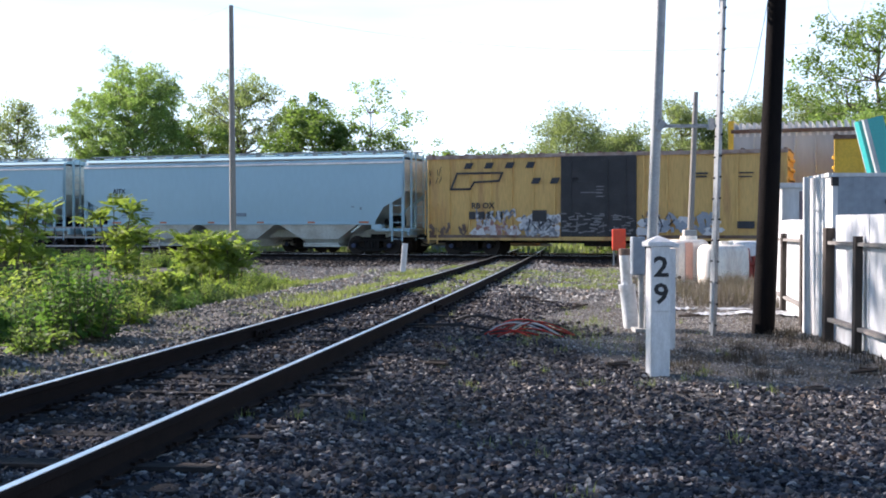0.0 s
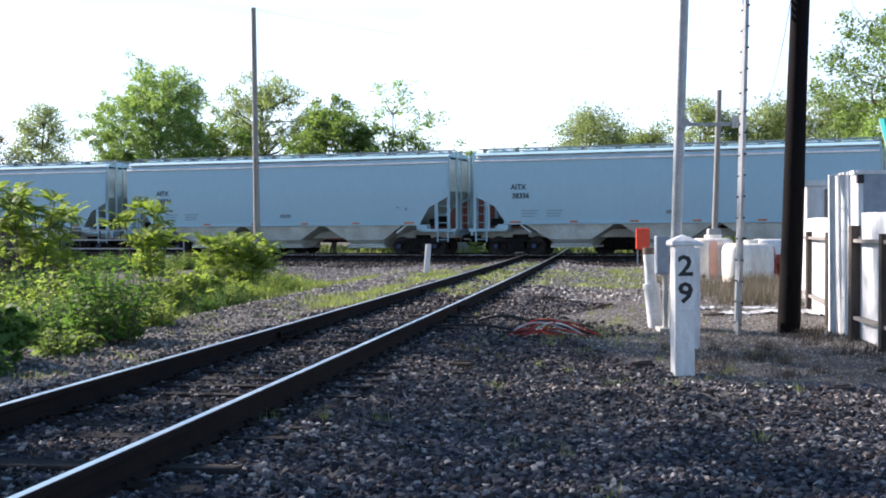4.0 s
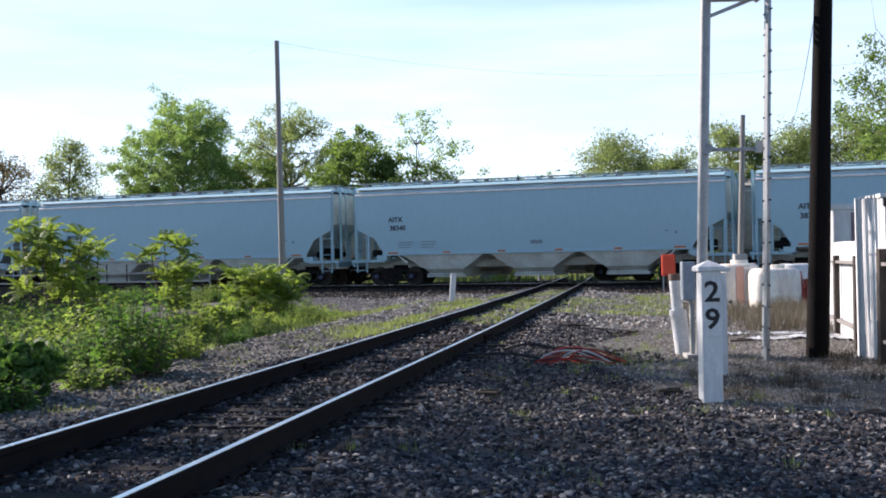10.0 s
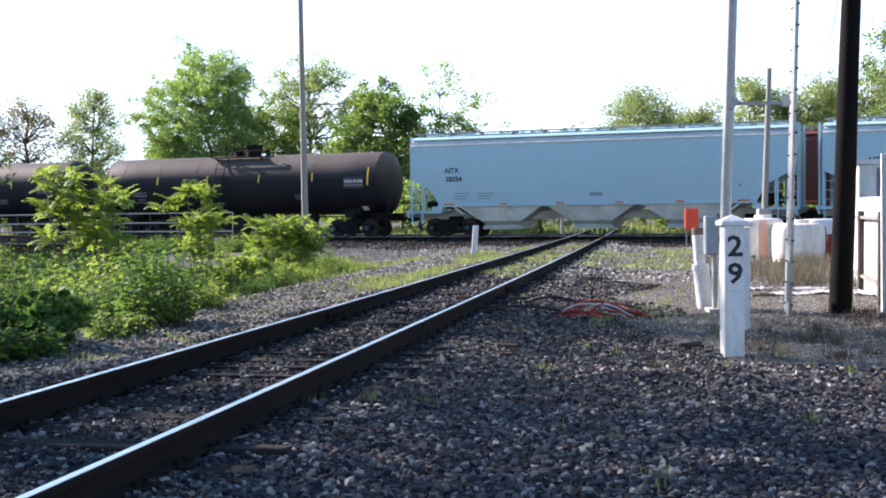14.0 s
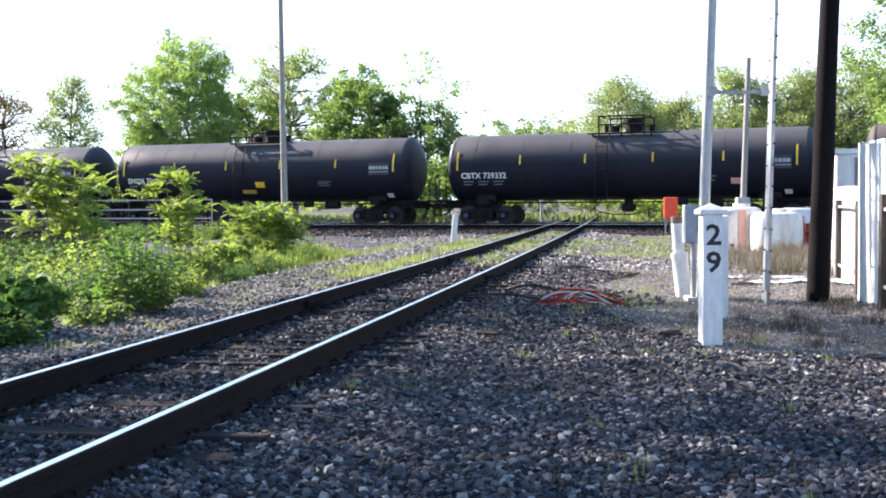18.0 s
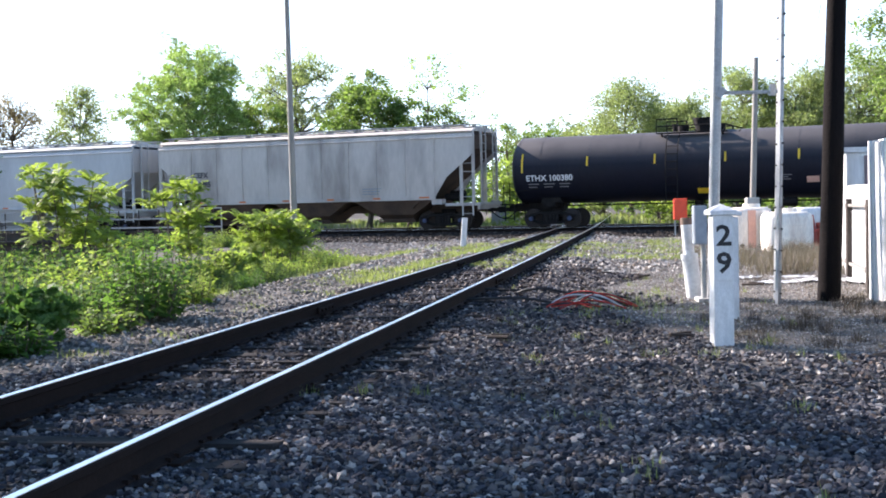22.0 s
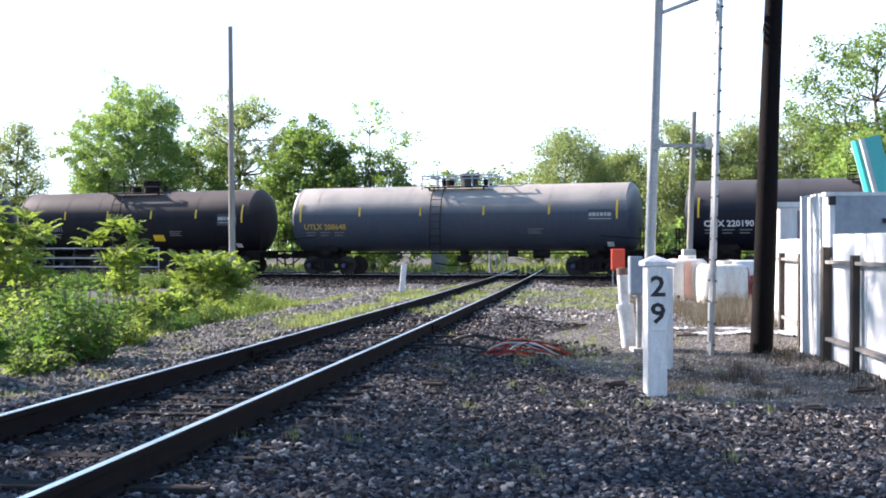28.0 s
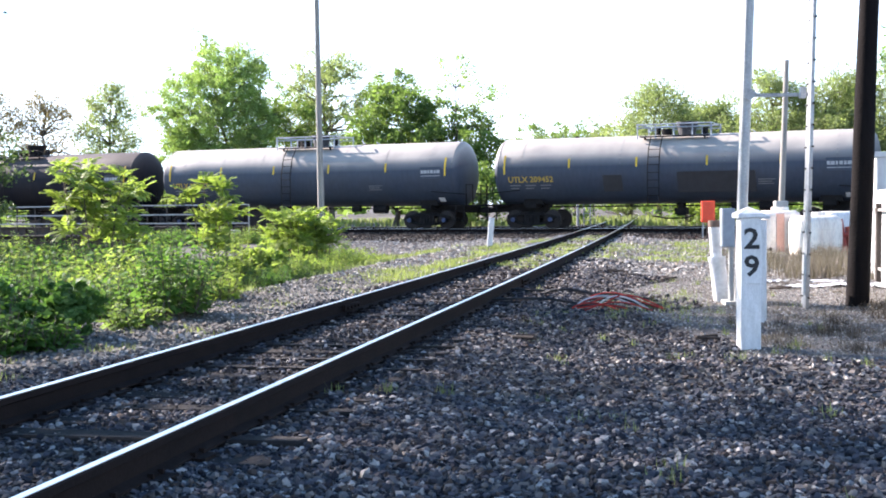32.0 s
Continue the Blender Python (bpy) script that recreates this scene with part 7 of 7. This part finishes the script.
def grass_field(name, label, mat, n, place, h0, h1, w, seed, lean=0.35):
    """Blades, each a thin bent strip."""
    r = np.random.default_rng(seed)
    x, y = place(r, n)
    z = ground_z(x, y)
    h = r.uniform(h0, h1, len(x))
    a = r.uniform(0, 6.28, len(x))
    ww = w * r.uniform(0.6, 1.4, len(x))
    base = np.stack([x, y, z - 0.02], 1)
    side = np.stack([np.cos(a), np.sin(a), 0 * a], 1) * ww[:, None]
    tip = base + np.stack([np.cos(a + 1.3) * h * lean * r.uniform(0, 1.6, len(x)), np.sin(a + 1.3) * h * lean * r.uniform(0, 1.6, len(x)), h], 1)
    v = np.stack([base - side, base + side, tip + side * 0.2, tip - side * 0.2], 1)
    tagged(part_mesh(name, quads(name, v), mat), label, "grass", kind="stuff")


def clumped(x0, x1, y0, y1, clumps, spread, of_track=True):
    def place(r, n):
        cx, cy = r.uniform(x0, x1, clumps), r.uniform(y0, y1, clumps)
        k = r.integers(0, clumps, n)
        s = r.uniform(0.3, 1.0, clumps)[k] * spread
        y = cy[k] + r.normal(size=n) * s
        x = cx[k] + r.normal(size=n) * s
        return (x + branch_x(y) if of_track else x), y
    return place


grass_field("grass_between_rails", "yellow-green grass growing between the rails", "grass", 3600, clumped(-0.55, 0.55, 26, 50, 60, 0.2), 0.05, 0.13, 0.012, 51)
grass_field("grass_strip", "fresh green grass along the track", "grass", 6500, clumped(-3.0, -1.1, 23, 46, 50, 0.35), 0.06, 0.16, 0.014, 52)
grass_field("grass_patch", "short green grass beside the crossing", "grass", 4200, clumped(1.2, 4.2, 30, 46, 40, 0.4), 0.05, 0.13, 0.013, 53)
grass_field("bank_grass", "weedy green grass under the bushes", "grass", 16000, clumped(-9.5, -4.6, 14, 47, 160, 0.35), 0.03, 0.17, 0.014, 54)
grass_field("shoulder_weeds", "thin weeds on the ballast shoulder", "grass", 2600, clumped(-4.6, -1.6, 9, 30, 80, 0.14), 0.02, 0.09, 0.007, 55)
grass_field("ballast_weeds", "thin weeds scattered over the ballast", "grass", 1500, clumped(0.9, 5.0, 5.5, 24, 70, 0.07), 0.02, 0.12, 0.005, 56)
grass_field("dry_grass", "tall dry brown grass round the plastic tanks", "dry_grass", 9000, clumped(4.9, 8.6, 24, 33.5, 90, 0.3, False), 0.05, 0.42, 0.006, 57)
grass_field("dry_tufts", "dry grass tufts beside the milepost and fence", "dry_grass", 2600, clumped(2.4, 5.4, 12.5, 24, 80, 0.16, False), 0.02, 0.09, 0.006, 58)
grass_field("fence_litter", "dark dry weeds along the foot of the fence", "dead_weed", 2600, clumped(4.5, 5.3, 10.5, 18.5, 80, 0.2, False), 0.02, 0.13, 0.006, 60)
grass_field("milepost_tufts", "dry brown tufts round the mileposts", "dead_weed", 1300, clumped(2.35, 3.7, 12.6, 15.5, 26, 0.12, False), 0.03, 0.16, 0.004, 61)
grass_field("cable_weeds", "thin green weeds round the loose conduits", "grass", 420, clumped(1.0, 2.6, 14.5, 20.5, 60, 0.12, False), 0.04, 0.18, 0.0035, 62)
grass_field("far_grass", "green grass beyond the main line", "grass", 14000, clumped(-40, 40, 72, 110, 420, 1.6, False), 0.15, 0.5, 0.06, 59)


# ---------------------------------------------------------------- ties, fastenings and stones


def tie_mesh(seed):
    r = np.random.default_rng(seed)
    bm = bmesh.new()
    box(bm, 0, 0, 0, 2.6, 0.225, 0.17, bevel=0.012)
    for v in bm.verts:
        v.co += Vector(r.normal(size=3) * 0.006)
    me = bpy.data.meshes.new("tie")
    bm.to_mesh(me)
    bm.free()
    me.materials.append(M["tie"])
    return me


tie_kinds = [tie_mesh(k) for k in range(4)]
r = np.random.default_rng(9)
plate_bm = bmesh.new()
box(plate_bm, 0, 0, 0, 0.36, 0.19, 0.018)
for dx in (-0.1, 0.1):
    for dy in (-0.06, 0.06):
        box(plate_bm, dx, dy, 0.018, 0.03, 0.025, 0.035)
plate_me = bpy.data.meshes.new("tie_plate")
plate_bm.to_mesh(plate_me)
plate_bm.free()
plate_me.materials.append(M["rail_side"])
TIE_ROWS = []
y = -14.0
while y < 62:
    sl = 0.1303 - 2 * 0.000188 * y
    x = float(branch_x(y))
    tilt = math.degrees(math.atan(-sl)) + r.normal() * 0.8
    if abs(along(x, y)[1]) > 2.0 and abs(along(x, y)[1] - SECOND) > 2.0:
        TIE_ROWS.append(y)
        ob = new("tie", tie_kinds[int(r.integers(0, 4))])
        ob.parent = branch_track
        ob.matrix_basis = pose(x, y, -0.272 + r.normal() * 0.009, 0, r.normal() * 0.3, tilt)
        for off in (-0.7525, 0.7525):
            pl = new("tie_plate", plate_me)
            pl.parent = branch_track
            pl.matrix_basis = pose(x + off * math.cos(radians(tilt)), y + off * math.sin(radians(tilt)), -0.179, 0, 0, tilt)
    y += 0.53 + r.normal() * 0.015
# bolted joint bars on the near rails
for yj, off in ((20.6, 0.785), (15.6, -0.745), (26.5, -0.745)):
    x = float(branch_x(yj)) + off
    bm = bmesh.new()
    for s in (-1, 1):
        box(bm, s * 0.045, 0, -0.095, 0.03, 0.7, 0.08, bevel=0.006)
        for k in range(4):
            rod(bm, (s * 0.05, -0.25 + 0.165 * k, -0.095), (s * 0.085, -0.25 + 0.165 * k, -0.095), 0.018, 6)
    part("joint_bar", bm, "rail_side", branch_track, at=pose(x, yj, 0, 0, 0, -7))



def rock_shapes(n, r, small=False):
    """Broken stones: sharp solids whose corners lie spread over a flattened ball."""
    k = 6 if small else 8
    shapes, skins = [], []
    for _ in range(n):
        v = r.normal(size=(k, 3))
        v /= np.linalg.norm(v, axis=1)[:, None]
        for _ in range(5):  # spread the corners
            d = v[:, None] - v[None]
            w = (d * d).sum(-1) + np.eye(k)
            v = v + 0.05 * (d / (w ** 1.5)[..., None]).sum(1)
            v /= np.linalg.norm(v, axis=1)[:, None]
        f = []
        for i, j, m in itertools.combinations(range(k), 3):
            nn = np.cross(v[j] - v[i], v[m] - v[i])
            h = (v - v[i]) @ nn
            if (h <= 1e-9).all():
                f.append((i, j, m))
            elif (h >= -1e-9).all():
                f.append((i, m, j))
        shapes.append(v * np.array([1.25, r.uniform(0.75, 1.05), r.uniform(0.5, 0.85)]))
        skins.append(f)
    return shapes, np.array(skins)


def stone_field(name, label, n, place, s0, s1, seed, keep=None, mat="stone", small=False):
    r = np.random.default_rng(seed)
    shapes, faces = rock_shapes(24, r, small)
    x, y = place(r, n)
    if keep is not None:
        ok = keep(x, y)
        x, y = x[ok], y[ok]
    n = len(x)
    z = ground_z(x, y)
    s = s0 * (s1 / s0) ** (r.uniform(0, 1, n) ** 1.3)
    # most stones lie on their flat side, turned at random
    yaw, lean, to = r.uniform(0, 6.28, n), r.normal(size=n) * 0.5, r.uniform(0, 6.28, n)
    a, b, c = np.cos(to) * np.sin(lean / 2), np.sin(to) * np.sin(lean / 2), 0 * to
    w = np.cos(lean / 2)
    cy, sy = np.cos(yaw / 2), np.sin(yaw / 2)
    w, a, b, c = w * cy - c * sy, a * cy + b * sy, b * cy - a * sy, w * sy + c * cy
    rot = np.stack([1 - 2 * (b * b + c * c), 2 * (a * b - c * w), 2 * (a * c + b * w), 2 * (a * b + c * w), 1 - 2 * (a * a + c * c), 2 * (b * c - a * w), 2 * (a * c - b * w), 2 * (b * c + a * w), 1 - 2 * (a * a + b * b)], 1).reshape(-1, 3, 3)
    kind = r.integers(0, 24, n)
    base = np.stack(shapes)[kind]
    v = np.einsum("nij,nkj->nki", rot, base) * s[:, None, None]
    v += np.stack([x, y, z + s * r.uniform(0.0, 0.95, n)], 1)[:, None]
    k = base.shape[1]
    f = (faces[kind] + (np.arange(n) * k)[:, None, None]).reshape(-1, 3)
    me = bpy.data.meshes.new(name)
    me.vertices.add(n * k)
    me.vertices.foreach_set("co", v.astype(np.float32).ravel())
    me.loops.add(len(f) * 3)
    me.loops.foreach_set("vertex_index", f.astype(np.int32).ravel())
    me.polygons.add(len(f))
    me.polygons.foreach_set("loop_start", np.arange(0, len(f) * 3, 3, dtype=np.int32))
    me.update(calc_edges=True)
    me.shade_flat()
    ob = part_mesh(name, me, mat)
    return tagged(ob, label, "stones", kind="stuff")


def right_of_shoulder(x, y):
    """The dark ballast ends at a ragged line left of the far rail."""
    return x - branch_x(y) > -1.55 - 0.35 * np.sin(1.9 * y) - 0.9 * np.clip(11.0 - y, 0, 3)


def wedge(y0, y1, left=-0.62, right=0.42, power=1.0):
    """Places spread over the ground ahead of the camera's spot."""
    def place(r, n):
        y = (y0 ** (power + 1) + (y1 ** (power + 1) - y0 ** (power + 1)) * r.uniform(0, 1, n)) ** (1 / (power + 1))
        return y * r.uniform(left, right, n), y
    return place


def not_rail(x, y):
    d = np.abs(x - branch_x(y))
    return np.abs(d - 0.765) > 0.105


def bed(x, y):
    d = x - branch_x(y)
    return not_rail(x, y) & (d > -7.5)


tie_rows = np.array(TIE_ROWS)
sprinkle = np.random.default_rng(90)


def off_ties(x, y):
    """Fewer stones lie on the ties than between them."""
    d = np.abs(x - branch_x(y))
    near = np.abs(y[:, None] - (x - branch_x(y))[:, None] * -0.12 - tie_rows[None]).min(1)
    return (d > 1.32) | (near > 0.14) | (sprinkle.uniform(0, 1, len(x)) < 0.5)


def mound(x, y):
    """Coarse ballast reaches this far to the right of the track."""
    return x - branch_x(y) < 3.5 + 0.5 * np.sin(1.1 * y) + 12 * np.clip(12.2 - y, 0, 1) - 0.08 * np.clip(y - 14, 0, 20)


def shoulder(s0, s1, o0, o1):
    def place(r, n):
        s, o = r.uniform(s0, s1, n), r.uniform(o0, o1, n)
        return LINE_AT.x + s * li_c - o * li_s, LINE_AT.y + s * li_s + o * li_c
    return place


stone_field("ballast", "blue-grey crushed stone ballast by the camera", 74000, wedge(3.8, 9.0, -0.6, 0.40), 0.010, 0.030, 61, lambda x, y: bed(x, y) & off_ties(x, y) & right_of_shoulder(x, y))
stone_field("ballast", "blue-grey crushed stone ballast along the track", 52000, wedge(9.0, 16.0, -0.56, 0.39), 0.012, 0.034, 62, lambda x, y: bed(x, y) & off_ties(x, y) & mound(x, y) & right_of_shoulder(x, y), small=True)
stone_field("ballast", "blue-grey crushed stone ballast along the track", 38000, wedge(16.0, 30.0, -0.34, 0.22), 0.018, 0.046, 63, lambda x, y: bed(x, y) & off_ties(x, y) & mound(x, y) & right_of_shoulder(x, y), small=True)
stone_field("ballast", "rusty brown ballast stones between the rails and along their foot", 70000, wedge(4.0, 26.0, -0.6, 0.1), 0.012, 0.029, 71, lambda x, y: not_rail(x, y) & off_ties(x, y) & (np.abs(x - branch_x(y)) < 1.12), mat="stone_brown", small=True)
stone_field("gravel", "fine pale gravel beside the milepost", 46000, wedge(9.0, 28.0, 0.02, 0.40), 0.008, 0.02, 64, lambda x, y: ~mound(x, y), mat="stone_pale", small=True)
stone_field("gravel", "dusty grey gravel on the shoulder beside the track", 34000, wedge(7.0, 30.0, -0.62, -0.02), 0.014, 0.04, 70, lambda x, y: bed(x, y) & ~right_of_shoulder(x, y), mat="stone_mid", small=True)
stone_field("ballast", "pale crushed stone near the crossing", 28000, wedge(26.0, 54.0, -0.2, 0.22), 0.022, 0.055, 65, lambda x, y: not_rail(x, y) & (x - branch_x(y) > -4.5) & (along(x, y)[1] < -4.0 + 0.3 * np.sin(3 * x)), mat="stone_pale", small=True)
stone_field("ballast", "brown-grey ballast shoulder of the main line", 38000, shoulder(-24, 26, -6.0, -1.2), 0.03, 0.07, 66, mat="stone_brown", small=True)
stone_field("ballast", "brown-grey ballast between the main tracks", 7000, shoulder(-24, 26, -0.7, 3.7), 0.03, 0.07, 67, mat="stone_brown", small=True)
stone_field("gravel", "grey gravel on the bank before the main line", 10000, shoulder(-7.5, 2, -13, -4), 0.02, 0.055, 68, lambda x, y: (x - branch_x(y) < -3.5), mat="stone_pale", small=True)

stone_field("ballast", "blue-grey crushed stone ballast round the camera", 7000, lambda r, n: (r.uniform(-11, 9, n), r.uniform(-13, 4.2, n)), 0.02, 0.05, 69, lambda x, y: bed(x, y) & off_ties(x, y), small=True)

# the stones nearest to the camera, singly
heap = thing("near_stones", "loose grey ballast stones lying in front of the camera", "stones", kind="structure")
r = np.random.default_rng(77)
shapes, faces = rock_shapes(8, r)
single = []
for v, skin in zip(shapes, faces):
    me = mesh_of("stone", v.tolist(), skin.tolist())
    me.materials.append(M["stone_one"])
    single.append(me)
count = 0
while count < 300:
    y = r.uniform(5.2, 6.8)
    x = y * r.uniform(-0.2, 0.36)
    if abs(abs(x - float(branch_x(y))) - 0.7525) < 0.14:
        continue
    s = r.uniform(0.022, 0.04)
    ob = new("stone", single[count % 8])
    ob.parent = heap
    ob.matrix_basis = pose(x, y, gz(x, y) + s * 0.5, *r.uniform(0, 360, 3)) @ Matrix.Diagonal((s, s, s * 0.85, 1))
    count += 1


# ---------------------------------------------------------------- what moves


def run(far, t):
    """How far a train has come at t."""
    return SPEED_FAR * t if far else SPEED * t + GAIN * t * t


def motions():
    for car, middle, across, far in TRAIN:
        rows = []
        for t in range(0, 33, 4):
            p = LINE @ Vector((middle + run(far, t), across, 0))
            rows.append((float(t), pose(*p, 0, 0, LINE_TURN)))
        walk(car, rows)
        # the wheels turn while the car passes the camera
        seen = [k for k in range(0, 32 * FPS + 1) if -38 < middle + run(far, k / FPS) < 30]
        if len(seen) < 2:
            continue
        first, last = seen[0], seen[-1]
        for wheel in [o for o in car.children_recursive if o.name.startswith("wheelset")]:
            x = wheel.location.x
            rows = [(k / FPS, pose(x, 0, 0.42, 0, math.degrees((run(far, k / FPS) - run(far, first / FPS)) / 0.42), 0)) for k in seen]
            if first > 0:
                rows.insert(0, (0.0, pose(x, 0, 0.42)))
            if last < 32 * FPS:
                rows.append((32.0, rows[-1][1]))
            walk(wheel, rows)


motions()
